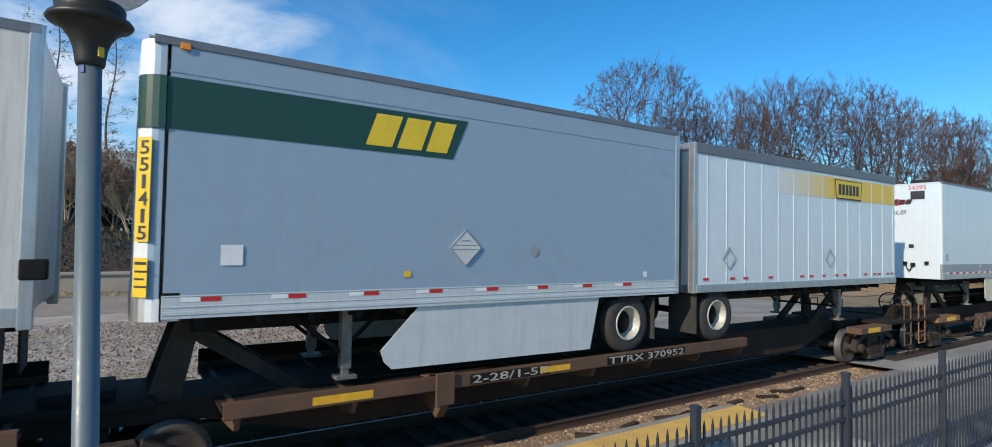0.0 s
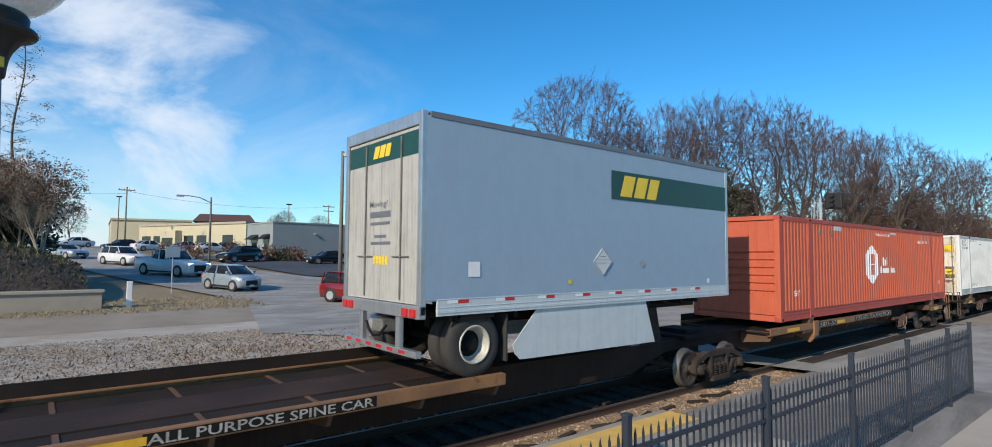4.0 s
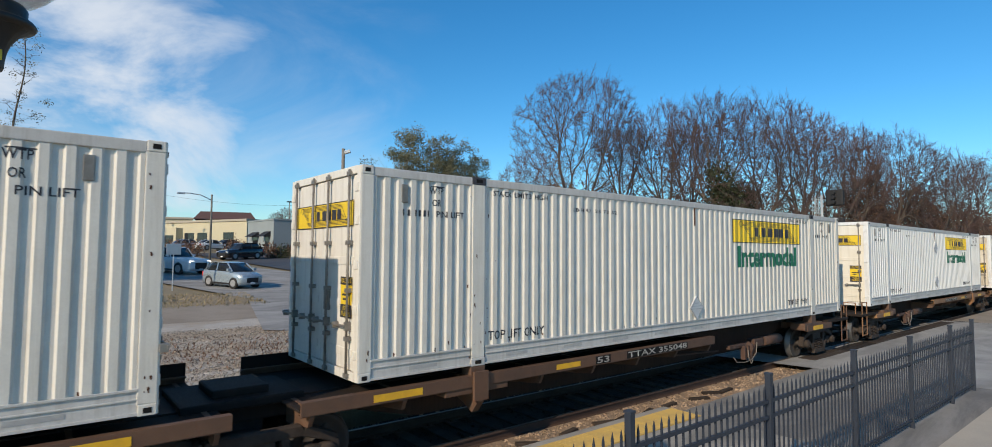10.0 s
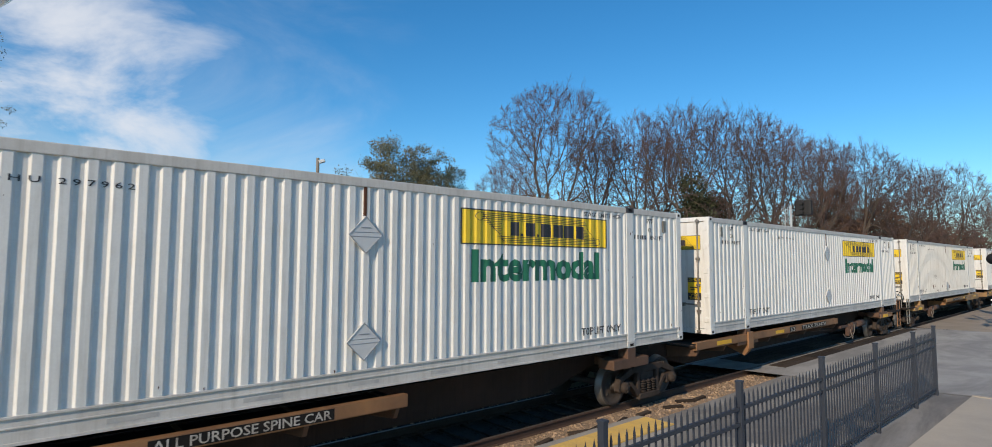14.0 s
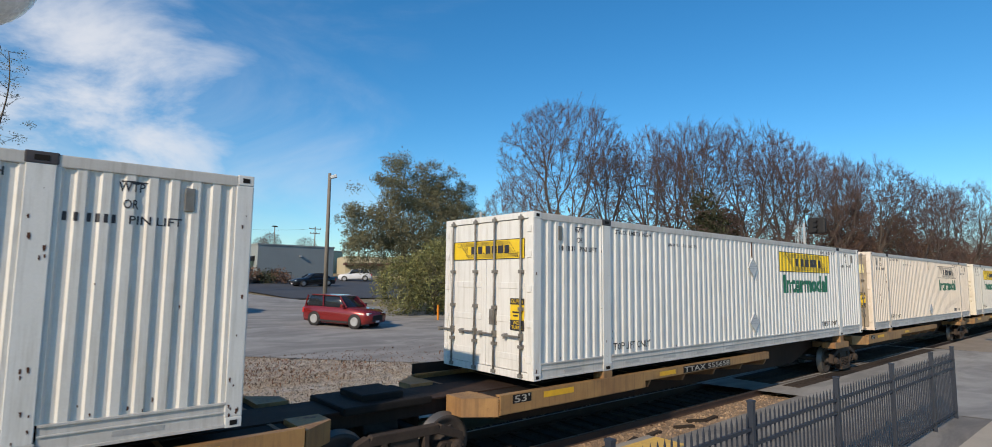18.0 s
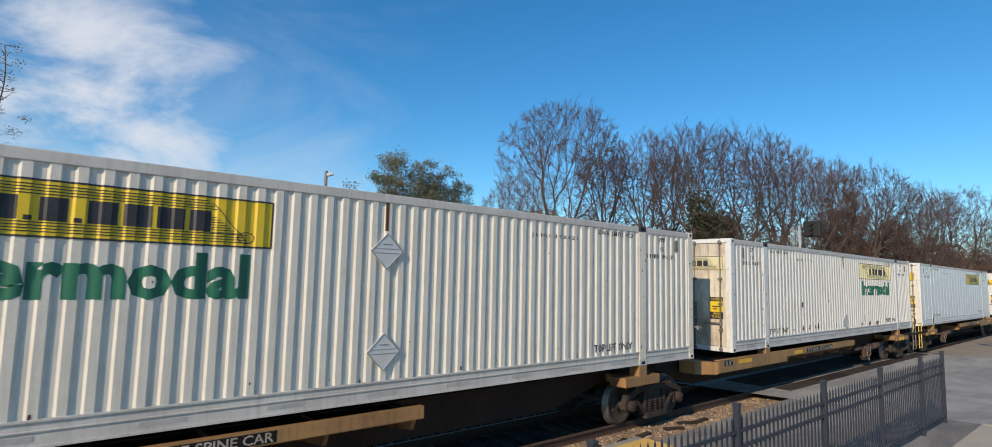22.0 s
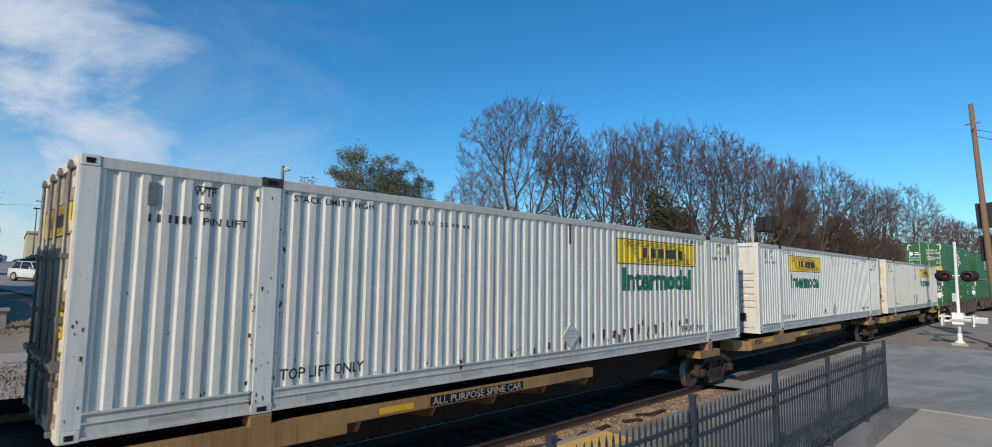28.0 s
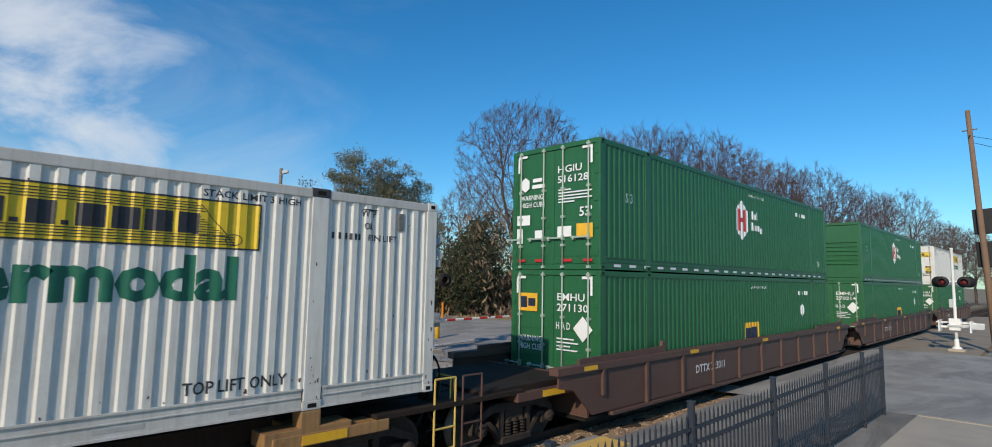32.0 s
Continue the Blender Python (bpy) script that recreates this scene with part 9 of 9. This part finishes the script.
def dome_tree(seed, height, width, trunk=0.22, count=600):
    """A bare tree whose limbs fork again and again towards twig tips spread over a domed, uneven outline."""
    rng = np.random.default_rng(seed)
    out = []
    base = height * trunk
    mid = max(height - width * 0.56, base + (height - base) * 0.3)
    d = rng.normal(size=(count * 2, 3))
    d /= np.linalg.norm(d, axis=1)[:, None]
    d = d[d[:, 2] > -0.80][:count]
    turn = np.arctan2(d[:, 1], d[:, 0])
    deep = np.where(rng.random(count) < 0.66, rng.uniform(0.88, 1.0, count), rng.uniform(0.35, 0.86, count))
    deep = deep * (1 + 0.06 * np.sin(3 * turn + seed) + 0.045 * np.sin(5 * turn + 2.3 * seed + 4 * d[:, 2]))
    tall = np.where(d[:, 2] > 0, height - mid, (mid - base) * 1.05)
    tips = np.stack([d[:, 0] * width / 2, d[:, 1] * width / 2, d[:, 2] * tall], 1) * deep[:, None] + (0, 0, mid)
    stout = height * 0.0165

    def twigs(a, b, n):
        way = (b - a).normalized()
        size = min(max((b - a).length, 0.45), 0.85)
        for _ in range(n):
            s = a.lerp(b, rng.uniform(0.25, 1.0))
            e = (way + Vector(rng.normal(0, 0.62, 3)) + Vector((0, 0, 0.05))).normalized() * size * rng.uniform(0.35, 0.85)
            out.append((s, s + e, 0.0088, 0.0055))

    def fork(p, way, idx, r):
        n = len(idx)
        c = Vector(tips[idx].mean(0))
        far = (c - p).length
        if n == 1:
            m = p.lerp(c, 0.5) + Vector(rng.normal(0, 0.025, 3)) * far + way * far * 0.07
            out.append((p, m, r, 0.010))
            out.append((m, c, 0.010, 0.006))
            twigs(p, c, 7)
            return
        f = 0.10 if n > count * 0.3 else 0.22 if n > 40 else 0.34
        q = p + (c - p) * f + way * far * 0.05 + Vector(rng.normal(0, 0.014, 3)) * far
        m = p.lerp(q, 0.5) + way * far * 0.02 + Vector(rng.normal(0, 0.008, 3)) * far
        r1 = max(stout * 0.9 * (n / count) ** 0.52, 0.011)
        out.append((p, m, r, (r + r1) / 2))
        out.append((m, q, (r + r1) / 2, r1))
        if n < 7:
            twigs(p, q, 3)
        u = tips[idx] - np.array(q)
        u /= np.linalg.norm(u, axis=1)[:, None] + 1e-6
        v = u - u.mean(0)
        axis = np.linalg.svd(v, full_matrices=False)[2][0] if n > 2 else v[0]
        order = idx[np.argsort(v @ axis)]
        k = min(max(int(n * rng.uniform(0.3, 0.7)), 1), n - 1)
        on = (q - m).normalized()
        for half in (order[:k], order[k:]):
            fork(q, on, half, max(r1 * (len(half) / n) ** 0.32, 0.011))

    p, r = Vector((0, 0, -0.2)), stout * 1.3
    for k in range(4):
        q = Vector((rng.normal(0, 0.06), rng.normal(0, 0.06), base * (k + 1) / 4))
        out.append((p, q, r, stout * (1.08 - 0.03 * k)))
        p, r = q, stout * (1.08 - 0.03 * k)
    fork(p, Vector((0, 0, 1)), np.arange(count), stout)
    return out


def leaf_cloud(name, blobs, count, size, mat, seed, flat=0.7):
    """Small leaf blades scattered in the shells of several blobs; blobs: centre, radii."""
    rng = np.random.default_rng(seed)
    vol = np.array([r[0] * r[1] * r[2] for c, r in blobs]) ** 0.75
    pick = rng.choice(len(blobs), count, p=vol / vol.sum())
    d = rng.normal(size=(count, 3))
    d /= np.linalg.norm(d, axis=1)[:, None]
    depth = rng.uniform(0.45, 1.08, count) ** 0.6
    c = np.array([b[0] for b in blobs])[pick]
    r = np.array([b[1] for b in blobs])[pick]
    p = c + d * r * depth[:, None]
    # clumps: pull leaves to a finer set of centres
    seeds = p[rng.choice(count, max(count // 26, 1))]
    near = seeds[rng.integers(0, len(seeds), count)]
    p = near + rng.normal(0, 1, (count, 3)) * size * 2.6
    u = rng.normal(size=(count, 3))
    u /= np.linalg.norm(u, axis=1)[:, None]
    v = np.cross(u, rng.normal(size=(count, 3)))
    v /= np.linalg.norm(v, axis=1)[:, None]
    s = (size * rng.uniform(0.6, 1.4, count))[:, None]
    quad = np.stack([p - u * s, p + v * s * 0.5, p + u * s, p - v * s * 0.5], 1).reshape(-1, 3)
    faces = np.arange(count * 4).reshape(-1, 4)
    me = bpy.data.meshes.new(name)
    me.from_pydata(quad.tolist(), [], faces.tolist())
    me.materials.append(mat)
    return me


def tree_thing(label, meshes, at, group=""):
    t = thing("tree", label, "tree", at, group)
    for name, me in meshes:
        part(name, me, None, t)
    return t


BARE = []
for seed, h, wide, trunk, tips in ((3, 17.0, 10.6, 0.20, 1500), (8, 15.5, 8.0, 0.22, 800), (21, 16.0, 9.8, 0.2, 1000), (34, 13.0, 8.8, 0.2, 800), (55, 16.0, 6.6, 0.26, 560)):
    segs = dome_tree(seed, h, wide, trunk, tips)
    BARE.append((h, tubes_mesh("trunk", [s for s in segs if s[2] > 0.03], [bark]), tubes_mesh("crown", [s for s in segs if s[2] <= 0.03], [twig_bark])))


def bare_tree(kind, x, y, height, turn, label="leafless winter tree with grey-brown twigs"):
    h, trunk, twigs = BARE[kind]
    f = height / h
    t = tree_thing(label, [("trunk", trunk), ("crown", twigs)], pose(x, y, lie(x, y) - 0.1, 0, 0, turn) @ Matrix.Diagonal((f, f, f, 1)), "bare trees beyond the track")
    return t


# heading from the camera, distance, height
rnd = random.Random(77)
ROW = ((42.6, 50, 18.5, 0), (38.2, 55, 15.8, 4), (34.2, 53, 16.5, 1), (32.0, 58, 15.6, 4), (29.8, 52, 16.9, 1), (25.8, 54, 16.9, 2), (22.6, 56, 16.1, 1), (20.4, 60, 15.0, 3), (18.2, 62, 15.2, 4), (15.6, 66, 15.3, 2), (13.2, 74, 14.4, 3), (11.4, 88, 15.2, 1), (9.6, 90, 15.6, 2), (47.3, 62, 13.2, 3), (17.0, 82, 14.6, 1),
       (7.6, 118, 14.6, 2), (6.7, 128, 14.8, 1), (5.8, 125, 13.6, 3), (5.0, 140, 14.0, 2), (4.1, 135, 12.0, 3))
for heading, dist, h, kind in ROW:
    bare_tree(kind, dist * math.cos(radians(heading)), dist * math.sin(radians(heading)), h, rnd.uniform(0, 360), "tall leafless tree with a domed crown of fine twigs" if h > 17 else "leafless winter tree with grey-brown twigs")
for x, y, h in ((-14, 120, 9), (-6, 135, 10), (2, 150, 10), (6, 160, 10.5), (44, 130, 9), (50, 125, 8), (-22, 110, 9), (38, 118, 7)):
    bare_tree(rnd.randrange(4), x, y, h, rnd.uniform(0, 360))

# evergreen oak by the road, with a paler shrub in front
def evergreen(x, y, label, blobs, count, size, mat, seed, trunk_h, radius=0.2, stems=3):
    segs = bare_tree_mesh(seed, trunk_h, radius, 2, 1.2, 0.8, stems)
    return tree_thing(label, [("trunk", tubes_mesh("trunk", segs, [bark])), ("crown", leaf_cloud("crown", blobs, count, size, mat, seed))], pose(x, y, lie(x, y) - 0.1))


rnd = random.Random(12)
oak = [((0, 0, 6.4), (3.3, 3.2, 2.7)), ((-3.2, 0.5, 5.8), (2.2, 2.4, 1.5)), ((3.1, -0.3, 6.0), (2.2, 2.3, 2.0)), ((-0.4, 0.2, 8.6), (2.3, 2.2, 1.6)), ((2.2, 0, 8.0), (1.7, 1.7, 1.3)), ((-4.0, 0, 4.0), (1.6, 1.8, 1.3)), ((4.2, 0, 4.4), (1.3, 1.8, 1.4)), ((0, -1, 4.2), (2.8, 2.4, 1.6))]
for k in range(46):
    a, f = rnd.uniform(-0.25, math.pi + 0.25), rnd.uniform(0.82, 1.12)
    oak.append(((5.0 * f * math.cos(a) - 0.3, rnd.uniform(-2.4, 1.5), 5.4 + 4.7 * f * math.sin(a) * (1.0 - 0.12 * math.cos(a + 0.6))), (rnd.uniform(0.35, 0.95), rnd.uniform(0.4, 0.9), rnd.uniform(0.2, 0.45))))
evergreen(22.4, 35.2, "broad olive-green evergreen tree with an uneven feathery crown", oak, 100000, 0.062, leaf_green, 5, 9.6)
evergreen(21.6, 31.6, "rounded yellow-green evergreen shrub at the roadside", [((0, 0, 2.4), (2.4, 2.0, 2.2)), ((-2.2, 0.5, 2.0), (1.8, 1.6, 1.9)), ((2.3, 0.2, 2.3), (1.9, 1.6, 2.0)), ((0.7, 0, 4.0), (1.5, 1.3, 1.1))], 34000, 0.066, leaf_bright, 6, 4.2, 0.08, 4)
evergreen(27.8, 30.2, "dark ivy-covered thicket beside the road", [((0, 0, 3.0), (2.2, 2.0, 3.0)), ((1.8, 0.8, 5.4), (1.6, 1.6, 1.8)), ((-1.5, 0, 2.4), (1.8, 1.6, 2.2))], 20000, 0.085, leaf_dark, 7, 6.5, 0.12, 3)
evergreen(33.6, 28.6, "dark evergreen thicket below the bare trees", [((0, 0, 2.6), (2.4, 2.0, 2.6)), ((2.4, 0.4, 2.2), (2.0, 1.8, 2.2))], 15000, 0.085, leaf_dark, 8, 5.0, 0.1, 3)
evergreen(44.4, 24.6, "ivy climbing a bare trunk", [((0, 0, 4.0), (0.9, 0.9, 4.0)), ((0.6, 0.2, 7.2), (1.2, 1.2, 1.5)), ((-0.5, 0, 9.0), (0.8, 0.8, 1.2))], 5000, 0.13, leaf_dark, 9, 9.5, 0.2, 1)
evergreen(52.5, 27.0, "ivy climbing a bare trunk", [((0, 0, 4.5), (1.2, 1.2, 4.2)), ((0.4, 0.2, 8.2), (1.6, 1.4, 1.4))], 4000, 0.14, leaf_dark, 10, 9.8, 0.2, 1)
evergreen(61.0, 19.6, "tall tangled brown vine thicket", [((0, 0, 4.4), (3.0, 2.4, 4.6)), ((0.8, 0, 8.2), (2.2, 2.0, 2.2)), ((4.8, 0, 3.8), (3.0, 2.2, 4.0))], 22000, 0.085, leaf_brown, 31, 8.5, 0.1, 4)
evergreen(74.0, 19.0, "tall tangled brown vine thicket", [((0, 0, 5.0), (4.4, 2.4, 5.2)), ((6.5, 0, 4.4), (3.6, 2.2, 4.6)), ((2.0, 0, 9.0), (2.4, 2.0, 1.8))], 24000, 0.10, leaf_brown, 32, 9.5, 0.1, 4)
evergreen(97.0, 19.5, "tangled brown vine thicket", [((0, 0, 5.0), (6.0, 2.4, 5.4)), ((8.5, 0, 4.6), (5.0, 2.2, 5.0))], 20000, 0.12, leaf_brown, 33, 8.5, 0.1, 4)
evergreen(122.0, 19.5, "tangled brown vine thicket", [((0, 0, 5.0), (7.0, 2.4, 5.4)), ((10.5, 0, 4.6), (6.0, 2.2, 5.0))], 14000, 0.15, leaf_brown, 34, 8.5, 0.1, 4)
# trees beyond the retaining wall
def pine_limbs(rr, out, h):
    p, r = Vector((0, 0, -0.2)), 0.2
    for k in range(24):
        q = Vector((0.25 * math.sin(k * 0.4), 0.2 * math.cos(k * 0.3), h * (k + 1) / 24))
        out.append((p, q, r, r * 0.93))
        if k > 6:
            for j in range(2):
                a, ln = rr.uniform(0, math.tau), rr.uniform(0.6, 1.0) * (1.9 - 1.2 * k / 24)
                d = Vector((math.cos(a), math.sin(a), rr.uniform(0.0, 0.45)))
                m = q + d * ln * 0.5
                e = m + (d + Vector((0, 0, rr.uniform(-0.1, 0.4)))) * ln * 0.5
                out.append((q, m, 0.022, 0.016))
                out.append((m, e, 0.016, 0.007))
                for i in range(9):
                    s = q.lerp(e, rr.uniform(0.25, 1.0))
                    out.append((s, s + Vector((rr.gauss(0, 1), rr.gauss(0, 1), rr.gauss(0.4, 0.6))) * ln * 0.22, 0.009, 0.005))
        p, r = q, r * 0.93



for x, y, h, seed in ((-4.6, 49.0, 16.0, 14), (-1.4, 53.0, 16.5, 15)):
    rr = random.Random(seed)
    segs = []
    pine_limbs(rr, segs, h)
    blobs = [((rr.uniform(-0.9, 0.9), rr.uniform(-0.9, 0.9), z), (1.2, 1.2, 0.7)) for z in [h * 0.35 + h * 0.62 * k / 9 for k in range(10)]]
    tree_thing("tall sparse pine with thin feathery branches", [("trunk", tubes_mesh("trunk", segs, [bark])), ("crown", leaf_cloud("crown", blobs, 1500, 0.06, leaf_green, seed))], pose(x, y, lie(x, y) + 1.0))
evergreen(-1.0, 45.5, "dense dark evergreen behind the bank", [((0, 0, 3.6), (1.9, 1.6, 3.2)), ((-1.2, 0, 5.0), (1.8, 1.4, 2.6)), ((-2.6, 0, 4.0), (2.0, 1.6, 3.6))], 16000, 0.12, leaf_dark, 19, 6.0, 0.14, 3)
evergreen(-2.6, 51.0, "dense dark evergreen behind the bank", [((0, 0, 3.6), (2.2, 2.2, 3.2)), ((0.6, 0, 5.6), (1.3, 1.3, 1.6)), ((-1.4, 0, 3.4), (2.0, 2.0, 3.2))], 8000, 0.14, leaf_dark, 18, 6.5, 0.16, 3)
evergreen(-7.6, 50.0, "dense dark evergreen behind the bank", [((0, 0, 5.0), (2.6, 2.6, 4.6)), ((1.5, 0, 8.0), (1.6, 1.6, 2.4)), ((-2.6, 0, 4.0), (2.4, 2.2, 3.8))], 9000, 0.15, leaf_dark, 16, 10.0, 0.2, 2)
evergreen(-14.0, 52.0, "dense dark evergreen behind the bank", [((0, 0, 5.0), (3.0, 2.6, 4.6)), ((-3.5, 0, 4.6), (2.8, 2.4, 4.2))], 8000, 0.16, leaf_dark, 17, 10.0, 0.2, 2)


def bank_height(x, y):
    f = max(0.0, 1 - ((x + 17) / 20.6) ** 6) * max(0.0, 1 - abs((y - 39.5) / 9.2) ** 2.2)
    return f * 2.9 + 0.12 * math.sin(1.7 * x) * math.cos(1.3 * y) * f


def bank():
    bm = bmesh.new()
    xs, ys = [-36.5 + 0.8 * k for k in range(49)], [30.5 + 0.75 * k for k in range(25)]
    grid = [[bm.verts.new((x, y, lie(x, y) + bank_height(x, y) - 0.05)) for x in xs] for y in ys]
    for j in range(len(ys) - 1):
        for i in range(len(xs) - 1):
            f = bm.faces.new((grid[j][i], grid[j][i + 1], grid[j + 1][i + 1], grid[j + 1][i]))
            f.smooth = True
    return thing("bank", "low earth bank covered with brown leaf litter", "bank", kind="structure", bm=bm, mats=material("leaf_litter", (0.07, 0.047, 0.034), 0.95, other=(0.038, 0.029, 0.022), scale=0.8, amount=0.9, grain=10, grain_amount=0.35, bump=0.8, bump_scale=8, distance=0.06))


bank()


def scrub(name, label, count, size, mat, place, seed):
    """Leaf blades and stalks over a stretch of ground, as one object."""
    rng = np.random.default_rng(seed)
    pts = np.array([place(rng) for _ in range(count)])
    u = rng.normal(size=(count, 3))
    u[:, 2] = np.abs(u[:, 2]) + 0.6
    u /= np.linalg.norm(u, axis=1)[:, None]
    v = np.cross(u, rng.normal(size=(count, 3)))
    v /= np.linalg.norm(v, axis=1)[:, None]
    s = (size * rng.uniform(0.5, 1.5, count))[:, None]
    quad = np.stack([pts - u * s, pts + v * s * 0.3, pts + u * s, pts - v * s * 0.3], 1).reshape(-1, 3)
    me = bpy.data.meshes.new(name)
    me.from_pydata(quad.tolist(), [], np.arange(count * 4).reshape(-1, 4).tolist())
    me.materials.append(mat)
    return tagged(new(name, me), label, "undergrowth", kind="stuff")


def on_bank(rng):
    x, y = rng.uniform(-22, 2.0), rng.uniform(31, 47)
    return x, y, lie(x, y) + bank_height(x, y) + rng.uniform(0, 0.25)


def by_track(rng):
    f = rng.uniform(0, 1)
    x = 24 + 90 * f ** 1.4
    y = 30.5 - 10.5 * min(f ** 1.4 * 2.2, 1) + abs(rng.normal(0, 1)) * 2.2
    return x, y, lie(x, y) + abs(rng.normal(0, 1)) * (0.7 + 0.75 * (y > 24))


def verge(rng):
    x, y = rng.uniform(-30, 9.0), rng.uniform(28.3, 33.5)
    return x, y, lie(x, y) + rng.uniform(0.0, 0.05)


scrub("bank_ivy", "ivy and dead leaves on the bank", 14000, 0.09, leaf_dark, on_bank, 41)
scrub("bank_leaves", "brown dead leaves on the bank", 3500, 0.08, leaf_brown, on_bank, 42)
scrub("dry_brush", "dry brown brush and weeds below the trees", 34000, 0.24, brush_mat, by_track, 43)
def far_thicket(rng):
    x = rng.uniform(26, 190)
    y = 27 + 11 * rng.random() if x < 60 else 23 + 16 * rng.random()
    tall = 4.6 + 2.4 * math.sin(0.23 * x + 0.6) ** 2 + 1.6 * math.sin(0.61 * x) ** 2 + (2.4 if x > 55 else 0.0)
    return x, y, lie(x, y) + tall * rng.random() ** 1.5


def on_gravel(rng):
    x, y = rng.normal(6.5, 4.2), rng.normal(18.3, 1.5)
    return x, min(y, 20.8), lie(x, min(y, 20.8)) + rng.uniform(0.0, 0.03)


scrub("far_thicket", "brown tangle of vines and brush under the far trees", 56000, 0.22, brush_mat, far_thicket, 45)
scrub("evergreen_undergrowth", "olive-brown evergreen undergrowth below the trees", 16000, 0.16, leaf_dark, far_thicket, 46)
scrub("gravel_leaves", "brown dead leaves blown over the gravel", 2600, 0.05, leaf_brown, on_gravel, 47)
def on_shoulder(rng):
    f = rng.random()
    x = 24 + 50 * f
    y = 27.5 - 9 * min(f * 2.6, 1.0) + abs(rng.normal(0, 1.4))
    return x, y, lie(x, y) + rng.uniform(0.0, 0.12)


scrub("shoulder_leaves", "dead leaves and dry grass on the dirt shoulder", 7000, 0.07, straw_mat, on_shoulder, 48)
scrub("verge_grass", "short dry grass tufts on the verge", 9000, 0.06, straw_mat, verge, 44)
# thin pale saplings and leaning stems in the brush
segs = []
rnd = random.Random(55)
for k in range(170):
    f = rnd.random()
    x = 26 + 80 * f ** 1.3
    y = 31 - 10.5 * min(f ** 1.3 * 2.0, 1) + rnd.uniform(-0.5, 4.0)
    grow(rnd, segs, Vector((x, y, lie(x, y) - 0.1)), Vector((rnd.uniform(-0.4, 0.4), rnd.uniform(-0.4, 0.4), 1)), rnd.uniform(2.5, 6.5), rnd.uniform(0.025, 0.06), 2, 4, 1.0, 0.6)
tagged(new("saplings", tubes_mesh("saplings", segs, [pale_bark, brush_mat])), "tangle of thin leafless saplings below the trees", "undergrowth", kind="stuff")
# crape myrtle with leftover brown leaves on the bank
for x, y, h, seed in ((0.2, 40.5, 5.6, 61), (-3.0, 41.5, 5.2, 62), (-0.8, 44.0, 6.4, 63), (-2.0, 46.5, 7.0, 64), (-5.0, 43.5, 6.4, 65)):
    segs = bare_tree_mesh(seed, h, 0.07, 3, 1.0, 0.7, 5)
    me = leaf_cloud("crown", [((0, 0, h * 0.74), (2.0, 2.0, 1.3)), ((1.0, 0.4, h * 0.62), (1.4, 1.4, 1.0)), ((-1.1, 0, h * 0.66), (1.4, 1.4, 1.0))], 4200, 0.06, leaf_brown, seed)
    tree_thing("many-stemmed small tree with pale bark and a few brown leaves", [("trunk", tubes_mesh("trunk", segs, [pale_bark])), ("crown", me)], pose(x, y, lie(x, y) + bank_height(x, y) - 0.1))
# clipped hedges by the grey building
for x, y, r in ((21.2, 68.5, 1.1), (22.8, 68.2, 1.0), (24.2, 68.0, 1.1), (19.5, 76, 1.3), (13.5, 70, 1.2), (12.0, 74, 1.4)):
    shrub = thing("shrub", "rounded dark clipped shrub", "shrub", pose(x, y, lie(x, y)))
    part("foliage", leaf_cloud("foliage", [((0, 0, r * 0.6), (r, r, r * 0.75))], 900, 0.12, leaf_brown if r > 1.05 else leaf_dark, int(x * 10)), None, shrub)


def motions():
    times = [0.5 * k for k in range(65)]
    for ob, u, y, z in TRAIN:
        walk(ob, [(t, pose(u - run(t), y, z)) for t in times])
    # the wheels roll while they are near; one row a picture, as they turn fast
    for ob, u, base in WHEELSETS:
        rows = []
        for k in range(0, 961):
            t = k / FPS
            if -6 < u - run(t) < 34:
                rows.append((t, base @ pose(0, 0, 0, 0, -math.degrees(run(t) / 0.42) % 360, 0)))
        if not rows:
            continue
        if rows[0][0] > 0.05:
            rows.insert(0, (0.0, rows[0][1]))
        if rows[-1][0] < 31.95:
            rows.append((32.0, rows[-1][1]))
        walk(ob, rows)


motions()
